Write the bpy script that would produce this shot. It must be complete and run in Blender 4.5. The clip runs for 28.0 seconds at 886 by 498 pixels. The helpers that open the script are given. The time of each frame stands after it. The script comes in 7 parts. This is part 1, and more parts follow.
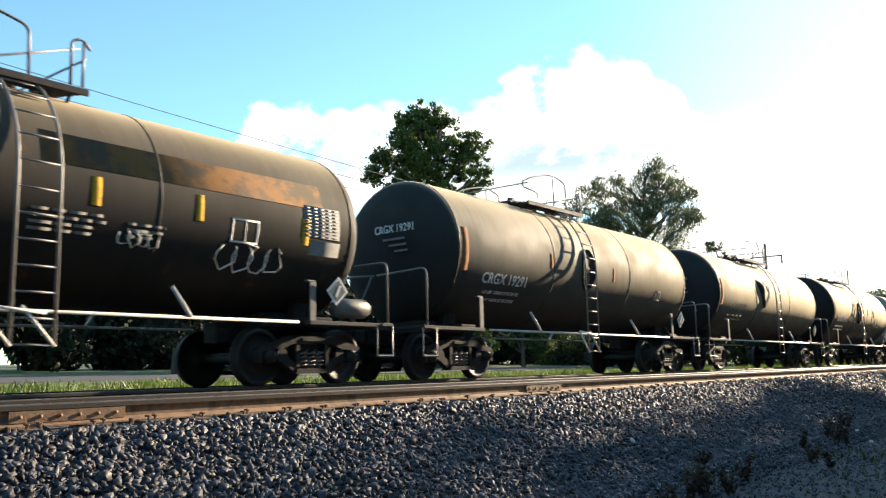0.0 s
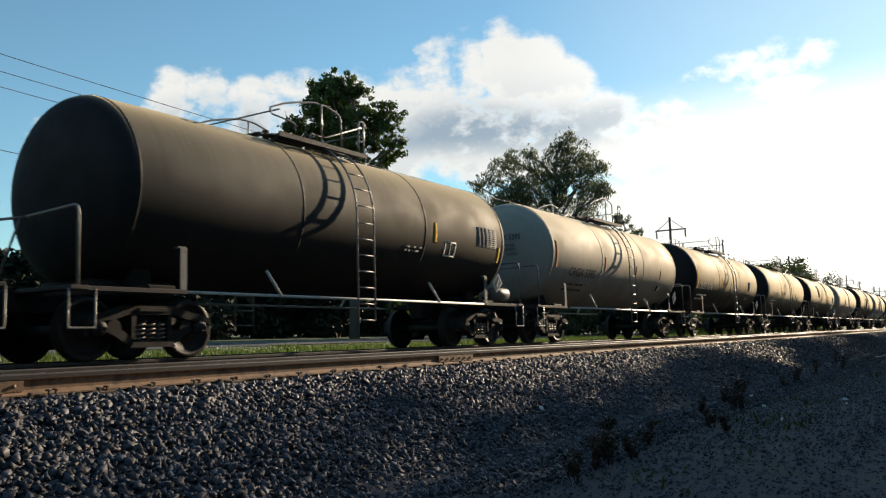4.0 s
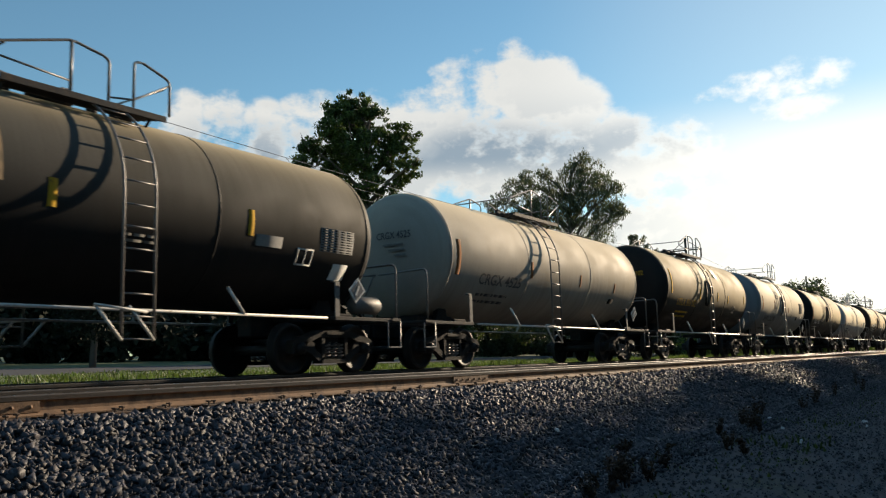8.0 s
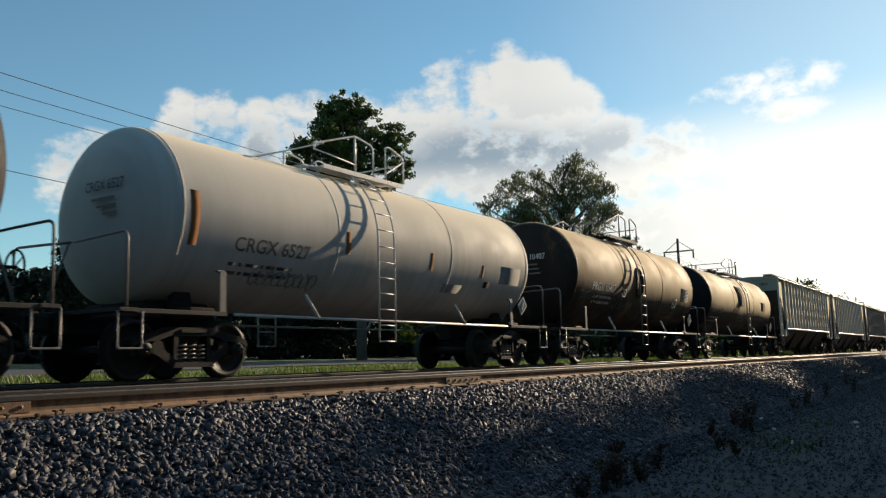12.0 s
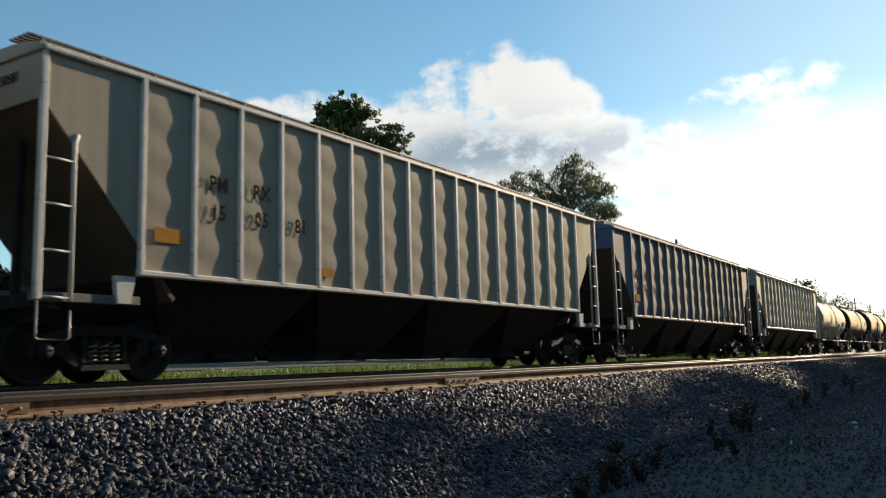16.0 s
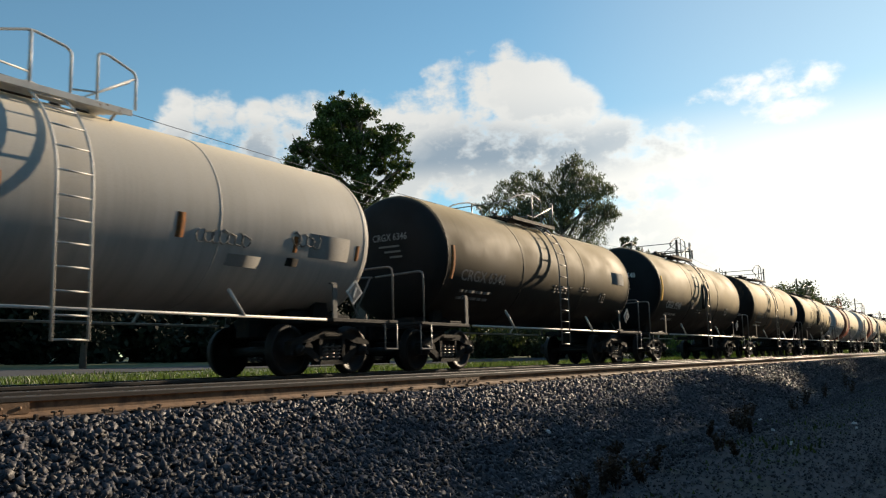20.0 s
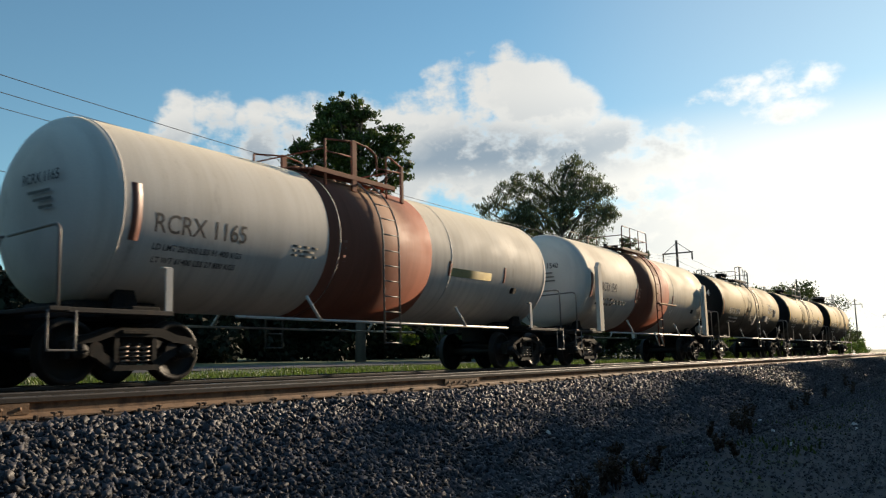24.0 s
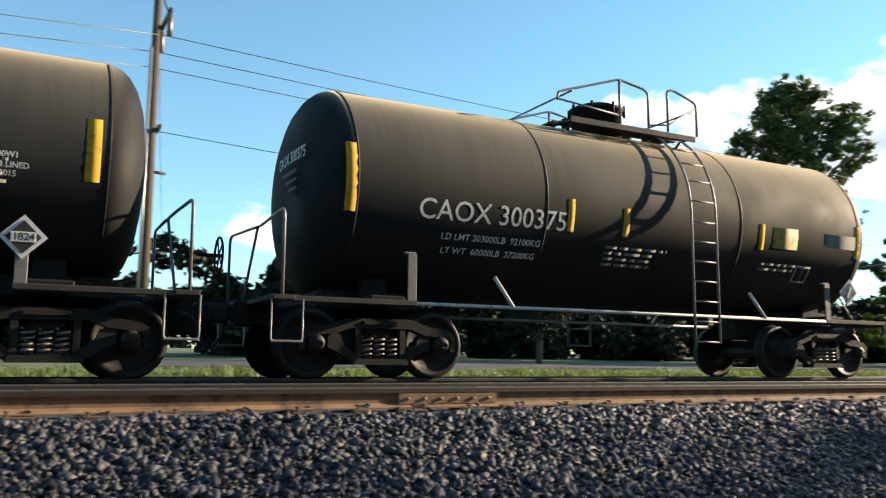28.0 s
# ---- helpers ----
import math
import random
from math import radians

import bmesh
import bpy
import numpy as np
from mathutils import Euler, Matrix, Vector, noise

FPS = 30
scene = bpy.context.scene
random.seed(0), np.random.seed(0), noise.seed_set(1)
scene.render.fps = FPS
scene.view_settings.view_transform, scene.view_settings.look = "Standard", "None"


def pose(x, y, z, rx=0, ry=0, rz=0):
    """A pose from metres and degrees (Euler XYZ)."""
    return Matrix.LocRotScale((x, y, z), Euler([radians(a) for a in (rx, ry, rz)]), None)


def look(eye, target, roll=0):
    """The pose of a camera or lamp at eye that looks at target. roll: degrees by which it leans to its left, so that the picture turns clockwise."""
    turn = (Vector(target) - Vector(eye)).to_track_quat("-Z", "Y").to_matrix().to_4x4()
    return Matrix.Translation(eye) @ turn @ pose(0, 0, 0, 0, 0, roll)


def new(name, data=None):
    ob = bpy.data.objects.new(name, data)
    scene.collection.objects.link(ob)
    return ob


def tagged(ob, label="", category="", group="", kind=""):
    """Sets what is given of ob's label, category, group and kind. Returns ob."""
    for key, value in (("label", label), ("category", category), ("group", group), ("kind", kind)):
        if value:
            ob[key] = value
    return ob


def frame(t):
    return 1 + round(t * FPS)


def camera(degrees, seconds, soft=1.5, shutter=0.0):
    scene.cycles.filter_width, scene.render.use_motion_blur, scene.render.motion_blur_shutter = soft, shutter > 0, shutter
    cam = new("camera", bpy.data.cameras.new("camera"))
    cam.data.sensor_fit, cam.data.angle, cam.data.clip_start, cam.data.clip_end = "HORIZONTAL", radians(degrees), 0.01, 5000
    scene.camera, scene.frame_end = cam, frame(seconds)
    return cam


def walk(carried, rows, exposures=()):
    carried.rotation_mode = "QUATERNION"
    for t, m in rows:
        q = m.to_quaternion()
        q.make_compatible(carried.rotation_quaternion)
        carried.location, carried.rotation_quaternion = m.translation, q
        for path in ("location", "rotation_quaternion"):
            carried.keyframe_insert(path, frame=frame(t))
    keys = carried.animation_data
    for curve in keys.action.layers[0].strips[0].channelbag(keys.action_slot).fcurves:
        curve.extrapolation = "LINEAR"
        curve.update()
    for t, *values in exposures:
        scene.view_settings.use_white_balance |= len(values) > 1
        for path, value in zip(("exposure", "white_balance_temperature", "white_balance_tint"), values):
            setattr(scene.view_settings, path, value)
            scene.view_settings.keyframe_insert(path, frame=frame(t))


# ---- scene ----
cam = camera(55.6, 28.0, 1.2, 0.08)
EYE = (0.0, -6.34, 0.18)
ROWS = [
    # seconds, x, y, z, yaw, pitch, roll
    (0, 0.00, -6.34, 0.18, -51.581, 8.229, 1.244),
    (0.5, 0.00, -6.34, 0.18, -56.569, 7.191, 1.130),
    (1, 0.00, -6.34, 0.18, -61.579, 5.722, 1.291),
    (1.5, 0.00, -6.34, 0.18, -60.181, 5.264, 1.545),
    (2, 0.00, -6.34, 0.18, -59.832, 5.225, 1.538),
    (2.5, 0.00, -6.34, 0.18, -59.444, 5.277, 1.531),
    (4.5, 0.00, -6.34, 0.18, -56.775, 6.565, 1.595),
    (5, 0.00, -6.34, 0.18, -56.305, 7.233, 1.682),
    (5.5, 0.00, -6.34, 0.18, -55.951, 7.428, 1.518),
    (6, 0.00, -6.34, 0.18, -55.779, 7.508, 1.426),
    (6.5, 0.00, -6.34, 0.18, -55.948, 7.506, 1.440),
    (7, 0.00, -6.34, 0.18, -56.182, 7.499, 1.472),
    (7.5, 0.00, -6.34, 0.18, -56.354, 7.509, 1.486),
    (8, 0.00, -6.34, 0.18, -56.471, 7.547, 1.523),
    (8.5, 0.00, -6.34, 0.18, -56.591, 7.548, 1.503),
    (9, 0.00, -6.34, 0.18, -56.695, 7.547, 1.507),
    (9.5, 0.00, -6.34, 0.18, -56.759, 7.545, 1.508),
    (10, 0.00, -6.34, 0.18, -56.833, 7.544, 1.512),
    (10.5, 0.00, -6.34, 0.18, -56.850, 7.577, 1.445),
    (11, 0.00, -6.34, 0.18, -56.902, 7.577, 1.447),
    (11.5, 0.00, -6.34, 0.18, -56.960, 7.574, 1.459),
    (12, 0.00, -6.34, 0.18, -56.970, 7.574, 1.460),
    (12.5, 0.00, -6.34, 0.18, -57.039, 7.571, 1.472),
    (13, 0.00, -6.34, 0.18, -57.039, 7.571, 1.472),
    (13.5, 0.00, -6.34, 0.18, -57.045, 7.597, 1.544),
    (17, 0.00, -6.34, 0.18, -57.041, 7.632, 1.475),
    (21, 0.00, -6.34, 0.18, -57.039, 7.648, 1.434),
    (21.5, 0.00, -6.34, 0.18, -57.037, 7.666, 1.408),
    (23.5, 0.00, -6.34, 0.18, -57.042, 7.690, 1.476),
    (26.5, 0.00, -6.34, 0.18, -57.042, 7.690, 1.476),
    (27, 0.00, -6.34, 0.18, -56.817, 7.715, 1.720),
    (27.3, 0.00, -6.34, 0.18, -55.4, 7.75, 1.35),
    (27.5, 0.00, -6.34, 0.18, -51.6, 7.86, 0.95),
    (27.6, 0.00, -6.34, 0.18, -48.25, 7.90, 0.65),
    (27.8, 0.00, -6.34, 0.18, -39.85, 8.02, 0.22),
    (28, 0.00, -6.34, 0.18, -27.55, 7.88, -0.36),
]
walk(cam, [(t, pose(x, y, z, 90 + pitch, roll, yaw)) for t, x, y, z, yaw, pitch, roll in ROWS],
     exposures=[(0, 1.25), (0.6, 1.2), (1.0, 1.05), (1.6, 0.75), (2.2, 0.5), (4.5, 0.18), (6.0, 0.1), (10.5, 0.0), (13.5, 0.0), (15.5, 0.18), (19.0, 0.16), (20.5, 0.0), (27.2, 0.0), (27.6, 0.3), (27.85, 0.7), (28.0, 1.0)])

# ---- light ----
SUN_AZ, SUN_EL = 8.0, 18.0        # degrees from the track's line towards the camera's side, and above the horizon
sun_dir = Vector((math.cos(radians(SUN_EL)) * math.cos(radians(SUN_AZ)), -math.cos(radians(SUN_EL)) * math.sin(radians(SUN_AZ)), math.sin(radians(SUN_EL))))
sun = new("sun", bpy.data.lights.new("sun", "SUN"))
sun.data.energy, sun.data.angle, sun.data.color = 6.5, radians(0.6), (1.0, 0.8, 0.57)
sun.matrix_world = look(sun_dir * 50, (0, 0, 0))

world = bpy.data.worlds.new("sky")
scene.world = world
world.use_nodes = True


def sky():
    """Evening sky: blue above, a broken bank of cumulus above the train, bright veil round the sun."""
    nt = world.node_tree
    nt.nodes.clear()
    N = nt.nodes.new
    L = nt.links.new

    def math_(op, a, b=None, c=None, clamp=False):
        n = N("ShaderNodeMath")
        n.operation, n.use_clamp = op, clamp
        for i, v in enumerate((a, b, c)):
            if v is None:
                continue
            if isinstance(v, (int, float)):
                n.inputs[i].default_value = v
            else:
                L(v, n.inputs[i])
        return n.outputs[0]

    def smooth(v, lo, hi):
        n = N("ShaderNodeMapRange")
        n.interpolation_type = "SMOOTHSTEP"
        L(v, n.inputs["Value"])
        n.inputs["From Min"].default_value, n.inputs["From Max"].default_value = lo, hi
        return n.outputs["Result"]

    tex = N("ShaderNodeTexSky")
    tex.sky_type, tex.sun_disc = "NISHITA", False
    tex.sun_elevation = radians(SUN_EL)
    tex.sun_rotation = radians(90 + SUN_AZ)
    tex.air_density, tex.dust_density, tex.ozone_density = 1.0, 0.1, 2.5
    base = N("ShaderNodeBackground")
    base.inputs["Strength"].default_value = 0.145
    cast = N("ShaderNodeMix")            # a slightly green cast of the hazy blue
    cast.data_type, cast.blend_type = "RGBA", "MULTIPLY"
    cast.inputs["Factor"].default_value, cast.inputs["B"].default_value = 1.0, (0.8, 0.98, 0.9, 1)
    L(tex.outputs[0], cast.inputs["A"])
    L(cast.outputs["Result"], base.inputs["Color"])
    co = N("ShaderNodeTexCoord")
    sep = N("ShaderNodeSeparateXYZ")
    L(co.outputs["Generated"], sep.inputs[0])
    x, y, z = sep.outputs
    # azimuth from the far side (0) towards the track's line (90), elevation in degrees
    az = math_("MULTIPLY", math_("ARCTAN2", x, y), 57.2958)
    el = math_("MULTIPLY", math_("ARCSINE", z), 57.2958)
    flat = N("ShaderNodeCombineXYZ")
    L(math_("MULTIPLY", az, 0.1), flat.inputs[0])
    L(math_("MULTIPLY", el, 0.14), flat.inputs[1])

    def noise_(scale, detail, rough):
        n = N("ShaderNodeTexNoise")
        n.inputs["Scale"].default_value, n.inputs["Detail"].default_value, n.inputs["Roughness"].default_value = scale, detail, rough
        L(flat.outputs[0], n.inputs["Vector"])
        return math_("SUBTRACT", n.outputs["Fac"], 0.5)

    rough_edge, billow, broad = noise_(2.6, 11, 0.64), noise_(1.3, 5, 0.55), noise_(0.5, 3, 0.5)
    # heaps of cumulus: azimuth, elevation, half widths, weight
    heaps = ((39.5, 16.0, 1.6, 2.2, 0.9), (41.6, 16.0, 2.0, 2.4, 1.0), (44.5, 15.4, 2.6, 2.3, 1.0), (48.0, 15.6, 3.0, 2.7, 1.0), (51.5, 15.8, 3.2, 2.9, 1.0), (55.0, 16.2, 3.2, 3.0, 1.1), (57.6, 17.0, 2.6, 3.2, 1.1),
             (59.6, 17.6, 2.2, 3.2, 1.1), (62.2, 18.0, 2.2, 3.4, 1.2), (64.9, 17.6, 2.2, 3.2, 1.1), (66.4, 16.0, 2.6, 3.0, 1.1), (69.0, 14.4, 3.4, 2.2, 1.1), (72.4, 13.8, 3.6, 1.7, 1.0), (60.0, 14.2, 11.0, 3.0, 1.3),
             (66.0, 12.2, 10.0, 2.4, 1.2), (52.0, 12.5, 9.0, 3.2, 1.0), (76.0, 16.4, 2.2, 0.8, 0.42), (78.6, 16.8, 2.8, 1.1, 0.46), (81.2, 17.2, 2.6, 1.2, 0.46), (79.6, 15.2, 3.4, 0.9, 0.45),
             (34.0, 12.5, 4.0, 2.6, 0.9), (20.0, 9.0, 7.0, 2.5, 0.8), (-20.0, 12.0, 12.0, 4.0, 0.9), (120.0, 22.0, 12.0, 5.0, 0.9))
    total = None
    waz, wel = math_("ADD", az, math_("MULTIPLY", billow, 2.4)), math_("ADD", el, math_("MULTIPLY", billow, 1.6))
    for ha, he, ra, re_, w in heaps:
        dx = math_("DIVIDE", math_("SUBTRACT", waz, ha), ra)
        dy = math_("DIVIDE", math_("SUBTRACT", wel, he), re_)
        q = math_("MULTIPLY", math_("MAXIMUM", math_("SUBTRACT", 1.0, math_("ADD", math_("MULTIPLY", dx, dx), math_("MULTIPLY", dy, dy))), -1.2), w)
        total = q if total is None else math_("MAXIMUM", total, q)
    low = math_("MULTIPLY", math_("SUBTRACT", 1.0, smooth(math_("ADD", el, math_("MULTIPLY", broad, 6.0)), 8.0, 14.0)), smooth(az, 44.0, 70.0))
    mass = math_("MAXIMUM", math_("MULTIPLY", total, 0.75), math_("SUBTRACT", math_("MULTIPLY", low, 1.6), 0.9))
    near_mass = smooth(mass, -0.55, 0.15)
    dens = math_("ADD", mass, math_("MULTIPLY", near_mass, math_("ADD", math_("MULTIPLY", rough_edge, 2.1), math_("MULTIPLY", billow, 1.6))))
    cover = smooth(dens, -0.04, 0.62)
    under = math_("SUBTRACT", 1.0, smooth(math_("ADD", el, math_("MULTIPLY", billow, 6.0)), 13.9, 16.8))
    belly = math_("MULTIPLY", under, smooth(el, 11.4, 13.8))
    folds = math_("MULTIPLY", smooth(math_("ADD", billow, math_("MULTIPLY", rough_edge, 0.6)), 0.0, 0.16), math_("SUBTRACT", 0.28, math_("MULTIPLY", smooth(el, 15.5, 18.5), 0.24)))
    shade = math_("MULTIPLY", math_("MAXIMUM", belly, folds), smooth(dens, 0.25, 0.8))
    # veil of bright haze round the sun
    sd = N("ShaderNodeVectorMath")
    sd.operation = "DOT_PRODUCT"
    L(co.outputs["Generated"], sd.inputs[0])
    sd.inputs[1].default_value = sun_dir
    glow = smooth(sd.outputs["Value"], 0.82, 0.975)
    veil = math_("MULTIPLY", glow, math_("SUBTRACT", 1.0, math_("MULTIPLY", smooth(el, 12.0, 17.0), 0.85)), clamp=True)
    cloud = N("ShaderNodeMix")
    cloud.data_type = "RGBA"
    L(shade, cloud.inputs["Factor"])
    cloud.inputs["A"].default_value, cloud.inputs["B"].default_value = (1.0, 0.97, 0.9, 1), (0.37, 0.44, 0.51, 1)
    lit = N("ShaderNodeBackground")
    L(cloud.outputs["Result"], lit.inputs["Color"])
    L(math_("ADD", 0.84, math_("MULTIPLY", glow, 0.35)), lit.inputs["Strength"])
    bright = N("ShaderNodeBackground")
    bright.inputs["Color"].default_value = (1.0, 0.97, 0.88, 1)
    bright.inputs["Strength"].default_value = 1.15
    m1 = N("ShaderNodeMixShader")
    L(math_("MULTIPLY", cover, 0.9), m1.inputs[0])
    L(base.outputs[0], m1.inputs[1])
    L(lit.outputs[0], m1.inputs[2])
    m2 = N("ShaderNodeMixShader")
    L(veil, m2.inputs[0])
    L(m1.outputs[0], m2.inputs[1])
    L(bright.outputs[0], m2.inputs[2])
    out = N("ShaderNodeOutputWorld")
    L(m2.outputs[0], out.inputs[0])


sky()

# ---- materials ----
_mats = {}


def mat(name, color, rough=0.7, metal=0.0, vary=0.25, scale=4.0, fine=60.0, bump=0.15, other=None, mix=(0.45, 0.6), spec=0.5, coords="Object", leaf=False, rnd=0.0, trans=0.0):
    """A procedural surface: base colour broken up at two scales, a second colour (dirt, rust, moss) in patches, roughness and relief."""
    if name in _mats:
        return _mats[name]
    m = bpy.data.materials.new(name)
    m.use_nodes = True
    nt = m.node_tree
    N, L = nt.nodes.new, nt.links.new
    b = nt.nodes["Principled BSDF"]
    co = N("ShaderNodeTexCoord")
    big, small = N("ShaderNodeTexNoise"), N("ShaderNodeTexNoise")
    big.inputs["Scale"].default_value, big.inputs["Detail"].default_value = scale, 5
    small.inputs["Scale"].default_value, small.inputs["Detail"].default_value = fine, 3
    for n in (big, small):
        L(co.outputs[coords], n.inputs["Vector"])
    hsv = N("ShaderNodeHueSaturation")
    hsv.inputs["Color"].default_value = (*color, 1)
    add = N("ShaderNodeMath")
    add.operation = "MULTIPLY_ADD"
    L(big.outputs["Fac"], add.inputs[0])
    add.inputs[1].default_value, add.inputs[2].default_value = vary * 2, 1 - vary
    add2 = N("ShaderNodeMath")
    add2.operation = "MULTIPLY_ADD"
    L(small.outputs["Fac"], add2.inputs[0])
    add2.inputs[1].default_value = vary
    L(add.outputs[0], add2.inputs[2])
    val = add2.outputs[0]
    if rnd:
        oi = N("ShaderNodeObjectInfo") if not leaf else N("ShaderNodeNewGeometry")
        src = oi.outputs["Random"] if not leaf else oi.outputs["Random Per Island"]
        mr = N("ShaderNodeMath")
        mr.operation = "MULTIPLY_ADD"
        L(src, mr.inputs[0])
        mr.inputs[1].default_value, mr.inputs[2].default_value = rnd * 2, -rnd
        ad = N("ShaderNodeMath")
        L(val, ad.inputs[0])
        L(mr.outputs[0], ad.inputs[1])
        val = ad.outputs[0]
    L(val, hsv.inputs["Value"])
    col = hsv.outputs[0]
    if other:
        n3 = N("ShaderNodeTexNoise")
        n3.inputs["Scale"].default_value, n3.inputs["Detail"].default_value, n3.inputs["Roughness"].default_value = scale * 1.7, 8, 0.65
        L(co.outputs[coords], n3.inputs["Vector"])
        ramp = N("ShaderNodeMapRange")
        ramp.interpolation_type = "SMOOTHSTEP"
        L(n3.outputs["Fac"], ramp.inputs["Value"])
        ramp.inputs["From Min"].default_value, ramp.inputs["From Max"].default_value = mix
        mx = N("ShaderNodeMix")
        mx.data_type = "RGBA"
        L(ramp.outputs[0], mx.inputs["Factor"])
        L(col, mx.inputs["A"])
        mx.inputs["B"].default_value = (*other, 1)
        col = mx.outputs["Result"]
    L(col, b.inputs["Base Color"])
    b.inputs["Metallic"].default_value = metal
    b.inputs["Specular IOR Level"].default_value = spec
    r = N("ShaderNodeMapRange")
    L(big.outputs["Fac"], r.inputs["Value"])
    r.inputs["To Min"].default_value, r.inputs["To Max"].default_value = max(0.05, rough - 0.12), min(1, rough + 0.12)
    L(r.outputs[0], b.inputs["Roughness"])
    if bump:
        bp = N("ShaderNodeBump")
        bp.inputs["Strength"].default_value, bp.inputs["Distance"].default_value = bump, 0.01
        L(small.outputs["Fac"], bp.inputs["Height"])
        L(bp.outputs[0], b.inputs["Normal"])
    if trans:
        # thin leaves let some light through
        tr, ms = N("ShaderNodeBsdfTranslucent"), N("ShaderNodeMixShader")
        gain = N("ShaderNodeMix")
        gain.data_type, gain.blend_type = "RGBA", "MULTIPLY"
        gain.inputs["Factor"].default_value, gain.inputs["B"].default_value = 1.0, (1.5, 1.6, 0.7, 1)
        L(col, gain.inputs["A"])
        L(gain.outputs["Result"], tr.inputs["Color"])
        ms.inputs[0].default_value = trans
        L(b.outputs[0], ms.inputs[1])
        L(tr.outputs[0], ms.inputs[2])
        L(ms.outputs[0], nt.nodes["Material Output"].inputs["Surface"])
    _mats[name] = m
    return m


# ---- mesh helpers ----
class Mesh:
    """A small mesh in the making: vertices and faces."""

    def __init__(self):
        self.v, self.f, self.smooth = [], [], []

    def add(self, vs, fs, smooth=False, m=None):
        n = len(self.v)
        self.v += [tuple(m @ Vector(v)) if m else tuple(v) for v in vs]
        self.f += [tuple(i + n for i in f) for f in fs]
        self.smooth += [smooth] * len(fs)
        return self

    def box(self, c, s, m=None, bev=0.008):
        """A box about c of size s with chamfered edges."""
        h = [a / 2 for a in s]
        bev = min(bev, min(h) * 0.6)
        vs, idx = [], {}
        for sx in (-1, 1):
            for sy in (-1, 1):
                for sz in (-1, 1):
                    for k in range(3):
                        p = [sx * h[0], sy * h[1], sz * h[2]]
                        for a in range(3):
                            if a != k:
                                p[a] -= (sx, sy, sz)[a] * bev
                        idx[sx, sy, sz, k] = len(vs)
                        vs.append((c[0] + p[0], c[1] + p[1], c[2] + p[2]))
        fs = []
        for k in range(3):
            a, b = (k + 1) % 3, (k + 2) % 3
            for s_ in (-1, 1):
                q = []
                for u, w in ((-1, -1), (1, -1), (1, 1), (-1, 1)):
                    sg = [0, 0, 0]
                    sg[k], sg[a], sg[b] = s_, u, w
                    q.append(idx[sg[0], sg[1], sg[2], k])
                fs.append(q if s_ > 0 else q[::-1])
        for k in range(3):
            a, b = (k + 1) % 3, (k + 2) % 3
            for u in (-1, 1):
                for w in (-1, 1):
                    e = []
                    for s_ in (-1, 1):
                        sg = [0, 0, 0]
                        sg[k], sg[a], sg[b] = s_, u, w
                        e.append((idx[(*sg, a)], idx[(*sg, b)]))
                    q = [e[0][0], e[1][0], e[1][1], e[0][1]]
                    fs.append(q if u * w < 0 else q[::-1])
        for sx in (-1, 1):
            for sy in (-1, 1):
                for sz in (-1, 1):
                    q = [idx[sx, sy, sz, k] for k in range(3)]
                    fs.append(q if sx * sy * sz > 0 else q[::-1])
        return self.add(vs, fs, False, m)

    def tube(self, pts, r, n=6, caps=True, m=None):
        """A round bar along the points."""
        pts = [Vector(p) for p in pts]
        vs, fs = [], []
        ref = None
        for i, p in enumerate(pts):
            d = ((pts[min(i + 1, len(pts) - 1)] - p).normalized() + (p - pts[max(i - 1, 0)]).normalized()).normalized()
            if ref is None:
                ref = Vector((0, 0, 1)) if abs(d.z) < 0.9 else Vector((1, 0, 0))
            u = d.cross(ref).normalized()
            w = d.cross(u).normalized()
            rr = r[i] if isinstance(r, (list, tuple)) else r
            for k in range(n):
                a = 2 * math.pi * k / n
                vs.append(p + u * (rr * math.cos(a)) + w * (rr * math.sin(a)))
        for i in range(len(pts) - 1):
            for k in range(n):
                a, b = i * n + k, i * n + (k + 1) % n
                fs.append((a, a + n, b + n, b))
        if caps:
            fs.append(tuple(range(n)))
            fs.append(tuple(reversed(range(len(vs) - n, len(vs)))))
        return self.add(vs, fs, True, m)

    def lathe(self, prof, n=24, axis="y", m=None, smooth=True):
        """A turned shape: profile of (along, radius) about an axis."""
        vs, fs = [], []
        for a, r in prof:
            for k in range(n):
                t = 2 * math.pi * k / n
                c, s = r * math.cos(t), r * math.sin(t)
                vs.append((a, c, s) if axis == "x" else (c, a, s) if axis == "y" else (c, s, a))
        for i in range(len(prof) - 1):
            for k in range(n):
                a, b = i * n + k, i * n + (k + 1) % n
                fs.append((a, b, b + n, a + n) if axis != "y" else (a, a + n, b + n, b))
        if prof[0][1] > 1e-4:
            q = tuple(range(n))
            fs.append(q if axis == "y" else q[::-1])
        if prof[-1][1] > 1e-4:
            q = tuple(range(len(vs) - n, len(vs)))
            fs.append(q[::-1] if axis == "y" else q)
        return self.add(vs, fs, smooth, m)

    def prism(self, outline, y0, y1, m=None):
        """An outline in the xz plane, drawn from y0 to y1."""
        n = len(outline)
        vs = [(x, y0, z) for x, z in outline] + [(x, y1, z) for x, z in outline]
        fs = [tuple(range(n)), tuple(reversed(range(n, 2 * n)))]
        fs += [(i, i + n, (i + 1) % n + n, (i + 1) % n) for i in range(n)]
        return self.add(vs, fs, False, m)

    def mesh(self, name):
        me = bpy.data.meshes.new(name)
        me.from_pydata(self.v, [], self.f)
        me.polygons.foreach_set("use_smooth", self.smooth)
        me.update()
        return me


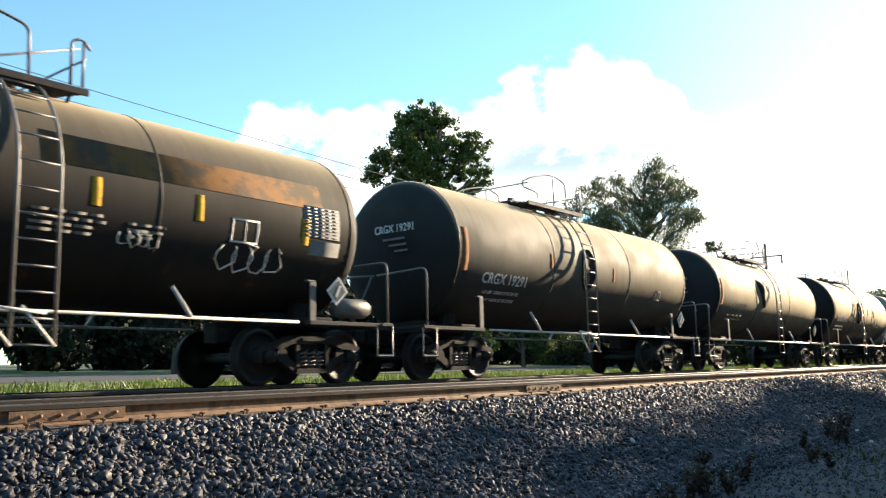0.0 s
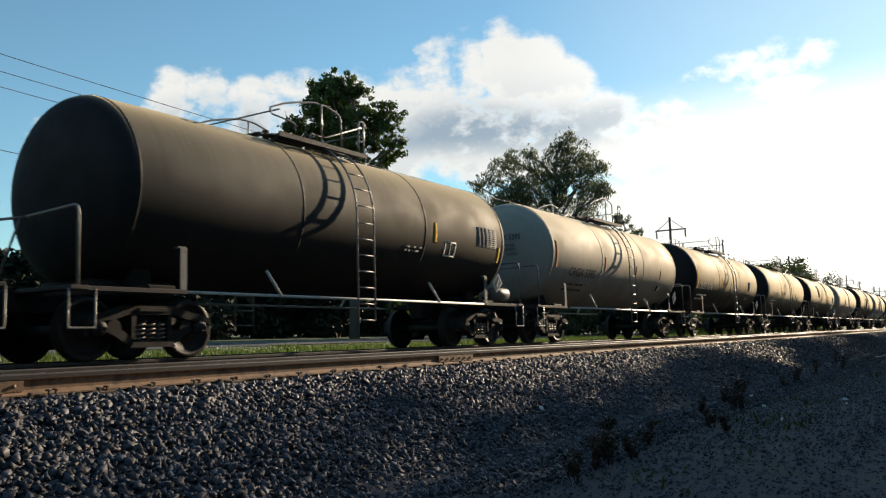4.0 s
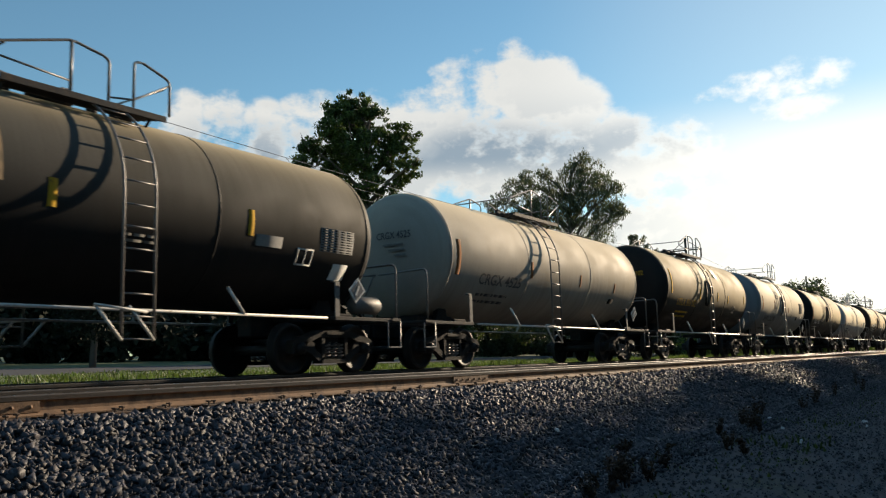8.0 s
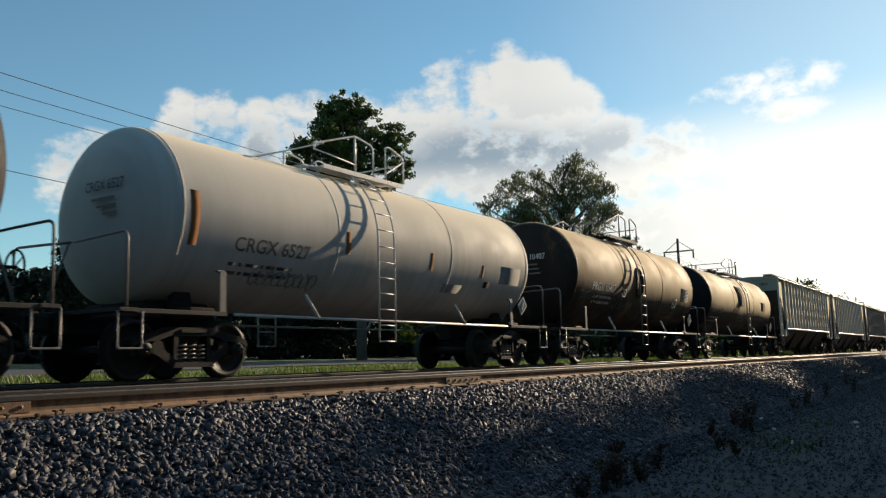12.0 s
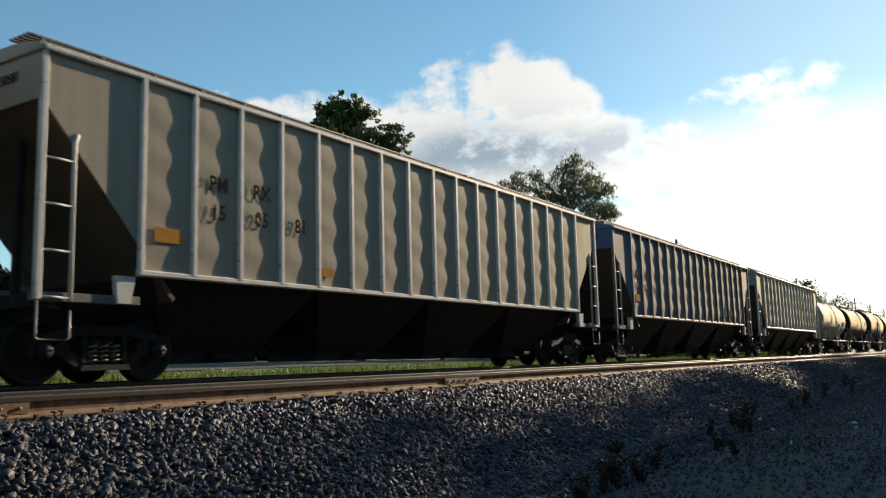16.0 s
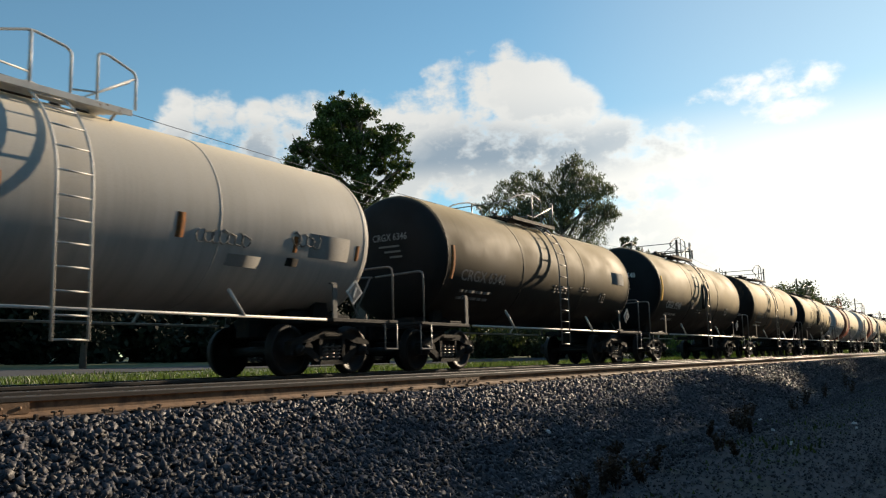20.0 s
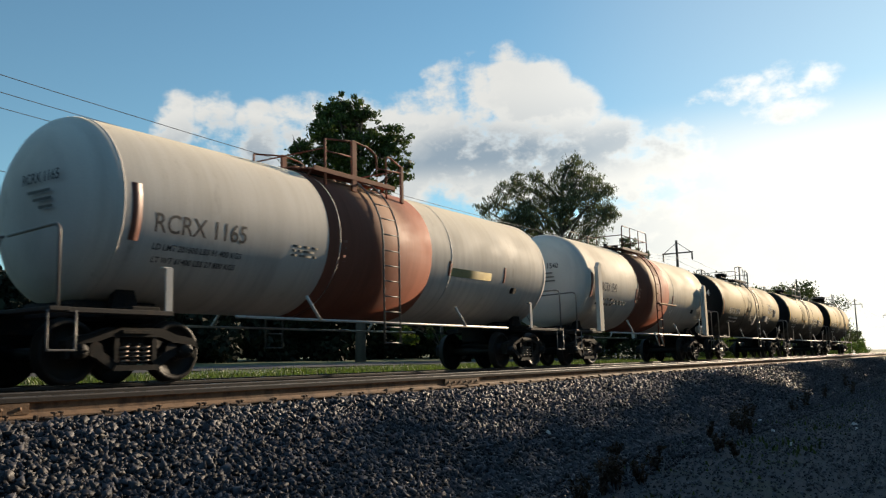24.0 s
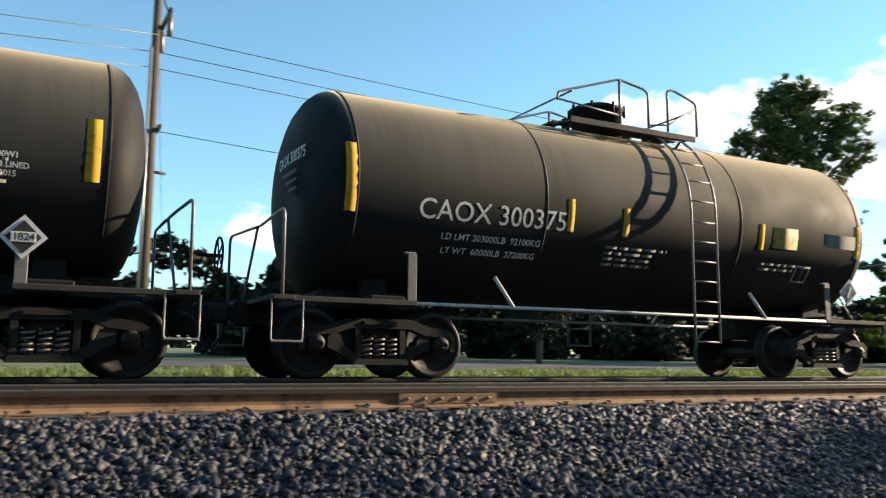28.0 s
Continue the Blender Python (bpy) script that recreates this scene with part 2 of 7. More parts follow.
def arc_pts(pts, r=0.12, n=4):
    """A path with its corners rounded."""
    pts = [Vector(p) for p in pts]
    out = [pts[0]]
    for a, b, c in zip(pts, pts[1:], pts[2:]):
        d1, d2 = (a - b), (c - b)
        k = min(r, d1.length * 0.45, d2.length * 0.45)
        p, q = b + d1.normalized() * k, b + d2.normalized() * k
        for i in range(n + 1):
            t = i / n
            out.append(p * (1 - t) ** 2 + b * (2 * t * (1 - t)) + q * t ** 2)
    return out + [pts[-1]]


_cache = {}


def shared(key, make):
    """One mesh for all parts that look alike."""
    if key not in _cache:
        m = make()
        _cache[key] = m.mesh(key) if isinstance(m, Mesh) else m
    return _cache[key]


def part(name, me, material, parent=None, label="", m=None):
    """Links a mesh as one object under a thing or a part."""
    if isinstance(me, Mesh):
        me = me.mesh(name)
    if not me.materials:
        me.materials.append(material)
    ob = new(name, me)
    if me.materials[0] != material:
        ob.material_slots[0].link = "OBJECT"
        ob.material_slots[0].material = material
    if parent:
        ob.parent = parent
    if m is not None:
        ob.matrix_basis = m
    if label:
        tagged(ob, label)
    return ob


def flat_text(body, size, align="CENTER", narrow=1.0, thick=0.0):
    """Lettering as a mesh in the xz plane, baseline at z = 0."""
    cu = bpy.data.curves.new("lettering", "FONT")
    cu.body, cu.size, cu.align_x, cu.extrude, cu.offset = body, size, align, 0.0, thick
    cu.resolution_u = 3
    ob = bpy.data.objects.new("lettering", cu)
    me = bpy.data.meshes.new_from_object(ob)
    bpy.data.objects.remove(ob)
    bpy.data.curves.remove(cu)
    me.transform(Matrix.Rotation(radians(90), 4, "X") @ Matrix.Diagonal((narrow, 1, 1, 1)))
    return me

# ---- ground and tracks ----
TRACK_GAP = 4.36               # near rail of one track to near rail of the other
GAUGE = 1.505                  # between rail middles
RAIL_H = 0.17
XL, XR = -60.0, 620.0


def ground_z(x, y):
    """Height of the ground: road and dirt beside the line, ballast bed, field beyond."""
    n = noise.noise(Vector((x * 0.25, y * 0.25, 0.3))) * 0.04
    if y < -2.6:
        return -0.95 + n + 0.03 * max(0.0, min(1.0, (-y - 5) / 3)) * math.sin(x * 0.2)
    if y < -0.85:
        return -0.95 + (y + 2.6) / 1.75 * 0.74 + n * 0.5
    if y < 7.6:
        return -0.215
    if y < 9.4:
        return -0.215 + (y - 7.6) / 1.8 * 0.06
    if y < 22:
        return -0.155 + n + (y - 9.4) * 0.012
    return -0.004 + n * 1.5 + min(y - 22, 45.0) * 0.033 + max(0.0, y - 67) * 0.004


def sheet(name, ys, xs, material, lift=0.0, sunk=0.0):
    m = Mesh()
    vs = [(x, y, ground_z(x, y) + lift - (sunk if -7.8 < y < 9.0 else 0.0)) for y in ys for x in xs]
    w = len(xs)
    fs = [(j * w + i, j * w + i + 1, (j + 1) * w + i + 1, (j + 1) * w + i) for j in range(len(ys) - 1) for i in range(w - 1)]
    m.add(vs, fs, True)
    return part(name, m, material)


M_GRASS = mat("mown_grass", (0.075, 0.1, 0.038), 0.85, 0.0, 0.35, 0.35, 12, 0.6, (0.15, 0.14, 0.05), (0.5, 0.75), coords="Object")
M_DIRT = mat("dark_gravelly_dirt", (0.029, 0.0295, 0.034), 0.9, 0.0, 0.4, 0.8, 25, 0.8, (0.036, 0.042, 0.03), (0.5, 0.66))
M_BALLAST = mat("ballast_bed", (0.022, 0.022, 0.026), 0.9, 0.0, 0.45, 2.0, 18, 1.0)
M_STONE = mat("crushed_granite", (0.045, 0.043, 0.049), 0.6, 0.0, 0.25, 3.0, 45, 0.35, (0.042, 0.034, 0.029), (0.55, 0.75), leaf=True, rnd=0.9, spec=0.4)
M_GRAVEL = mat("fine_dark_gravel", (0.085, 0.084, 0.092), 0.85, 0.0, 0.25, 3.0, 45, 0.3, leaf=True, rnd=0.7, spec=0.2)
M_RAIL = mat("rusty_rail_web", (0.2, 0.12, 0.066), 0.75, 0.0, 0.35, 3.0, 60, 0.25, (0.085, 0.05, 0.032), (0.45, 0.7))
M_RAILTOP = mat("polished_rail_head", (0.36, 0.33, 0.3), 0.28, 0.85, 0.2, 3.0, 60, 0.05)
M_TIE = mat("old_timber_tie", (0.085, 0.062, 0.045), 0.85, 0.0, 0.4, 2.0, 35, 0.6, (0.13, 0.1, 0.075), (0.5, 0.7), rnd=0.25)
M_PLATE = mat("rusty_tie_plate", (0.09, 0.055, 0.035), 0.8, 0.0, 0.35, 6.0, 50, 0.3, (0.08, 0.05, 0.035), (0.45, 0.7), rnd=0.2)

far_x = [-400, -200, -120] + [XL + 4 * i for i in range(60)] + [200, 240, 290, 350, 430, 520, 640, 900, 1500, 3000]
ys = [-3000, -1200, -500, -200, -90, -45, -28, -18, -13, -10, -8, -6.5, -5.2, -4.2, -3.4, -2.6, -2.2, -1.8, -1.4, -0.85, 0.5, 2.5, 5.0, 7.6, 8.4, 9.4, 11, 14, 18, 22, 30, 45, 65, 90, 130, 200, 400, 900, 2000, 3500]
ground = sheet("ground", ys, far_x, M_GRASS, 0.0, 0.14)
tagged(ground, "level grassy field that runs to the horizon", "ground", kind="structure")
dirt = sheet("dirt_road", [-8.0, -7, -6, -5, -4.2, -3.6, -3.0, -2.6, -2.4], [XL + 2 * i for i in range(190)], M_DIRT, 0.012)
tagged(dirt, "dark gravelly dirt service road beside the line", "road", kind="structure")
bed = sheet("ballast_bed", [-2.7, -2.3, -1.9, -1.5, -1.2, -0.84, -0.3, 0.5, 1.5, 2.6, 3.6, 4.5, 5.5, 6.5, 7.6, 8.2, 8.8], [XL + 2 * i for i in range(340)], M_BALLAST, 0.02)
tagged(bed, "grey crushed stone bed under both tracks", "ballast", kind="structure")
far_road = sheet("far_road", [24.0, 26.0, 28.5, 30.5], [-120 + 6 * i for i in range(60)], mat("worn_asphalt", (0.045, 0.045, 0.048), 0.85, 0, 0.3, 0.5, 30, 0.4), 0.03)
tagged(far_road, "narrow grey asphalt road across the field", "road", kind="structure")


def stones(name, label, n, x0, x1, y0, y1, smin, smax, seed, power=1.0, material=None):
    """Crushed stones strewn over the bed, each an angular lump of its own."""
    rng = np.random.default_rng(seed)
    corners = np.array([(x, y, z) for x in (-1, 1) for y in (-1, 1) for z in (-1, 1)], float) * 0.62
    quads = np.array([(0, 1, 3, 2), (4, 6, 7, 5), (0, 4, 5, 1), (2, 3, 7, 6), (0, 2, 6, 4), (1, 5, 7, 3)])
    xs = x0 + (x1 - x0) * rng.random(n) ** power
    ysr = y0 + (y1 - y0) * rng.random(n)
    size = smin + (smax - smin) * rng.random(n) ** 1.6
    zs = np.array([ground_z(float(a), float(b)) for a, b in zip(xs, ysr)]) + 0.02 + size * rng.uniform(-0.1, 0.45, n)
    v = (corners[None] * (0.4 + 0.9 * rng.random((n, 8, 1))) + rng.normal(size=(n, 8, 3)) * 0.16) * size[:, None, None] * rng.uniform(0.5, 1.25, (n, 1, 3))
    q = rng.normal(size=(n, 4))
    q /= np.linalg.norm(q, axis=1, keepdims=True)
    w, a, b, c = q.T
    rot = np.stack([1 - 2 * (b * b + c * c), 2 * (a * b - c * w), 2 * (a * c + b * w), 2 * (a * b + c * w), 1 - 2 * (a * a + c * c), 2 * (b * c - a * w), 2 * (a * c - b * w), 2 * (b * c + a * w), 1 - 2 * (a * a + b * b)], 1).reshape(n, 3, 3)
    v = np.einsum("nij,nkj->nki", rot, v) + np.stack([xs, ysr, zs], 1)[:, None]
    faces = (quads[None] + (np.arange(n) * 8)[:, None, None]).reshape(-1)
    me = bpy.data.meshes.new(name)
    me.vertices.add(n * 8)
    me.vertices.foreach_set("co", v.reshape(-1))
    me.loops.add(len(faces))
    me.loops.foreach_set("vertex_index", faces)
    me.polygons.add(n * 6)
    me.polygons.foreach_set("loop_start", np.arange(n * 6) * 4)
    me.update(calc_edges=True)
    ob = part(name, me, material or M_STONE)
    return tagged(ob, label, "ballast stones", kind="stuff")


stones("ballast_stones", "angular grey crushed stones heaped beside the near rail", 84000, -9.0, 16.0, -2.9, -0.62, 0.017, 0.046, 5)
stones("ballast_stones", "angular grey crushed stones along the shoulder", 26000, 14.0, 70.0, -2.9, -0.62, 0.024, 0.055, 6, 1.4)
stones("ballast_stones", "stray stones at the foot of the ballast", 11000, -9.0, 34.0, -3.5, -2.6, 0.015, 0.042, 9, 1.2)
stones("ballast_stones", "angular grey crushed stones between the tracks", 6000, -6.0, 40.0, 0.2, 8.8, 0.035, 0.06, 7)
stones("loose_gravel", "fine gravel on the dirt road beside the trees", 24000, -9.0, 22.0, -8.0, -5.2, 0.005, 0.02, 10, 1.0, M_GRAVEL)
stones("loose_gravel", "small scattered gravel on the dirt road", 30000, -9.0, 30.0, -5.4, -2.6, 0.006, 0.022, 8, 1.0, M_GRAVEL)


def rail_mesh(x0, x1):
    h = RAIL_H
    half = [(0.070, -h), (0.070, -h + 0.012), (0.03, -h + 0.028), (0.010, -h + 0.045), (0.009, -0.055), (0.028, -0.042), (0.035, -0.036), (0.036, -0.010), (0.028, -0.002), (0.0, 0.0)]
    prof = half + [(-y, z) for y, z in reversed(half[:-1])]
    m = Mesh()
    n = len(prof)
    vs = [(x, y, z) for x in (x0, x1) for y, z in prof]
    m.add(vs, [(i, (i + 1) % n, (i + 1) % n + n, i + n) for i in range(n)] + [tuple(range(n))[::-1], tuple(range(n, 2 * n))], False)
    return m


def head_mesh(x0, x1):
    return Mesh().add([(x0, -0.024, 0.001), (x1, -0.024, 0.001), (x1, 0.024, 0.001), (x0, 0.024, 0.001), (x0, -0.024, -0.004), (x1, -0.024, -0.004), (x1, 0.024, -0.004), (x0, 0.024, -0.004)],
                      [(0, 1, 2, 3), (0, 4, 5, 1), (3, 2, 6, 7), (0, 3, 7, 4), (1, 5, 6, 2)])


def joint_bar_mesh():
    m = Mesh()
    for s in (-1, 1):
        m.prism([(-0.46, -0.135), (0.46, -0.135), (0.46, -0.05), (-0.46, -0.05)], min(s * 0.012, s * 0.034), max(s * 0.012, s * 0.034))
    for k in range(6):
        x = -0.38 + 0.152 * k
        m.tube([(x, -0.046, -0.092), (x, 0.046, -0.092)], 0.015, 6)
    return m


M_RAILDARK = mat("dark_rail", (0.035, 0.03, 0.027), 0.6, 0.0, 0.35, 3.0, 60, 0.2, (0.07, 0.045, 0.03), (0.5, 0.75))


def web_strip(x0, x1):
    """The dark sides of a rail's head."""
    m = Mesh()
    for s in (-1, 1):
        m.add([(x0, s * 0.0345, -0.043), (x1, s * 0.0345, -0.043), (x1, s * 0.0375, -0.010), (x0, s * 0.0375, -0.010), (x0, s * 0.0290, -0.0015), (x1, s * 0.0290, -0.0015)],
              [(0, 1, 2, 3), (3, 2, 5, 4)] if s < 0 else [(3, 2, 1, 0), (4, 5, 2, 3)])
    return m


def track(name, y0, label, web):
    t = new(name)
    tagged(t, label, "railway track", kind="structure")
    for k, y in enumerate((y0, y0 + GAUGE)):
        r = part("rail", shared("rail", lambda: rail_mesh(XL, XR)), web[k], t, m=pose(0, y, 0))
        part("running_surface", shared("rail_head", lambda: head_mesh(XL, XR)), M_RAILTOP, r, "polished running surface")
        part("head_side", shared("rail_side", lambda: web_strip(XL, XR)), M_RAILDARK, r, "dark sides of the rail head")
    return t


near_track = track("near_track", 0.0, "near railway track of rusty rails spiked to old timber ties", (M_RAIL, M_RAILDARK))
far_track = track("far_track", TRACK_GAP, "far railway track of rusty rails that carries the train", (M_RAILDARK, M_RAILDARK))

# ---- trees ----
M_BARK = mat("grey_bark", (0.09, 0.075, 0.06), 0.9, 0.0, 0.35, 4.0, 25, 0.8)


def leaf_mat(name, color, rnd=0.5):
    return mat(name, color, 0.55, 0.0, 0.25, 0.6, 9.0, 0.0, leaf=True, rnd=rnd, spec=0.35, trans=0.3)


M_LEAF = leaf_mat("poplar_leaves", (0.05, 0.075, 0.022))
M_LEAF2 = leaf_mat("olive_grey_leaves", (0.085, 0.096, 0.06))
M_LEAF3 = leaf_mat("hedge_leaves", (0.04, 0.051, 0.024))
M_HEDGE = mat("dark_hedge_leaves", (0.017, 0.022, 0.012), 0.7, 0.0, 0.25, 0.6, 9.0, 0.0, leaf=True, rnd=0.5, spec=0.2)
M_WEED = leaf_mat("dry_weed_leaves", (0.045, 0.028, 0.022))
M_BLADE = leaf_mat("grass_blades", (0.075, 0.105, 0.034))


def leaves_mesh(name, centres, radii, count, size, seed, material, flat=0.8, droop=0.0, split=0, slim=0.55):
    """Leaf clumps: small bent quads strewn through a cloud of lobes, densest near the lobes' skins."""
    rng = np.random.default_rng(seed)
    c = np.array(centres, float)
    r = np.array(radii, float)
    if split:
        # each lobe breaks up into smaller tufts with gaps between them
        off = rng.normal(size=(len(c) * split, 3))
        off /= np.linalg.norm(off, axis=1, keepdims=True)
        rr = np.repeat(r, split)
        c = np.repeat(c, split, 0) + off * (rr * rng.uniform(0.35, 1.1, len(rr)))[:, None]
        r = rr * rng.uniform(0.13, 0.4, len(rr))
    w = r ** 2
    pick = rng.choice(len(c), count, p=w / w.sum())
    d = rng.normal(size=(count, 3))
    d /= np.linalg.norm(d, axis=1, keepdims=True)
    rad = r[pick] * (0.35 + 0.65 * rng.random(count) ** 0.5) * (1 + 0.18 * rng.normal(size=count))
    p = c[pick] + d * rad[:, None] * np.array([1, 1, flat])
    s = size * rng.uniform(0.6, 1.4, count)
    u = rng.normal(size=(count, 3))
    u[:, 2] -= droop
    u /= np.linalg.norm(u, axis=1, keepdims=True)
    t = np.cross(u, rng.normal(size=(count, 3)))
    t /= np.linalg.norm(t, axis=1, keepdims=True)
    n = np.cross(u, t)
    a = p - u * s[:, None]
    b = p + t * (s * slim)[:, None] + n * (s * 0.12)[:, None]
    e = p + u * s[:, None]
    f = p - t * (s * slim)[:, None] + n * (s * 0.12)[:, None]
    v = np.stack([a, b, e, f], 1).reshape(-1)
    me = bpy.data.meshes.new(name)
    me.vertices.add(count * 4)
    me.vertices.foreach_set("co", v)
    me.loops.add(count * 4)
    me.loops.foreach_set("vertex_index", np.arange(count * 4))
    me.polygons.add(count)
    me.polygons.foreach_set("loop_start", np.arange(count) * 4)
    me.update(calc_edges=True)
    me.materials.append(material)
    return me


def tree(name, label, base, height, lobes, count, size, seed, material, trunk=0.35, droop=0.0, split=0, slim=0.55):
    """A tapered trunk with limbs to every lobe and a crown of small leaves. lobes: (dx, dy, z, radius)."""
    t = new(name)
    tagged(t, label, "tree")
    t.location = base
    rnd = random.Random(seed)
    m = Mesh()
    m.tube([(0, 0, -0.4), (0.1, 0, height * 0.25), (-0.1, 0.1, height * 0.55), (0.05, 0, height * 0.9)], [trunk, trunk * 0.8, trunk * 0.5, trunk * 0.12], 9)
    part("trunk", m, M_BARK, t)
    for dx, dy, z, r in lobes:
        z0 = max(height * 0.12, z - r * 1.2 - math.hypot(dx, dy) * 0.6)
        mid = (dx * 0.5 + rnd.uniform(-0.3, 0.3), dy * 0.5, (z0 + z) / 2 + 0.3)
        b = Mesh().tube([(0, 0, z0), mid, (dx, dy, z), (dx * 1.15, dy * 1.15, z + r * 0.7)], [trunk * 0.4, trunk * 0.26, trunk * 0.12, 0.02], 6)
        for k in range(5):
            a = rnd.uniform(0, 6.28)
            b.tube([(dx, dy, z - r * 0.4), (dx + r * 0.5 * math.cos(a), dy + r * 0.5 * math.sin(a), z), (dx + r * math.cos(a), dy + r * math.sin(a), z + rnd.uniform(-0.2, 0.8) * r)], [trunk * 0.1, trunk * 0.06, 0.015], 5)
        part("limb", b, M_BARK, t)
    cr = leaves_mesh("crown", [l[:3] for l in lobes], [l[3] for l in lobes], count, size, seed, material, droop=droop, split=split, slim=slim)
    part("crown", cr, material, t)
    return t


def lobes_for(seed, height, spread, n, low=0.35, top=0.93, rmin=1.0, rmax=2.0, shape=1.0):
    rnd = random.Random(seed)
    out = []
    for k in range(n):
        f = rnd.random()
        z = height * (low + (top - low) * f)
        s = spread * (1 - f ** 2 * 0.75 * shape) * rnd.uniform(0.3, 1.0)
        a = rnd.uniform(0, 6.283)
        out.append((s * math.cos(a), s * math.sin(a), z, rnd.uniform(rmin, rmax)))
    out.append((0, 0, height * top, rmin))
    return out


def at(az, dist, z=0.0):
    """A place seen from the tripod at an azimuth (degrees from the far side towards the track's line) and distance."""
    x, y = EYE[0] + dist * math.sin(radians(az)), EYE[1] + dist * math.cos(radians(az))
    return Vector((x, y, ground_z(x, y) if z == 0 else z))


def lobe_at(az0, dist, az, el, r, back=0.0):
    """A lobe of a crown, by where it stands against the sky, about a base at az0 and dist."""
    p, q = at(az, dist + back), at(az0, dist)
    return (p.x - q.x, p.y - q.y, EYE[2] + dist * math.tan(radians(el)) - q.z, r)


# the big poplar behind the train
D1 = 62.0
big = [lobe_at(51.5, D1, a, e, r, k) for a, e, r, k in (
    (49.7, 16.9, 1.3, 0), (50.9, 17.2, 1.2, 0.5), (50.2, 17.6, 0.8, 0), (51.8, 16.7, 1.1, 0), (52.6, 15.2, 1.4, 0), (50.6, 16.2, 1.6, 0), (53.4, 14.6, 1.1, 0), (47.6, 14.6, 1.0, 0),  (50.4, 15.4, 2.0, -1), (51.6, 15.9, 1.6, 1), (49.0, 15.0, 1.6, 0), (48.0, 13.8, 1.5, 0.5), (46.9, 13.3, 1.0, 0), (49.6, 13.2, 2.0, 1),
    (51.4, 13.6, 2.1, -1), (53.0, 13.9, 1.3, 0), (54.2, 14.9, 1.25, 0), (53.8, 13.2, 1.2, 1), (54.7, 13.3, 0.8, 0), (50.4, 11.2, 2.2, 0), (52.5, 11.4, 1.6, 0), (48.6, 11.4, 1.7, 0), (51.2, 9.0, 2.2, 0), (49.3, 8.8, 2.0, 0), (53.3, 9.4, 1.4, 0), (51.4, 6.5, 2.0, 0))]
tree("tree", "tall broad poplar with dark green leaves", at(51.5, D1), 19.5, big, 48000, 0.12, 3, M_LEAF, 0.42, split=18)
# the feathery one to its right
D2 = 78.0
soft = [lobe_at(65.5, D2, a, e, r, k) for a, e, r, k in (
    (66.3, 13.2, 1.0, 0), (65.2, 10.0, 2.2, 0), (62.8, 9.6, 2.0, 0), (67.2, 10.2, 1.8, 0), (63.8, 12.3, 0.9, 0), (68.6, 11.0, 0.8, 0), (66.9, 12.3, 1.4, 1), (65.6, 12.2, 1.3, 0), (67.8, 11.5, 1.5, 0), (66.3, 10.8, 2.0, 0), (64.4, 11.2, 1.5, 0), (62.6, 12.0, 1.0, 0), (61.8, 11.6, 1.1, 1), (62.9, 10.8, 1.5, 0), (61.0, 10.7, 1.1, 0), (60.2, 10.3, 0.9, 0), (64.2, 9.4, 2.1, 1),
    (67.9, 9.4, 1.9, 0), (68.7, 9.6, 1.0, 0), (61.9, 9.2, 1.8, 0), (66.2, 8.4, 2.2, 0), (63.5, 7.2, 2.2, 0), (67.5, 6.8, 2.0, 0), (61.0, 7.2, 1.6, 0), (65.2, 5.0, 2.4, 0), (63.0, 4.6, 2.2, 0), (67.2, 4.4, 2.2, 0), (61.8, 3.0, 2.0, 0), (64.4, 2.6, 2.2, 0), (66.6, 2.4, 2.2, 0), (68.2, 3.4, 1.8, 0))]
tree("tree", "olive-green tree with feathery upright branches", at(65.5, D2), 18.0, soft, 62000, 0.15, 5, M_LEAF2, 0.4, droop=-2.2, split=46, slim=0.2)
under = [lobe_at(57.0, 70.0, a, e, r) for a, e, r in ((55.2, 6.2, 1.2), (56.2, 7.4, 1.1), (57.2, 6.8, 1.3), (58.3, 5.6, 1.4), (55.6, 4.4, 1.5), (57.0, 4.2, 1.7), (58.6, 3.4, 1.6), (56.2, 2.4, 1.7), (57.8, 2.0, 1.7), (55.0, 2.4, 1.4))]
tree("tree", "bushy green tree low between two taller ones", at(57.0, 70.0), 8.5, under, 16000, 0.13, 11, M_LEAF, 0.2, split=10)
small = [lobe_at(70.0, 88.0, a, e, r) for a, e, r in ((69.8, 7.6, 0.8), (70.4, 6.6, 1.0), (69.4, 6.5, 0.9), (70.9, 5.8, 1.0), (69.9, 5.3, 1.5), (71.5, 5.0, 1.0), (70.5, 3.6, 1.8))]
tree("tree", "small feathery tree beside the thicket", at(70.0, 88.0), 11.0, small, 13000, 0.14, 7, M_LEAF2, 0.2, droop=-2.0, split=20, slim=0.22)
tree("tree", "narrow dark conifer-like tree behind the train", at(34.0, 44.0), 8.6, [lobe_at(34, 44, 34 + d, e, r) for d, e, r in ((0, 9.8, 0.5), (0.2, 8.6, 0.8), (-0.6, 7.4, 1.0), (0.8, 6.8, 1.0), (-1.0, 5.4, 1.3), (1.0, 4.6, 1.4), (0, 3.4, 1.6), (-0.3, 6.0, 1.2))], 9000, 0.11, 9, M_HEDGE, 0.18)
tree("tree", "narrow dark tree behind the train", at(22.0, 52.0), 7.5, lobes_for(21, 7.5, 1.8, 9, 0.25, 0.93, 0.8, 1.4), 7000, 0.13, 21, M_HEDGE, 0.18)
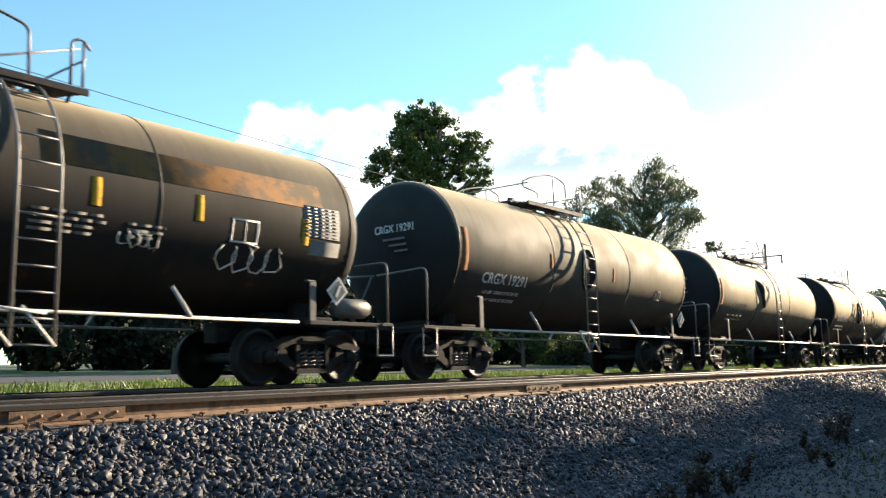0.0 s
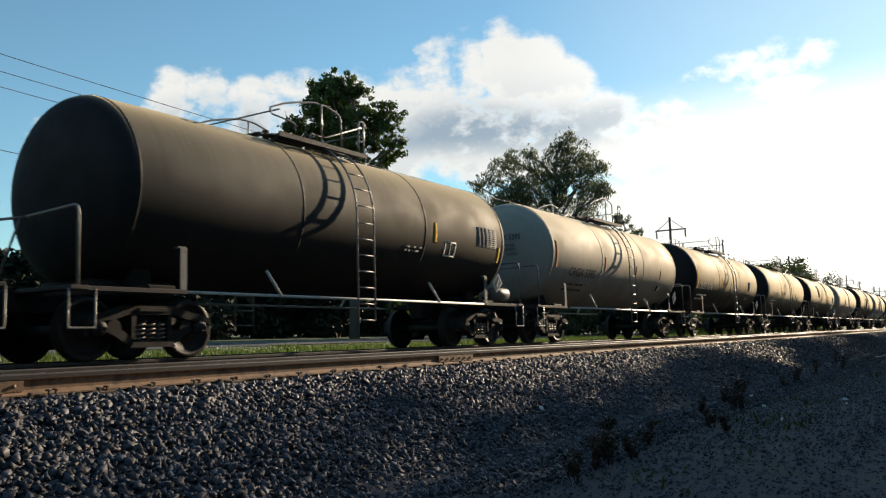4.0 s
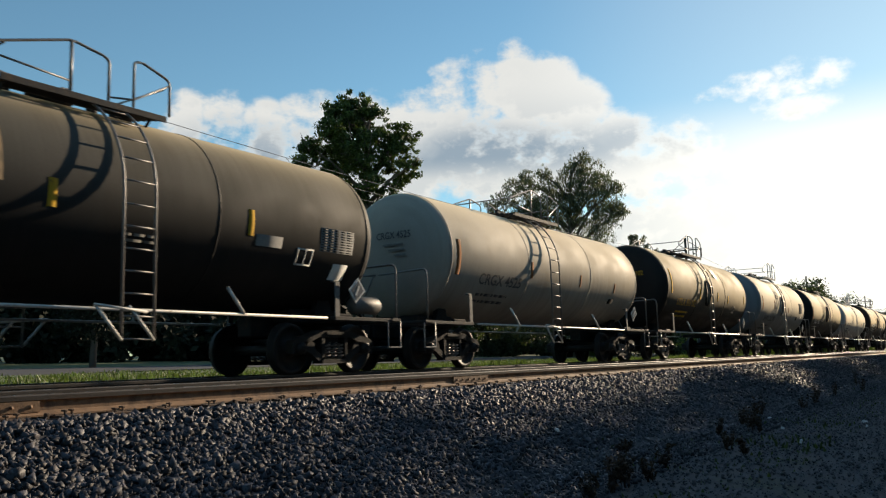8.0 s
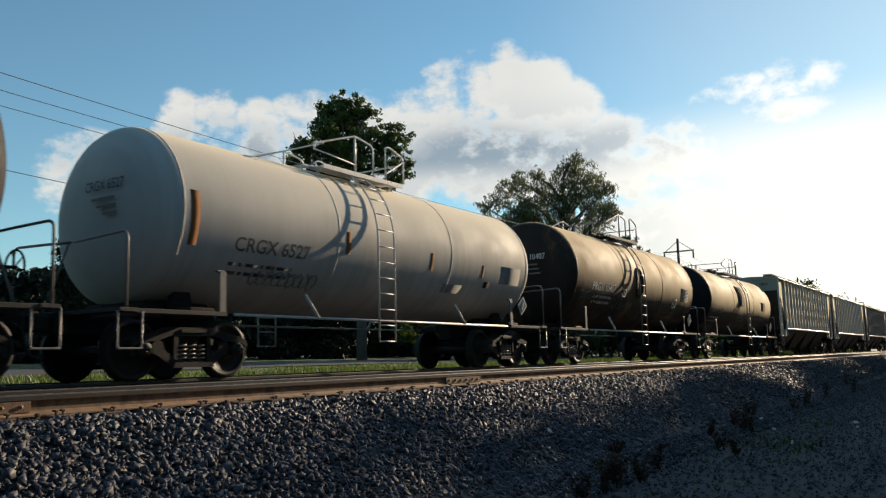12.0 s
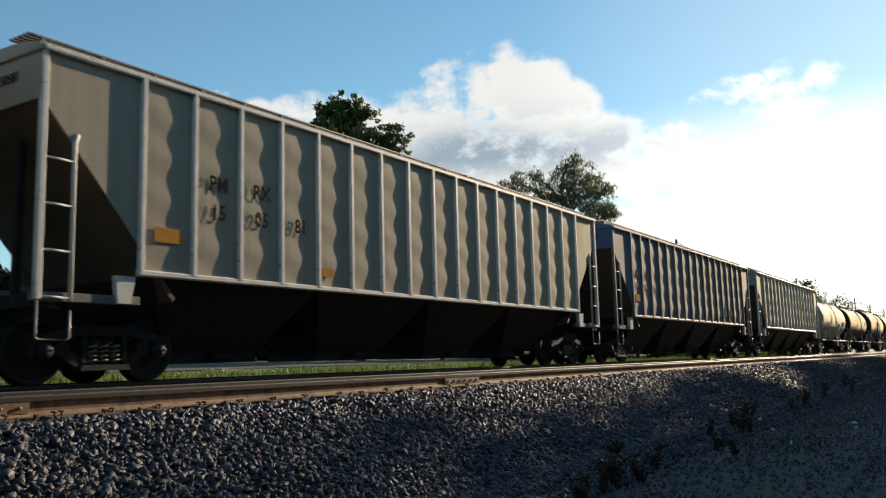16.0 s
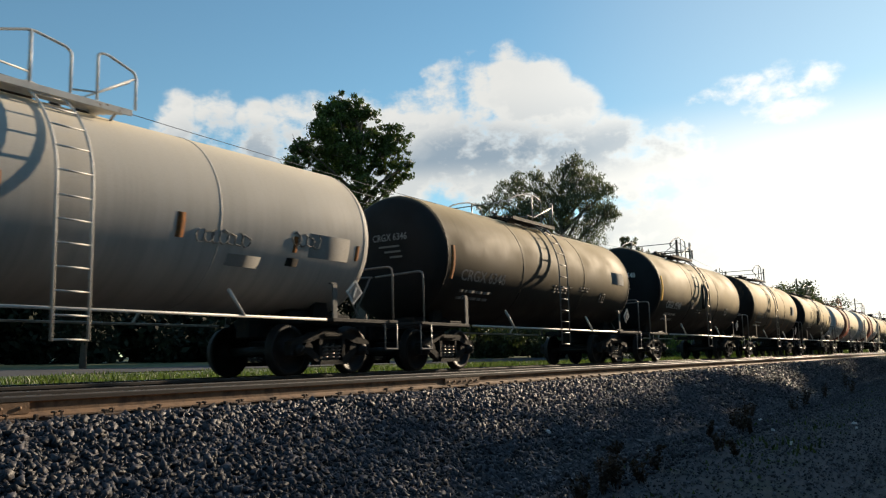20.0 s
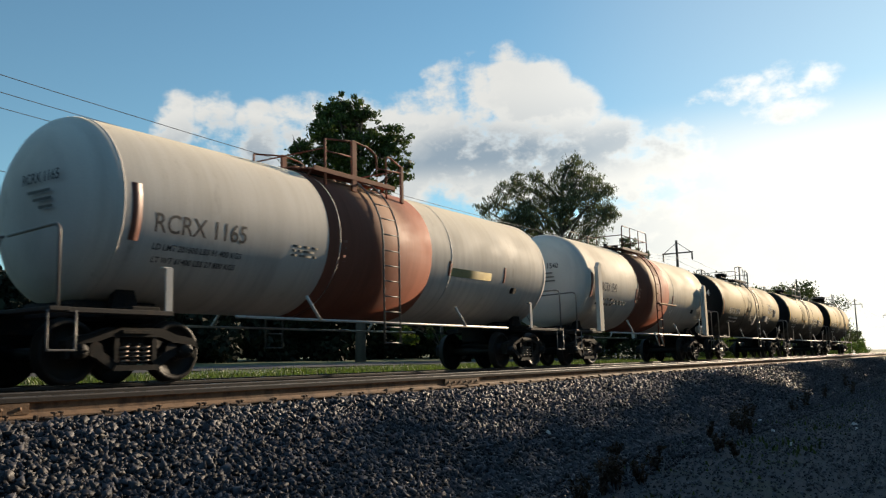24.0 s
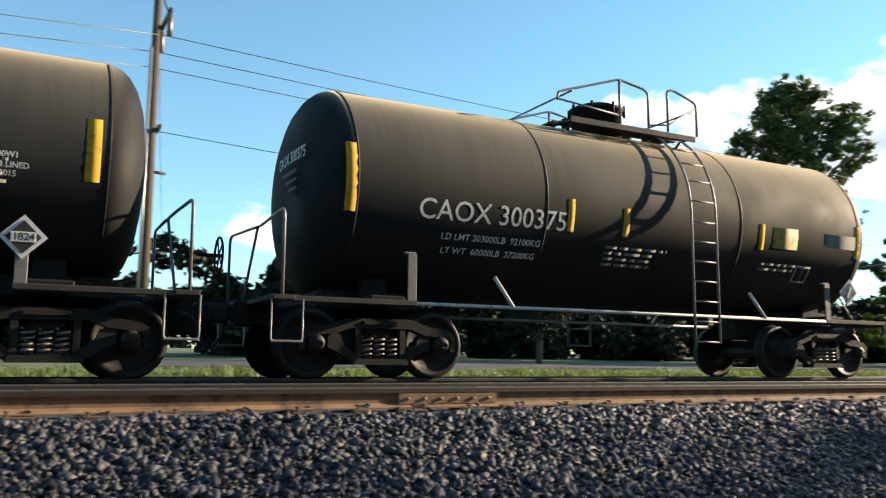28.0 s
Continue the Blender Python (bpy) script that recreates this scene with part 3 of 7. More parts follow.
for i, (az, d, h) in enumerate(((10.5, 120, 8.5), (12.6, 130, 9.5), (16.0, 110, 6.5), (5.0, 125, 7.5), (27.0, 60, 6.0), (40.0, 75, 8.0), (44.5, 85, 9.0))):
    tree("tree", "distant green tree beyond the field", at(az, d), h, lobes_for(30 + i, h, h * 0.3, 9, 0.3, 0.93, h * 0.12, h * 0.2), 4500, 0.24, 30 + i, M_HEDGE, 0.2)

# trees beside the dirt road that shade it
for i, (x, y, h, s) in enumerate(((45.0, -9.4, 16.5, 2.9), (36.0, -11.2, 12.0, 2.6), (30.0, -8.8, 14.5, 2.3), (55.0, -9.0, 15.5, 3.1), (65.0, -9.0, 16.5, 3.2), (76.0, -9.0, 17.0, 3.2), (88.0, -9.2, 17.5, 3.4), (102.0, -8.3, 16.0, 3.4), (120.0, -7.6, 13.0, 3.6), (142.0, -5.4, 13.0, 3.8), (170.0, -5.4, 14.0, 4.0), (40.0, -13.0, 15.0, 4.0), (30.0, -16.0, 14.0, 4.0), (56.0, -13.0, 15.0, 4.2), (75.0, -13.0, 15.0, 4.2))):
    tree("tree", "leafy roadside tree with branches down to the ground", (x, y, ground_z(x, y)), h, lobes_for(60 + i, h, s, 24, 0.06, 0.92, 1.2, 2.3, 0.6), 11000, 0.2, 60 + i, M_LEAF3, 0.25)


def hedge(name, label, places, count, size, seed, material, kind="stuff"):
    """A thicket of bushes as one mass of leaves with an uneven top."""
    c, r = [], []
    rnd = random.Random(seed)
    for x, y, h, w in places:
        g = ground_z(x, y)
        for k in range(int(6 + h)):
            z = rnd.random() ** 0.8
            c.append((x + rnd.uniform(-w, w), y + rnd.uniform(-w, w) * 0.6, g + z * h * 0.85 + 0.2))
            r.append(rnd.uniform(0.12, 0.26) * h * (1.15 - 0.6 * z) + 0.3)
    ob = part(name, leaves_mesh(name, c, r, count, size, seed, material), material)
    return tagged(ob, label, "bushes", kind=kind)


rh = random.Random(4)
hedge("thicket", "dense green thicket along the far side of the line", [(66 + 5.0 * i + rh.uniform(-1, 1), 15.0 + rh.uniform(-1, 3), 7.0 + 0.2 * i + rh.uniform(-0.8, 0.9), 3.2) for i in range(18)], 80000, 0.17, 41, M_LEAF3)
hedge("thicket", "taller trees and bushes behind the thicket", [(80 + 7.0 * i, 24 + rh.uniform(-2, 3), 9.5 + rh.uniform(-1.0, 1.5) + 0.15 * i, 4.0) for i in range(14)], 26000, 0.25, 42, M_LEAF)
hedge("low_bushes", "light green scrub at the foot of the thicket", [(62 + 4.0 * i, 11.8 + rh.uniform(-0.8, 0.8), 1.4 + rh.uniform(-0.4, 0.9), 2.0) for i in range(24)], 22000, 0.10, 43, leaf_mat("scrub_leaves", (0.075, 0.115, 0.03)))
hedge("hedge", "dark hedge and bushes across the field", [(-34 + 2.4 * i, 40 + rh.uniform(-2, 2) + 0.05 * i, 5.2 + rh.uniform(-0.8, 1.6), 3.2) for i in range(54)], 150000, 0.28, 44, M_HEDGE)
# unseen woods added behind the camera to block low sky from the tank sides
hedge("woods", "dark woods added out of view behind the camera to block low sky", [(-70 + 6.0 * i, -19 + rh.uniform(-2, 2), 13.0 + rh.uniform(-2, 2), 5.0) for i in range(18)], 40000, 0.4, 47, M_LEAF3)
hedge("thicket", "dark green bushes at the foot of the trees", [(*at(56 + 1.15 * i, 84 + rh.uniform(-4, 4))[:2], 3.6 + rh.uniform(-0.8, 1.4), 2.4) for i in range(19)], 42000, 0.17, 48, M_LEAF3)
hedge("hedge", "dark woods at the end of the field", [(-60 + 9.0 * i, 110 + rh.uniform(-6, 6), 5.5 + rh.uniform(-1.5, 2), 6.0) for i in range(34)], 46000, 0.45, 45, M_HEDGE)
hedge("roadside_bushes", "dark green bushes and trees along the dirt road", [(64 + 7.0 * i, -12.5 + rh.uniform(-1.2, 0.8), 8.0 + 0.03 * i + rh.uniform(-1.2, 1.8), 3.0) for i in range(22)], 42000, 0.24, 49, M_LEAF3)
hedge("far_woods", "hazy woods on the horizon", [(170 + 16 * i, 34 + rh.uniform(-3, 3) + 1.2 * i, 8.5 + rh.uniform(-2, 3), 9.0) for i in range(26)], 24000, 0.5, 46, M_LEAF3)


def blades(name, label, n, x0, x1, y0, y1, h0, h1, seed, material, power=1.0):
    """Grass blades and tufts as thin bent slips."""
    rng = np.random.default_rng(seed)
    xs, yy = x0 + (x1 - x0) * rng.random(n) ** power, y0 + (y1 - y0) * rng.random(n)
    clump = np.array([noise.noise(Vector((a * 0.6, b * 0.6, 2.0))) for a, b in zip(xs, yy)])
    h = (h0 + (h1 - h0) * rng.random(n)) * (0.75 + 0.9 * np.clip(clump, -0.4, 0.6))
    z = np.array([ground_z(float(a), float(b)) for a, b in zip(xs, yy)])
    a = rng.random(n) * 6.283
    lean = rng.normal(size=(n, 2)) * 0.25 * h[:, None]
    w = 0.012 + 0.012 * rng.random(n)
    p = np.stack([xs, yy, z - 0.02], 1)
    side = np.stack([np.cos(a) * w, np.sin(a) * w, np.zeros(n)], 1)
    mid = p + np.stack([lean[:, 0] * 0.4, lean[:, 1] * 0.4, h * 0.6], 1)
    tip = p + np.stack([lean[:, 0], lean[:, 1], h], 1)
    v = np.stack([p - side, p + side, mid + side * 0.8, tip, mid - side * 0.8], 1).reshape(-1)
    me = bpy.data.meshes.new(name)
    me.vertices.add(n * 5)
    me.vertices.foreach_set("co", v)
    me.loops.add(n * 5)
    me.loops.foreach_set("vertex_index", np.arange(n * 5))
    me.polygons.add(n)
    me.polygons.foreach_set("loop_start", np.arange(n) * 5)
    me.update(calc_edges=True)
    return tagged(part(name, me, material), label, "grass", kind="stuff")


blades("tall_grass", "sunlit uncut grass beyond the tracks", 34000, -12.0, 75.0, 8.7, 13.0, 0.10, 0.3, 51, M_BLADE)
blades("tall_grass", "short grass of the field", 24000, -20.0, 70.0, 12.5, 24.0, 0.05, 0.16, 52, M_BLADE)
blades("road_grass", "sparse grass on the dirt road", 3500, 6.0, 40.0, -4.6, -2.3, 0.03, 0.1, 53, leaf_mat("dull_grass", (0.05, 0.065, 0.02)))


def weed(x, y, h, seed):
    """A dry upright weed with small ragged leaves."""
    w = new("weed")
    tagged(w, "dry brown upright weed growing in the gravel", "weed", "weeds beside the track")
    w.location = (x, y, ground_z(x, y))
    rnd = random.Random(seed)
    st = Mesh()
    cs = []
    for k in range(4):
        dx, dy = rnd.uniform(-0.1, 0.1), rnd.uniform(-0.1, 0.1)
        hh = h * rnd.uniform(0.6, 1.0)
        st.tube([(dx * 0.3, dy * 0.3, -0.03), (dx * 0.7, dy * 0.7, hh * 0.5), (dx, dy, hh)], [0.006, 0.005, 0.002], 4)
        cs += [(dx * f, dy * f, hh * f) for f in (0.35, 0.5, 0.65, 0.8, 0.95)]
    part("stem", st, M_WEED, w)
    part("foliage", leaves_mesh("foliage", cs, [0.035] * len(cs), 150, 0.022, seed, M_WEED), M_WEED, w)


for i, (x, y, h) in enumerate(((12.4, -3.3, 0.42), (12.7, -3.2, 0.36), (12.2, -3.45, 0.3), (7.1, -3.5, 0.34), (7.35, -3.35, 0.3), (6.8, -3.5, 0.28), (7.5, -3.6, 0.26), (15.5, -2.6, 0.35), (15.2, -2.75, 0.28), (22.0, -2.9, 0.45), (27.8, -2.6, 0.5), (19.0, -3.0, 0.3), (10.0, -3.6, 0.22), (9.1, -2.7, 0.2), (6.2, -3.6, 0.3), (7.7, -3.25, 0.24), (8.3, -3.4, 0.26), (11.6, -3.05, 0.26), (13.4, -2.9, 0.3), (17.2, -3.1, 0.32), (20.6, -2.75, 0.36), (24.5, -3.2, 0.4), (9.6, -3.9, 0.18))):
    weed(x, y, h, 70 + i)

M_LITTER = mat("pale_litter", (0.55, 0.54, 0.52), 0.7, 0, 0.2, 20, 60, 0.3)
for i, (x, y, s, a) in enumerate(((14.43, -4.47, 0.075, 20), (8.88, -1.98, 0.06, 70), (14.7, -3.02, 0.05, 10), (12.9, -3.6, 0.045, 40), (13.6, -4.6, 0.03, 0), (9.6, -2.9, 0.05, 30), (11.0, -4.2, 0.03, 60))):
    m = Mesh()
    rl = random.Random(90 + i)
    o = [(s * rl.uniform(0.7, 1.2) * math.cos(k * 1.047), s * 0.7 * rl.uniform(0.6, 1.2) * math.sin(k * 1.047)) for k in range(6)]
    m.add([(px, py, 0.02 * rl.random()) for px, py in o] + [(px * 0.7, py * 0.7, 0.035 + 0.02 * rl.random()) for px, py in o], [tuple(range(6))[::-1], tuple(range(6, 12))] + [(k, (k + 1) % 6, (k + 1) % 6 + 6, k + 6) for k in range(6)])
    ob = part("litter", m, M_LITTER, m=pose(x, y, ground_z(x, y) + 0.012, 0, 0, a))
    tagged(ob, "crumpled pale scrap of litter lying on the gravel", "litter", "litter beside the track")

# ---- pole line and houses ----
M_POLE = mat("weathered_pole_wood", (0.06, 0.045, 0.034), 0.85, 0, 0.35, 3, 30, 0.4)
M_WIRE = mat("aluminium_wire", (0.16, 0.16, 0.17), 0.5, 0.3, 0.1, 3, 30, 0.0)
M_INSUL = mat("brown_insulator", (0.1, 0.06, 0.04), 0.3, 0, 0.1, 3, 30, 0.0)


def utility_pole(x, y, h, near=False):
    p = new("utility_pole")
    tagged(p, "tall wooden power pole with braced crossarms and insulators", "power pole", "poles of the power line")
    p.location = (x, y, ground_z(x, y))
    part("pole", Mesh().tube([(0, 0, -0.5), (0, 0, h * 0.5), (0, 0, h)], [0.19, 0.16, 0.12], 10), M_POLE, p)
    part("crossarm", Mesh().box((0.16, 0, h - 1.3), (0.1, 3.2, 0.13)), M_POLE, p)
    part("brace", Mesh().tube([(0.1, -1.5, h - 1.35), (0.1, 0, h - 0.2), (0.1, 1.5, h - 1.35)], 0.035, 6), M_POLE, p)
    if near:
        part("crossarm", Mesh().box((0.16, 0.5, h - 4.6), (0.1, 2.2, 0.12)), M_POLE, p)
        part("bracket", Mesh().tube([(0.1, 0, h - 5.9), (0.5, 0.1, h - 5.9)], 0.05, 6), M_POLE, p)
        part("conduit", Mesh().tube([(-0.14, -0.12, 0), (-0.14, -0.12, h - 2.0)], 0.05, 6), M_STEELY, p)
    for yy in (-1.5, 0.0, 1.5):
        part("insulator", Mesh().lathe([(-0.75, 0.05), (-0.7, 0.09), (-0.4, 0.08), (-0.1, 0.09), (0, 0.04)], 8, "z", pose(0.16, yy, h - 1.35)), M_INSUL, p)


M_STEELY = mat("galvanised_conduit", (0.3, 0.3, 0.3), 0.4, 0.6, 0.1, 3, 30, 0.0)
LINE_Y = 20.0
POLES = [(-75.0, 11.9), (3.6, 11.9), (85.6, 12.1), (150.0, 12.5), (222.0, 12.7), (300.0, 12.7)]
for x, h in POLES:
    utility_pole(x, LINE_Y, h, x == 3.6)


def wire(a, b, sag, r=0.014):
    a, b = Vector(a), Vector(b)
    pts = [a.lerp(b, k / 14) - Vector((0, 0, sag * 4 * (k / 14) * (1 - k / 14))) for k in range(15)]
    ob = part("power_wire", Mesh().tube(pts, r, 5), M_WIRE)
    tagged(ob, "thin sagging power wire strung between poles", "wire", "wires of the power line")


for (xa, ha), (xb, hb) in zip(POLES, POLES[1:]):
    for yy in (-1.5, 0.0, 1.5):
        wire((xa, LINE_Y + yy, ground_z(xa, LINE_Y) + ha - 2.1), (xb, LINE_Y + yy, ground_z(xb, LINE_Y) + hb - 2.1), 1.1)
    wire((xa, LINE_Y + 0.4, ground_z(xa, LINE_Y) + ha - 4.5), (xb, LINE_Y + 0.4, ground_z(xb, LINE_Y) + hb - 4.5), 1.3)
wire((3.6, LINE_Y, 11.6), (9.5, LINE_Y + 34, 7.0), 0.5)

M_SIDING = mat("pale_siding", (0.42, 0.43, 0.45), 0.7, 0, 0.12, 1.5, 20, 0.2)
M_ROOF = mat("grey_shingles", (0.12, 0.115, 0.11), 0.85, 0, 0.3, 2.0, 25, 0.4)
M_DARKGLASS = mat("dark_window_glass", (0.02, 0.024, 0.03), 0.1, 0, 0.1, 2.0, 25, 0.0)


def house(az, dist, w, d, h, turn, label):
    ho = new("house")
    tagged(ho, label, "house")
    ho.matrix_basis = Matrix.Translation(at(az, dist)) @ pose(0, 0, 0, 0, 0, turn)
    part("wall", Mesh().box((0, 0, h / 2 - 0.2), (w, d, h + 0.4), bev=0.02), M_SIDING, ho)
    r = Mesh()
    e = 0.4
    r.add([(-w / 2 - e, -d / 2 - e, h), (w / 2 + e, -d / 2 - e, h), (w / 2 + e, 0, h + d * 0.24), (-w / 2 - e, 0, h + d * 0.24), (-w / 2 - e, d / 2 + e, h), (w / 2 + e, d / 2 + e, h)], [(0, 1, 2, 3), (3, 2, 5, 4), (0, 3, 4), (1, 5, 2), (0, 4, 5, 1)])
    part("roof", r, M_ROOF, ho)
    for k in range(int(w // 2.4)):
        x = -w / 2 + 1.2 + k * 2.4
        wd = part("window", Mesh().box((x, -d / 2 - 0.01, h * 0.55), (1.0, 0.06, 1.1), bev=0.01), M_SIDING, ho)
        part("pane", Mesh().box((x, -d / 2 - 0.045, h * 0.55), (0.84, 0.02, 0.94), bev=0.002), M_DARKGLASS, wd)


house(61.5, 118.0, 14.0, 8.0, 2.6, 30, "low pale house with dark windows beyond the field")
house(67.0, 125.0, 10.0, 7.0, 2.5, 25, "small pale house half hidden by trees")
house(54.0, 110.0, 9.0, 6.0, 2.5, 40, "small pale outbuilding behind the hedge")

# ---- rolling stock ----
YC = 5.11                     # middle of the far track, on which the train runs
SPEED, GAIN = 15.592, 0.028   # metres a second towards smaller x, and how fast that grows

M_STEEL = mat("sooty_steel", (0.014, 0.0135, 0.013), 0.7, 0.0, 0.4, 3.0, 70, 0.3, (0.05, 0.033, 0.022), (0.5, 0.72), spec=0.15)
M_TRUCK = mat("cast_steel", (0.016, 0.015, 0.0135), 0.7, 0.0, 0.4, 4.0, 50, 0.4, (0.04, 0.027, 0.02), (0.5, 0.72), spec=0.2)
M_TREAD = mat("wheel_steel", (0.016, 0.014, 0.0125), 0.55, 0.0, 0.35, 4.0, 40, 0.25, (0.038, 0.026, 0.019), (0.52, 0.75), spec=0.25)
M_GALV = mat("weathered_grating", (0.15, 0.145, 0.135), 0.55, 0.2, 0.3, 5.0, 60, 0.2, (0.1, 0.068, 0.048), (0.52, 0.7), spec=0.3)
M_RAILING = mat("painted_pipe", (0.17, 0.16, 0.15), 0.42, 0.1, 0.3, 5.0, 60, 0.1, (0.16, 0.09, 0.05), (0.55, 0.7))
M_PALE = mat("pale_painted_pipe", (0.52, 0.51, 0.48), 0.45, 0.0, 0.25, 5.0, 60, 0.1, (0.2, 0.12, 0.07), (0.58, 0.72))
M_WHITE = mat("white_stencil", (0.62, 0.61, 0.57), 0.6, 0.0, 0.3, 9.0, 40, 0.0, (0.3, 0.28, 0.25), (0.5, 0.7))
M_BLACK = mat("black_stencil", (0.03, 0.03, 0.035), 0.6, 0.0, 0.3, 9.0, 40, 0.0)
M_GREYT = mat("grey_stencil", (0.19, 0.19, 0.185), 0.9, 0.0, 0.4, 9.0, 40, 0.0, spec=0.08)
M_FAINT = mat("faded_stencil", (0.17, 0.165, 0.15), 0.9, 0.0, 0.4, 9.0, 40, 0.0, spec=0.08)
M_YELLOW = mat("yellow_reflective_strip", (0.42, 0.25, 0.025), 0.85, 0.0, 0.3, 7.0, 40, 0.0, (0.2, 0.12, 0.04), (0.52, 0.7), spec=0.12)
M_ORANGE = mat("dull_orange_strip", (0.19, 0.082, 0.03), 0.85, 0.0, 0.35, 7.0, 40, 0.0, (0.1, 0.055, 0.03), (0.5, 0.7), spec=0.1)
M_PLACARD = mat("placard_white", (0.72, 0.71, 0.67), 0.5, 0.0, 0.15, 7.0, 40, 0.0)
M_DECK = mat("grimy_deck_plate", (0.034, 0.031, 0.029), 0.65, 0.0, 0.4, 4.0, 50, 0.3, (0.07, 0.05, 0.036), (0.5, 0.7), spec=0.25)
M_SPRING = mat("spring_steel", (0.2, 0.16, 0.13), 0.45, 0.4, 0.3, 9.0, 50, 0.1)
M_RUBBER = mat("air_hose_rubber", (0.02, 0.02, 0.02), 0.6, 0.0, 0.2, 9.0, 50, 0.1)


def paint(name, color, dust, amount, rust=None, rust_amount=0.0, rough=0.72, low=2.75):
    """Tank paint: streaks that run down the shell, dust on the upper half, rust in patches; shade of belly and heads is
    painted in with the dust.
    """
    m = bpy.data.materials.new(name)
    m.use_nodes = True
    nt = m.node_tree
    N, L = nt.nodes.new, nt.links.new
    b = nt.nodes["Principled BSDF"]
    co = N("ShaderNodeTexCoord")
    sep = N("ShaderNodeSeparateXYZ")
    L(co.outputs["Object"], sep.inputs[0])

    def noise_(sx, sy, sz, detail=5, rough_=0.55):
        mp = N("ShaderNodeMapping")
        mp.inputs["Scale"].default_value = (sx, sy, sz)
        L(co.outputs["Object"], mp.inputs["Vector"])
        n = N("ShaderNodeTexNoise")
        n.inputs["Scale"].default_value, n.inputs["Detail"].default_value, n.inputs["Roughness"].default_value = 1.0, detail, rough_
        L(mp.outputs[0], n.inputs["Vector"])
        return n.outputs["Fac"]

    def ramp(v, lo, hi, a=0.0, c=1.0):
        r = N("ShaderNodeMapRange")
        r.interpolation_type = "SMOOTHSTEP"
        L(v, r.inputs["Value"])
        r.inputs["From Min"].default_value, r.inputs["From Max"].default_value = lo, hi
        r.inputs["To Min"].default_value, r.inputs["To Max"].default_value = a, c
        return r.outputs[0]

    def mul(a, c):
        n = N("ShaderNodeMath")
        n.operation = "MULTIPLY"
        L(a, n.inputs[0])
        if isinstance(c, float):
            n.inputs[1].default_value = c
        else:
            L(c, n.inputs[1])
        return n.outputs[0]

    def blend(f, a, c):
        n = N("ShaderNodeMix")
        n.data_type = "RGBA"
        L(f, n.inputs["Factor"])
        for s, v in (("A", a), ("B", c)):
            if isinstance(v, tuple):
                n.inputs[s].default_value = (*v, 1)
            else:
                L(v, n.inputs[s])
        return n.outputs["Result"]

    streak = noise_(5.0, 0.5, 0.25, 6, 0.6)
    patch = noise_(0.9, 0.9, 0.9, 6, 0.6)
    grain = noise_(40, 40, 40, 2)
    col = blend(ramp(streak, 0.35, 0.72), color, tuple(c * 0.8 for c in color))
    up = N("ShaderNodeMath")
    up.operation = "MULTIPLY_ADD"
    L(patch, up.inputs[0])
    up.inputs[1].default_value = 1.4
    # dust settles on what faces up: the higher on the shell, the more; its low edge also paints in the belly's shade
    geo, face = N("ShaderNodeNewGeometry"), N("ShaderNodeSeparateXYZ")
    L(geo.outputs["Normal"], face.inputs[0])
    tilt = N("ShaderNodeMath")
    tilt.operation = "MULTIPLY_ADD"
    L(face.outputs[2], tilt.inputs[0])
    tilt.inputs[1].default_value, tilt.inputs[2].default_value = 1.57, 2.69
    head_shade, less = N("ShaderNodeMath"), N("ShaderNodeMath")     # less dust on the upright heads paints in their shade
    head_shade.operation, less.operation = "ABSOLUTE", "MULTIPLY_ADD"
    L(face.outputs[0], head_shade.inputs[0])
    L(head_shade.outputs[0], less.inputs[0])
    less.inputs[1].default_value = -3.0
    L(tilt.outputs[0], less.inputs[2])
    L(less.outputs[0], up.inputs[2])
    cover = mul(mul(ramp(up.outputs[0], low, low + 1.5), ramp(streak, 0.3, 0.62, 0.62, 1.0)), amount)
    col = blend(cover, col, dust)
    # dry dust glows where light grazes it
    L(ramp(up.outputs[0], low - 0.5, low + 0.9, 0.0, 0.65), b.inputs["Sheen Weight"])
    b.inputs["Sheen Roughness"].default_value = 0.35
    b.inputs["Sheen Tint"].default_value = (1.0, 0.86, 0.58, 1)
    if rust:
        spots = noise_(1.3, 1.3, 0.55, 8, 0.68)
        col = blend(mul(ramp(spots, 0.62 - 0.22 * rust_amount, 0.74), min(1.0, 0.35 + rust_amount)), col, rust)
    col = blend(ramp(grain, 0.4, 0.8, 0.0, 0.18), col, tuple(c * 0.5 for c in color))
    L(col, b.inputs["Base Color"])
    rr = ramp(patch, 0.3, 0.75, rough - 0.08, rough + 0.16)
    L(rr, b.inputs["Roughness"])
    b.inputs["Specular IOR Level"].default_value = 0.22
    bp = N("ShaderNodeBump")
    bp.inputs["Strength"].default_value, bp.inputs["Distance"].default_value = 0.10, 0.02
    L(noise_(1.8, 1.8, 1.8, 3), bp.inputs["Height"])
    L(bp.outputs[0], b.inputs["Normal"])
    return m


TR, TZ = 1.57, 2.69            # tank's radius and height of its axis
WHEELSETS = []                 # all wheelsets, leading and trailing in their trucks


def wheelset_mesh():
    m = Mesh()
    for s in (-1, 1):
        prof = [(0.62, 0.11), (0.66, 0.13), (0.70, 0.15), (0.715, 0.34), (0.70, 0.37), (0.685, 0.39), (0.682, 0.482), (0.705, 0.484), (0.722, 0.460), (0.82, 0.452),
                (0.83, 0.445), (0.832, 0.385), (0.81, 0.37), (0.78, 0.34), (0.755, 0.18), (0.80, 0.14), (0.86, 0.13), (0.86, 0.09)]
        m.lathe([(s * a, r) for a, r in (prof if s > 0 else prof)], 28, "y")
    m.tube([(0, -1.05, 0), (0, 1.05, 0)], 0.085, 12)
    return m


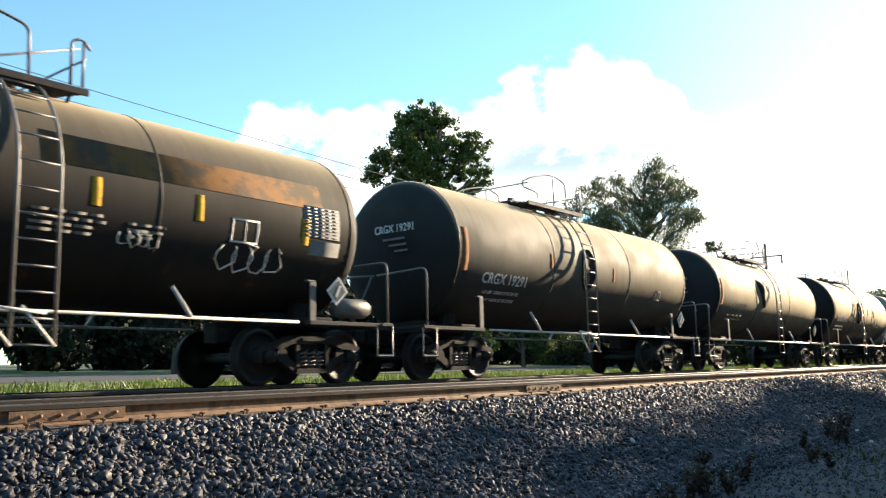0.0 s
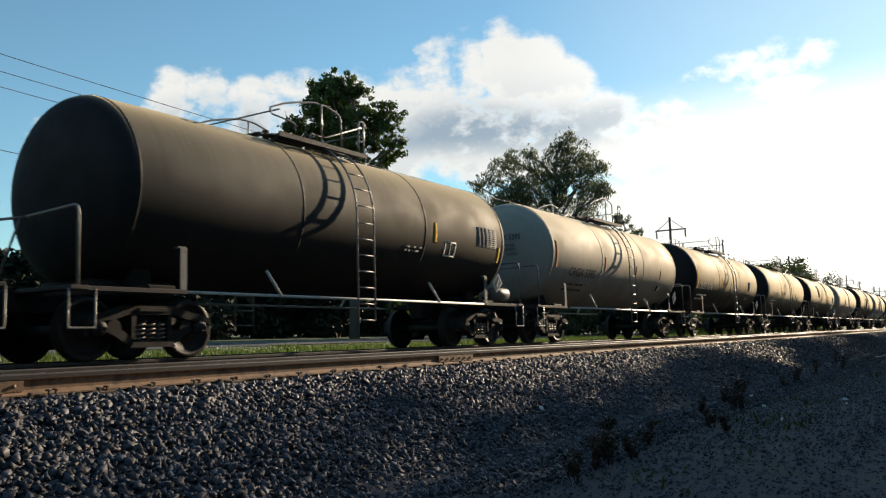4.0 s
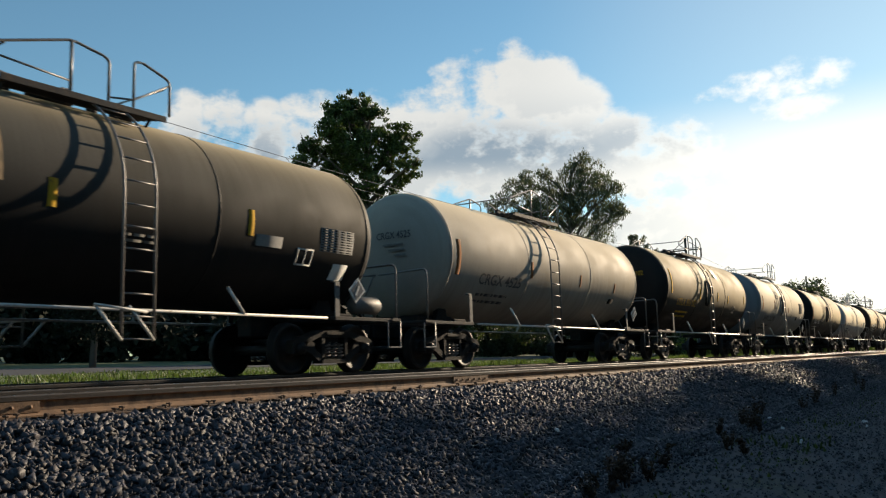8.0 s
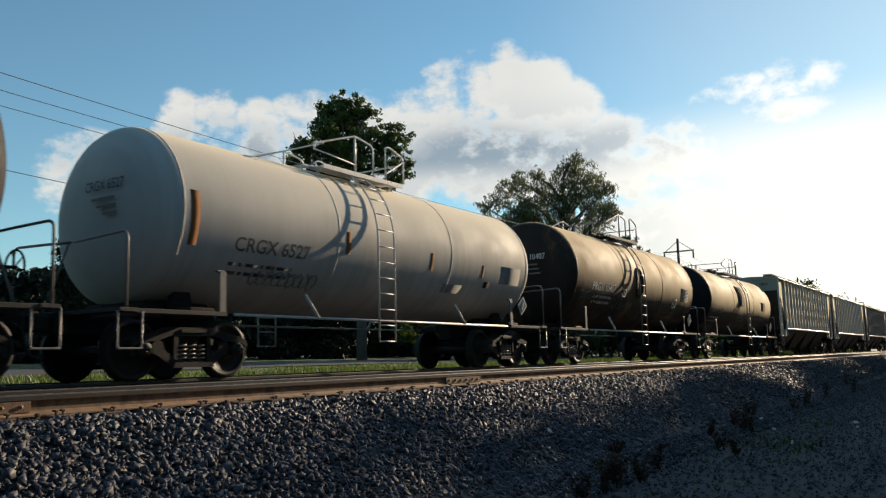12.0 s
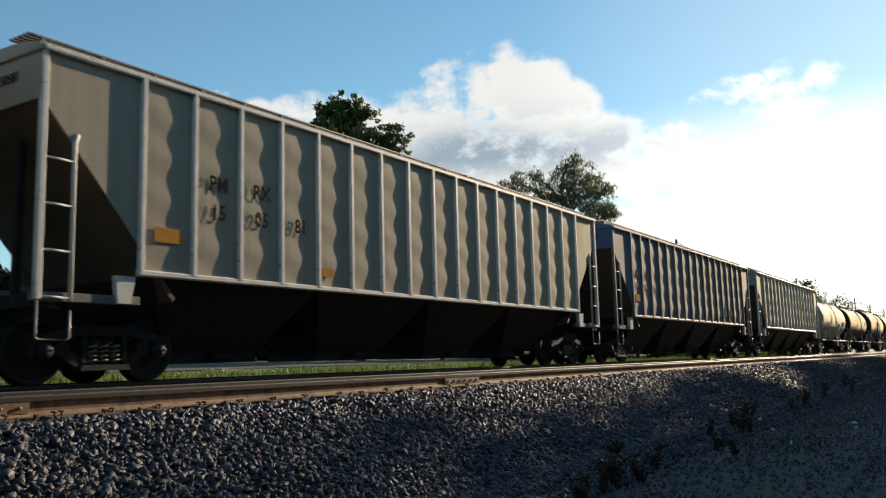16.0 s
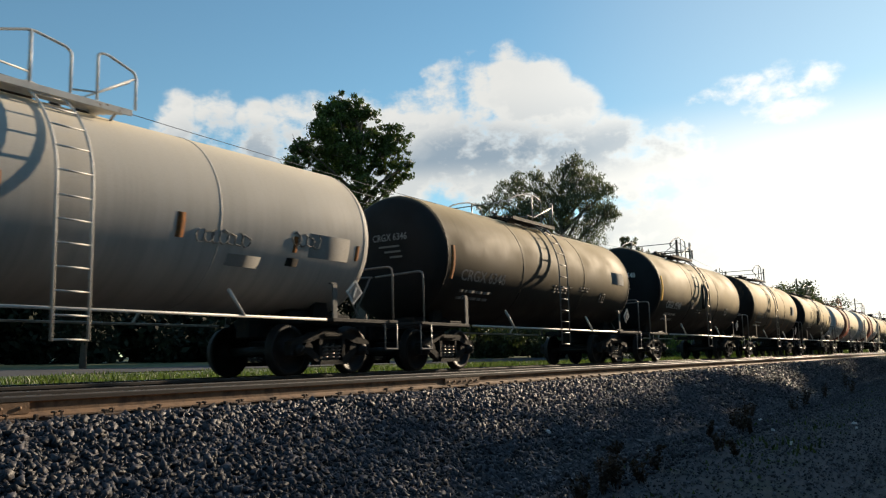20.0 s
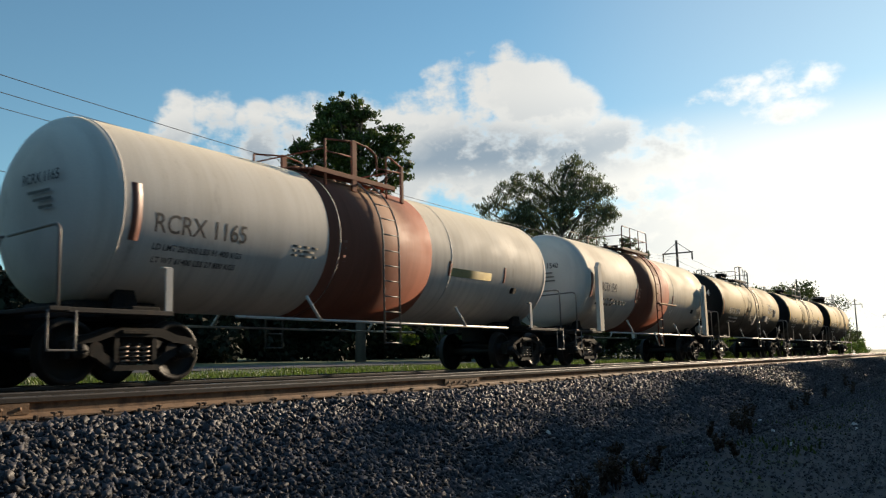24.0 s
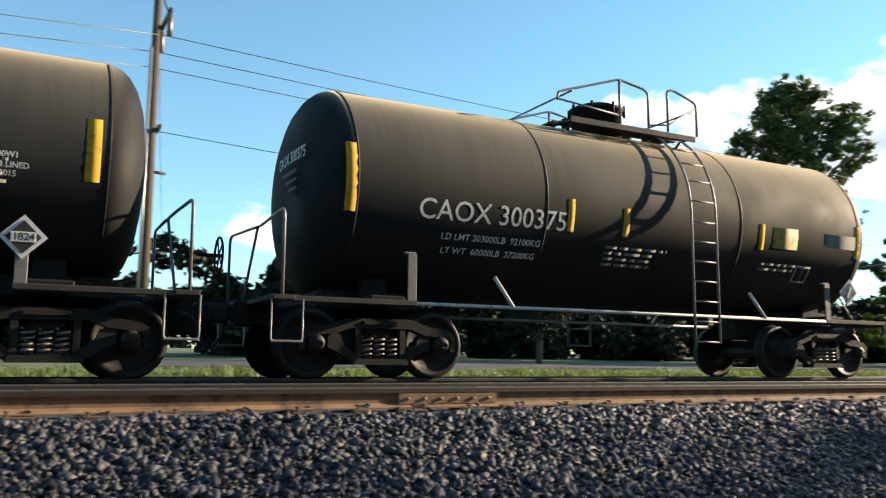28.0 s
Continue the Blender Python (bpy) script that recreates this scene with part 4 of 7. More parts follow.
def side_frame_mesh():
    m = Mesh()
    top = [(-1.12, 0.50), (-1.10, 0.60), (-0.98, 0.66), (-0.70, 0.70), (-0.45, 0.79), (0.45, 0.79), (0.70, 0.70), (0.98, 0.66), (1.10, 0.60), (1.12, 0.50),
           (0.98, 0.55), (0.80, 0.57), (0.66, 0.58), (0.42, 0.66), (-0.42, 0.66), (-0.66, 0.58), (-0.80, 0.57), (-0.98, 0.55)]
    m.prism(top, -0.09, 0.09)
    for s in (-1, 1):
        o = [(0.66, 0.60), (0.74, 0.54), (0.74, 0.40), (0.64, 0.36), (0.36, 0.18), (0.30, 0.22), (0.30, 0.30), (0.52, 0.44), (0.56, 0.56)]
        m.prism([(s * x, z) for x, z in (o if s > 0 else o[::-1])], -0.07, 0.07)
        c = [(0.28, 0.28), (0.36, 0.30), (0.36, 0.68), (0.28, 0.68)]
        m.prism([(s * x, z) for x, z in (c if s > 0 else c[::-1])], -0.08, 0.08)
        j = [(1.02, 0.58), (1.12, 0.54), (1.12, 0.36), (1.05, 0.36)]
        m.prism([(s * x, z) for x, z in (j if s > 0 else j[::-1])], -0.07, 0.07)
    m.prism([(-0.40, 0.18), (0.40, 0.18), (0.36, 0.26), (-0.36, 0.26)], -0.12, 0.12)
    m.box((0, 0, 0.73), (0.5, 0.22, 0.06))
    return m


def spring_mesh():
    m = Mesh()
    pts = [(0.07 * math.cos(a), 0.07 * math.sin(a), 0.27 + 0.29 * k / 30) for k in range(31) for a in [k / 30 * 2 * math.pi * 4.5]]
    return m.tube(pts, 0.017, 5)


def bearing_mesh():
    m = Mesh().lathe([(-0.16, 0.0), (-0.16, 0.055), (-0.15, 0.075), (-0.12, 0.08), (-0.12, 0.105), (-0.02, 0.115), (0.08, 0.115)], 16, "y")
    for k in range(3):
        a = k * 2.094
        m.tube([(0.045 * math.cos(a), -0.185, 0.045 * math.sin(a)), (0.045 * math.cos(a), -0.15, 0.045 * math.sin(a))], 0.013, 6)
    m.box((0, 0.02, 0.12), (0.24, 0.16, 0.06))
    return m


def add_truck(car, x):
    tr = part("truck", shared("truck_bolster", lambda: Mesh().box((0, 0, 0.56), (0.42, 2.0, 0.24), bev=0.03).box((0, 0, 0.70), (0.34, 0.6, 0.1)).box((0.62, 0, 0.42), (0.1, 1.5, 0.14)).box((-0.62, 0, 0.42), (0.1, 1.5, 0.14))), M_TRUCK, car, m=pose(x, 0, 0))
    for s in (-1, 1):
        part("side_frame", shared("side_frame", side_frame_mesh), M_TRUCK, tr, m=pose(0, s * 1.0, 0, 0, 0, 0 if s < 0 else 180))
        for cx in (-0.18, 0.0, 0.18):
            part("coil_spring", shared("springs", spring_mesh), M_SPRING, tr, m=pose(cx, s * 1.02, 0))
        for k in (-1, 1):
            part("bearing", shared("bearing", bearing_mesh), M_TREAD, tr, m=pose(k * 0.9, s * 1.0, 0.457, 0, 0, 0 if s < 0 else 180))
    for k in (-1, 1):
        w = part("wheelset", shared("wheelset", wheelset_mesh), M_TREAD, tr, m=pose(k * 0.9, 0, 0.457))
        WHEELSETS.append((k, w))
    return tr


def coupler_mesh():
    m = Mesh()
    m.box((-0.25, 0, 0.86), (0.6, 0.16, 0.18), bev=0.02)
    m.box((0.12, 0.02, 0.86), (0.26, 0.26, 0.28), bev=0.05)
    m.box((0.26, -0.10, 0.86), (0.12, 0.12, 0.26), bev=0.04)
    m.box((0.27, 0.13, 0.86), (0.10, 0.08, 0.24), bev=0.03)
    return m


def hose_mesh():
    m = Mesh().tube([(0.05, -0.28, 0.80), (0.13, -0.28, 0.72), (0.18, -0.24, 0.55), (0.28, -0.16, 0.42), (0.42, -0.1, 0.36), (0.5, -0.08, 0.36)], 0.022, 8)
    m.tube([(-0.1, -0.3, 0.84), (0.05, -0.28, 0.80)], 0.03, 8)
    return m.box((0.5, -0.08, 0.37), (0.1, 0.05, 0.09))


def curve_on(me, angle0, r=TR + 0.004):
    """Wraps flat lettering (x along, z up) onto the shell about the height given by an angle from the horizontal."""
    bm = bmesh.new()
    bm.from_mesh(me)
    zs = [v.co.z for v in bm.verts]
    z, top = min(zs) + 0.06, max(zs)
    while z < top:
        # cut the long strokes so that they bend with the shell
        bmesh.ops.bisect_plane(bm, geom=bm.verts[:] + bm.edges[:] + bm.faces[:], plane_co=(0, 0, z), plane_no=(0, 0, 1))
        z += 0.06
    bm.to_mesh(me)
    bm.free()
    for v in me.vertices:
        a = angle0 + v.co.z / r
        v.co = Vector((v.co.x, -r * math.cos(a), TZ + r * math.sin(a)))
    me.update()
    return me


def angle_of(z):
    return math.asin(max(-1, min(1, (z - TZ) / TR)))


def patch_mesh(x0, x1, z0, z1, r=TR + 0.005, n=5):
    """A strip or panel that lies on the shell."""
    a0, a1 = angle_of(z0), angle_of(z1)
    m = Mesh()
    vs = []
    for i in range(n + 1):
        a = a0 + (a1 - a0) * i / n
        for rr in (r, r - 0.02):
            for x in (x0, x1):
                vs.append((x, -rr * math.cos(a), TZ + rr * math.sin(a)))
    fs = []
    for i in range(n):
        k = i * 4
        fs += [(k, k + 1, k + 5, k + 4), (k, k + 4, k + 6, k + 2), (k + 1, k + 3, k + 7, k + 5)]
    return m.add(vs, fs, True)


def bars_mesh(x0, x1, z0, rows, step=0.085, h=0.04, seed=1, gap=0.05):
    """Rows of small unreadable stencilling as plain bars on the shell."""
    rnd = random.Random(seed)
    m = Mesh()
    for k in range(rows):
        x = x0
        end = x1 - rnd.random() * 0.3 * (x1 - x0)
        while x < end:
            w = rnd.uniform(0.08, 0.32)
            b = patch_mesh(x, min(x + w, end), z0 - k * step, z0 - k * step + h, n=1)
            m.add(b.v, b.f, True)
            x += w + gap
    return m


def tank_mesh(half=5.45, depth=0.5, r=TR):
    prof = [(-half - depth * math.sin(radians(a)), max(0.0, r * math.cos(radians(a)) ** 0.55) if a < 90 else 0.0) for a in (90, 82, 72, 60, 46, 32, 20, 10, 4)]
    prof += [(-half, r)] + [(-half + 2 * half * i / 6, r) for i in range(1, 6)] + [(half, r)]
    prof += [(-x, rr) for x, rr in reversed(prof[:9])]
    m = Mesh().lathe(prof, 64, "x")
    m.v = [(x, y, z + TZ) for x, y, z in m.v]
    return m


def ring_mesh(r=TR + 0.006, w=0.014):
    m = Mesh().lathe([(-w, TR - 0.01), (-w, r), (w, r), (w, TR - 0.01)], 64, "x")
    m.v = [(x, y, z + TZ) for x, y, z in m.v]
    return m


RR = TR + 0.17                 # distance of the ladder's rails from the tank's axis


def stile_mesh(foot):
    pts = [(0, -RR, foot), (0, -RR, TZ)]
    pts += [(0, -RR * math.cos(radians(a)), TZ + RR * math.sin(radians(a))) for a in range(8, 66, 6)]
    m = Mesh().tube(pts, 0.022, 6)
    return m


def add_ladder(car, lx, foot, splay, material, turn, girth):
    """Side ladder: straight from the foot up past the belly, then bent over the shell to the platform."""
    lad = part("ladder", shared("stile%g" % foot, lambda: stile_mesh(foot)), material, car, m=girth @ pose(0, 0, 0, 0, 0, turn) @ pose(lx - 0.26, 0, 0))
    part("stile", shared("stile%g" % foot, lambda: stile_mesh(foot)), material, lad, m=pose(0.52, 0, 0))
    spots = []
    z = foot + 0.02
    while z < TZ:
        spots.append((-RR, z))
        z += 0.33
    spots += [(-RR * math.cos(radians(a)), TZ + RR * math.sin(radians(a))) for a in range(6, 66, 12)]
    for y, z in spots:
        part("rung", shared("rung", lambda: Mesh().tube([(0, 0, 0), (0.52, 0, 0)], 0.016, 5)), material, lad, m=pose(0, y, z))
    if splay:
        for x in (0.0, 0.52):
            part("splayed_foot", shared("splay", lambda: Mesh().tube([(-0.40, 0.02, 0.5), (0, 0, 0)], 0.024, 5)), M_PALE, lad, m=pose(x, -RR - 0.01, foot))
        part("foot_bar", shared("foot_bar", lambda: Mesh().tube([(-0.42, 0, 0.5), (0.4, 0, 0.42)], 0.022, 5)), M_PALE, lad, m=pose(0, -RR - 0.01, foot))


def add_platform(car, spec, w=1.25, d=1.05):
    """Grated walkway on top of the shell, board by board, with its railing."""
    z = TZ + TR + 0.03
    mm = spec.get("top_mat", M_DECK)
    pl = part("top_platform", shared("deck_frame", lambda: Mesh().box((0, -d - 0.02, z - 0.12), (2 * w + 0.1, 0.03, 0.1), bev=0.004)), mm, car)
    part("deck_edge", shared("deck_frame", None), mm, pl, m=pose(0, 2 * d + 0.04, 0))
    for s in (-1, 1):
        for k in range(4):
            part("deck_board", shared("deck_board", lambda: Mesh().box((0, 0, 0), (2 * w, 0.12, 0.035), bev=0.004)), mm, pl, m=pose(0, s * (0.48 + 0.15 * k), z - 0.03 - 0.027 * k))
        for x in (-w + 0.1, w - 0.1):
            part("deck_strut", shared("deck_strut", lambda: Mesh().tube([(0, -0.95, z - 0.06), (0, -0.72, TZ + TR * 0.86)], 0.025, 5)), mm, pl, m=pose(x, 0, 0, 0, 0, 0 if s < 0 else 180))
        part("end_board", shared("end_board", lambda: Mesh().box((0, 0, z), (0.22, 1.0, 0.03), bev=0.004)), mm, pl, m=pose(s * (w - 0.1), 0, 0))
    return pl


class Pieces(list):
    """Collects each bar as a mesh of its own."""

    def tube(self, *a, **k):
        self.append(Mesh().tube(*a, **k))

    def box(self, *a, **k):
        self.append(Mesh().box(*a, **k))


def railing_pieces(style, w=1.25, d=1.05):
    m = Pieces()
    z0, h = TZ + TR - 0.02, 0.78
    r = 0.022
    for s in (-1, 1):
        y = s * d
        if style == 0:      # long bent hoop that starts low, and a narrow gate hoop
            m.tube(arc_pts([(-w - 0.22, y, z0 + 0.30), (-w - 0.26, y, z0 + 0.40), (-w + 0.15, y, z0 + 0.58), (-0.75, y, z0 + 0.68), (-0.3, y, z0 + h), (0.05, y, z0 + h), (0.48, y, z0 + h * 0.86), (0.5, y, z0)], 0.12), r, 6)
            m.tube([(-0.1, y, z0), (-0.1, y, z0 + h)], r, 5)
            m.tube(arc_pts([(-w - 0.22, y, z0 + 0.28), (-w + 0.3, y, z0 + 0.24), (-w + 0.42, y, z0 + 0.2), (-w + 0.42, y, z0)], 0.1), r * 0.8, 5)
            m.tube(arc_pts([(-0.45, y, z0), (-0.4, y, z0 + 0.12), (0.0, y, z0 + 0.1), (w - 0.1, y, z0 + h * 0.72)], 0.1), r * 0.8, 5)
            m.tube(arc_pts([(w - 0.2, y, z0), (w - 0.2, y, z0 + h * 0.85), (w - 0.05, y, z0 + h * 0.92), (w + 0.06, y, z0 + h * 0.74)], 0.08), r, 6)
            m.tube([(w - 0.03, y, z0), (w - 0.03, y, z0 + h * 0.88)], r, 5)
        elif style == 4:    # one slim post and a gate hoop
            m.tube([(-0.3, y, z0), (-0.3, y, z0 + h)], r, 5)
            m.tube(arc_pts([(0.35, y, z0), (0.35, y, z0 + h * 0.96), (0.5, y, z0 + h), (w - 0.1, y, z0 + h * 0.84), (w - 0.1, y, z0)], 0.1), r, 6)
            m.tube([(-0.3, y, z0 + h * 0.5), (0.35, y, z0 + h * 0.42), (w - 0.1, y, z0 + h * 0.62)], r * 0.8, 5)
        elif style == 5:    # flat-topped hoop over the manway, and a narrow gate
            m.tube(arc_pts([(-0.95, y, z0 + h * 0.82), (-0.2, y, z0 + h), (0.25, y, z0 + h), (0.55, y, z0 + h * 0.8), (0.55, y, z0)], 0.1), r, 6)
            m.tube(arc_pts([(-0.7, y, z0), (-0.7, y, z0 + h * 0.4), (0.5, y, z0 + h * 0.5), (w - 0.2, y, z0 + h * 0.75)], 0.08), r * 0.8, 5)
            for x in (-0.15, w - 0.2, w - 0.05):
                m.tube([(x, y, z0), (x, y, z0 + h * (1.0 if x < 0 else 0.8))], r, 5)
        elif style == 1:    # even rail with square corners
            m.tube(arc_pts([(-w, y, z0), (-w, y, z0 + h), (w, y, z0 + h), (w, y, z0)], 0.12), r, 6)
            m.tube([(-w, y, z0 + h * 0.52), (w, y, z0 + h * 0.52)], r * 0.8, 5)
            for x in (-0.45, 0.4):
                m.tube([(x, y, z0), (x, y, z0 + h)], r, 5)
        elif style == 3:    # square railing with broad posts
            m.tube([(-0.95, y, z0 - 0.36), (-0.95, y, z0 + 0.62)], r * 1.2, 5)
            m.box((-0.07, y, z0 + 0.2), (0.15, 0.06, 1.16), bev=0.008)
            m.tube(arc_pts([(-0.95, y, z0 + 0.62), (-0.07, y, z0 + 0.76), (0.45, y, z0 + 0.72), (0.69, y, z0 + 0.58), (0.69, y, z0 - 0.36)], 0.08), r, 6)
            m.tube([(-0.95, y, z0 + 0.36), (-0.07, y, z0 + 0.4)], r * 0.8, 5)
            m.tube(arc_pts([(1.02, y, z0 - 0.36), (1.02, y, z0 + 0.62), (1.14, y, z0 + 0.66), (1.56, y, z0 + 0.5)], 0.08), r, 6)
            m.box((1.58, y, z0 + 0.07), (0.09, 0.06, 0.9), bev=0.008)
            m.tube([(0.69, y, z0 + 0.3), (1.56, y, z0 + 0.36)], r * 0.8, 5)
        else:               # rail that climbs straight to a tall post, and a sloping gate
            m.tube(arc_pts([(-w - 0.28, y, z0 + 0.22), (-w - 0.28, y, z0 + 0.36), (-0.3, y, z0 + h), (0.22, y, z0 + h * 0.88), (0.3, y, z0 + h * 0.8), (0.3, y, z0)], 0.08), r, 6)
            m.tube([(-0.3, y, z0), (-0.3, y, z0 + h)], r * 1.2, 5)
            m.tube([(-w - 0.28, y, z0 + 0.24), (-0.3, y, z0 + 0.14)], r * 0.8, 5)
            m.tube(arc_pts([(0.72, y, z0), (0.72, y, z0 + h * 0.96), (0.86, y, z0 + h), (w + 0.12, y, z0 + h * 0.78), (w + 0.12, y, z0)], 0.1), r, 6)
            m.tube([(0.34, y, z0 + 0.06), (0.72, y, z0 + 0.12), (w + 0.1, y, z0 + h * 0.66)], r * 0.8, 5)
    for x in (-0.95, 1.58) if style == 3 else (-0.3, w - 0.1) if style == 4 else (-0.7, w - 0.2) if style == 5 else (-w, w):
        m.tube([(x, -d, z0 + h * 0.55), (x, d, z0 + h * 0.55)], r * 0.8, 5)
    return m


def manway_mesh(tall):
    z = TZ + TR - 0.03
    h = (0.24, 0.62, 0.46)[tall]
    r = (0.3, 0.44, 0.26)[tall]
    m = Mesh().lathe([(z - 0.1, r), (z + h * 0.8, r), (z + h * 0.8, r + 0.05), (z + h * 0.9, r + 0.05), (z + h, r * 0.8), (z + h + 0.03, 0.0)], 24, "z")
    return m


def eye_bolts(tall):
    """The bolts round the manway's lid, one by one."""
    z, h, r = TZ + TR - 0.03, (0.24, 0.62, 0.46)[tall], (0.3, 0.44, 0.26)[tall] + 0.05
    return [((r * math.cos(a), r * math.sin(a), 0), z + h * 0.62, z + h * 0.98) for a in [k * math.pi / 4 for k in range(8)]]


def fittings():
    """Safety valve, vapour valve with its outlet, and gauging box on the top platform."""
    z = TZ + TR
    safety = Mesh().lathe([(z - 0.05, 0.09), (z + 0.26, 0.09), (z + 0.28, 0.05), (z + 0.34, 0.05), (z + 0.34, 0.0)], 10, "z", pose(0.75, 0.1, 0))
    vapour = Mesh().lathe([(z - 0.05, 0.07), (z + 0.2, 0.07), (z + 0.2, 0.0)], 10, "z", pose(-0.8, -0.2, 0)).tube([(-0.8, -0.2, z + 0.12), (-0.5, -0.3, z + 0.12)], 0.03, 6)
    return (("safety_valve", safety), ("vapour_valve", vapour), ("gauging_box", Mesh().box((1.0, -0.2, z + 0.08), (0.18, 0.18, 0.16))))


def end_handrail_mesh():
    x = 6.22
    return Mesh().tube(arc_pts([(x, -1.42, 0.98), (x, -1.42, 2.12), (x - 0.04, -0.5, 2.10), (x - 0.06, 0.0, 2.08)], 0.14), 0.022, 6)


def step_mesh():
    m = Mesh()
    for y in (-1.42,):
        m.tube(arc_pts([(-0.2, y, 0.98), (-0.2, y, 0.46), (0.2, y, 0.46), (0.2, y, 0.98)], 0.05, 3), 0.014, 5)
        m.box((0, y, 0.46), (0.4, 0.06, 0.03))
    return m


def stub_sill_mesh():
    return Mesh().box((5.0, 0, 0.86), (3.0, 0.36, 0.34), bev=0.02).box((4.75, 0, 1.05), (1.5, 1.3, 0.3), bev=0.06)


def saddle_mesh():
    m = Mesh().prism([(4.5, 1.0), (5.0, 1.0), (4.85, 1.6), (4.65, 1.6)], -0.8, -0.68)
    return m.box((4.75, -0.8, 1.02), (0.5, 1.0, 0.14), bev=0.02)


def end_deck_mesh():
    m = Mesh()
    m.box((6.2, 0, 1.0), (0.28, 2.9, 0.06))
    for s in (-1, 1):
        m.box((5.35, s * 1.36, 0.99), (1.95, 0.14, 0.07))
        m.box((5.9, s * 0.8, 0.97), (0.08, 1.2, 0.1))
    return m


def side_rail_mesh():
    return Mesh().tube([(-4.5, -1.40, 0.99), (4.5, -1.40, 0.99)], 0.026, 6)


def board_post_mesh():
    m = Mesh().box((0, -1.40, 1.32), (0.13, 0.025, 0.66), bev=0.006)
    return m.box((-0.03, -1.37, 1.66), (0.17, 0.08, 0.03), bev=0.01, m=None)


def placard_mesh(w=0.34):
    h = w / math.sqrt(2)
    o = [(0, -h), (h, 0), (0, h), (-h, 0)]
    return Mesh().prism(o, -0.015, 0.0)


def cylinder_mesh():
    return Mesh().lathe([(-0.42, 0.0), (-0.4, 0.12), (-0.34, 0.17), (0.3, 0.17), (0.36, 0.13), (0.42, 0.1), (0.42, 0.0)], 18, "x")


def brake_wheel_mesh():
    m = Mesh()
    pts = [(0, 0.27 * math.cos(a), 0.27 * math.sin(a)) for a in [2 * math.pi * k / 20 for k in range(21)]]
    m.tube(pts, 0.018, 6, False)
    for k in range(5):
        a = k * 2 * math.pi / 5
        m.tube([(0, 0, 0), (0, 0.27 * math.cos(a), 0.27 * math.sin(a))], 0.012, 5)
    return m.tube([(-0.3, 0, 0), (0.05, 0, 0)], 0.03, 6)


def on_head(me, x=-6.0):
    """Turns flat lettering so that it stands on the leading head."""
    for v in me.vertices:
        v.co = Vector((x - 0.03 + 0.05 * (v.co.x / 0.8) ** 2, -v.co.x, v.co.z))
    me.update()
    return me


def oval_mesh(x, z, rx, rz, r=TR + 0.012, n=24):
    """A dark oval opening in the jacket, lying on the shell."""
    vs = [(x, -r * math.cos(angle_of(z)), TZ + r * math.sin(angle_of(z)))]
    for k in range(n):
        t = 2 * math.pi * k / n
        a = angle_of(z) + rz * math.sin(t) / TR
        vs.append((x + rx * math.cos(t), -r * math.cos(a), TZ + r * math.sin(a)))
    return Mesh().add(vs, [(0, 1 + k, 1 + (k + 1) % n) for k in range(n)])


def oval_rim_mesh(x, z, rx, rz, r=TR + 0.02, n=24):
    pts = []
    for k in range(n + 1):
        t = 2 * math.pi * k / n
        a = angle_of(z) + rz * math.sin(t) / TR
        pts.append((x + rx * math.cos(t), -r * math.cos(a), TZ + r * math.sin(a)))
    return Mesh().tube(pts, 0.03, 6, False)


def hatch(car, T, spec):
    """The inspection opening beside the ladder, with a raised rim."""
    o = part("jacket_opening", shared("oval", lambda: oval_mesh(0.0, 2.62, 0.3, 0.5)), M_STEEL, T, "dark oval opening in the jacket", m=pose(spec.get("ladder", -0.1) + 0.2, 0, 0))
    part("opening_rim", shared("oval_rim", lambda: oval_rim_mesh(0.0, 2.62, 0.32, 0.53)), spec["paint"], o)


def scrawl(seed, x0, x1, z0, h, ink=None, r=0.014):
    """Unreadable sprayed loops on the shell."""
    def put(car, T, spec):
        rnd = random.Random(seed)
        n = max(2, int((x1 - x0) / (h * 0.55)))
        pts = []
        for k in range(n):
            cx, w = x0 + (x1 - x0) * (k + 0.5) / n, (x1 - x0) / n * 0.62
            ph = rnd.uniform(-0.6, 0.6)
            for i in range(9):
                t = i / 8 * 6.283 * rnd.choice((0.8, 1.0)) + 2.4 + ph
                zz = z0 + h * (0.5 + 0.5 * math.sin(t) * rnd.uniform(0.7, 1.0))
                a = angle_of(zz)
                xx = cx + w * math.cos(t)
                pts.append((xx, -(TR + 0.004) * math.cos(a), TZ + (TR + 0.004) * math.sin(a)))
        part("graffiti", Mesh().tube(pts, r, 5), ink or M_WHITE, T, "loose sprayed graffiti scrawl")
    return put


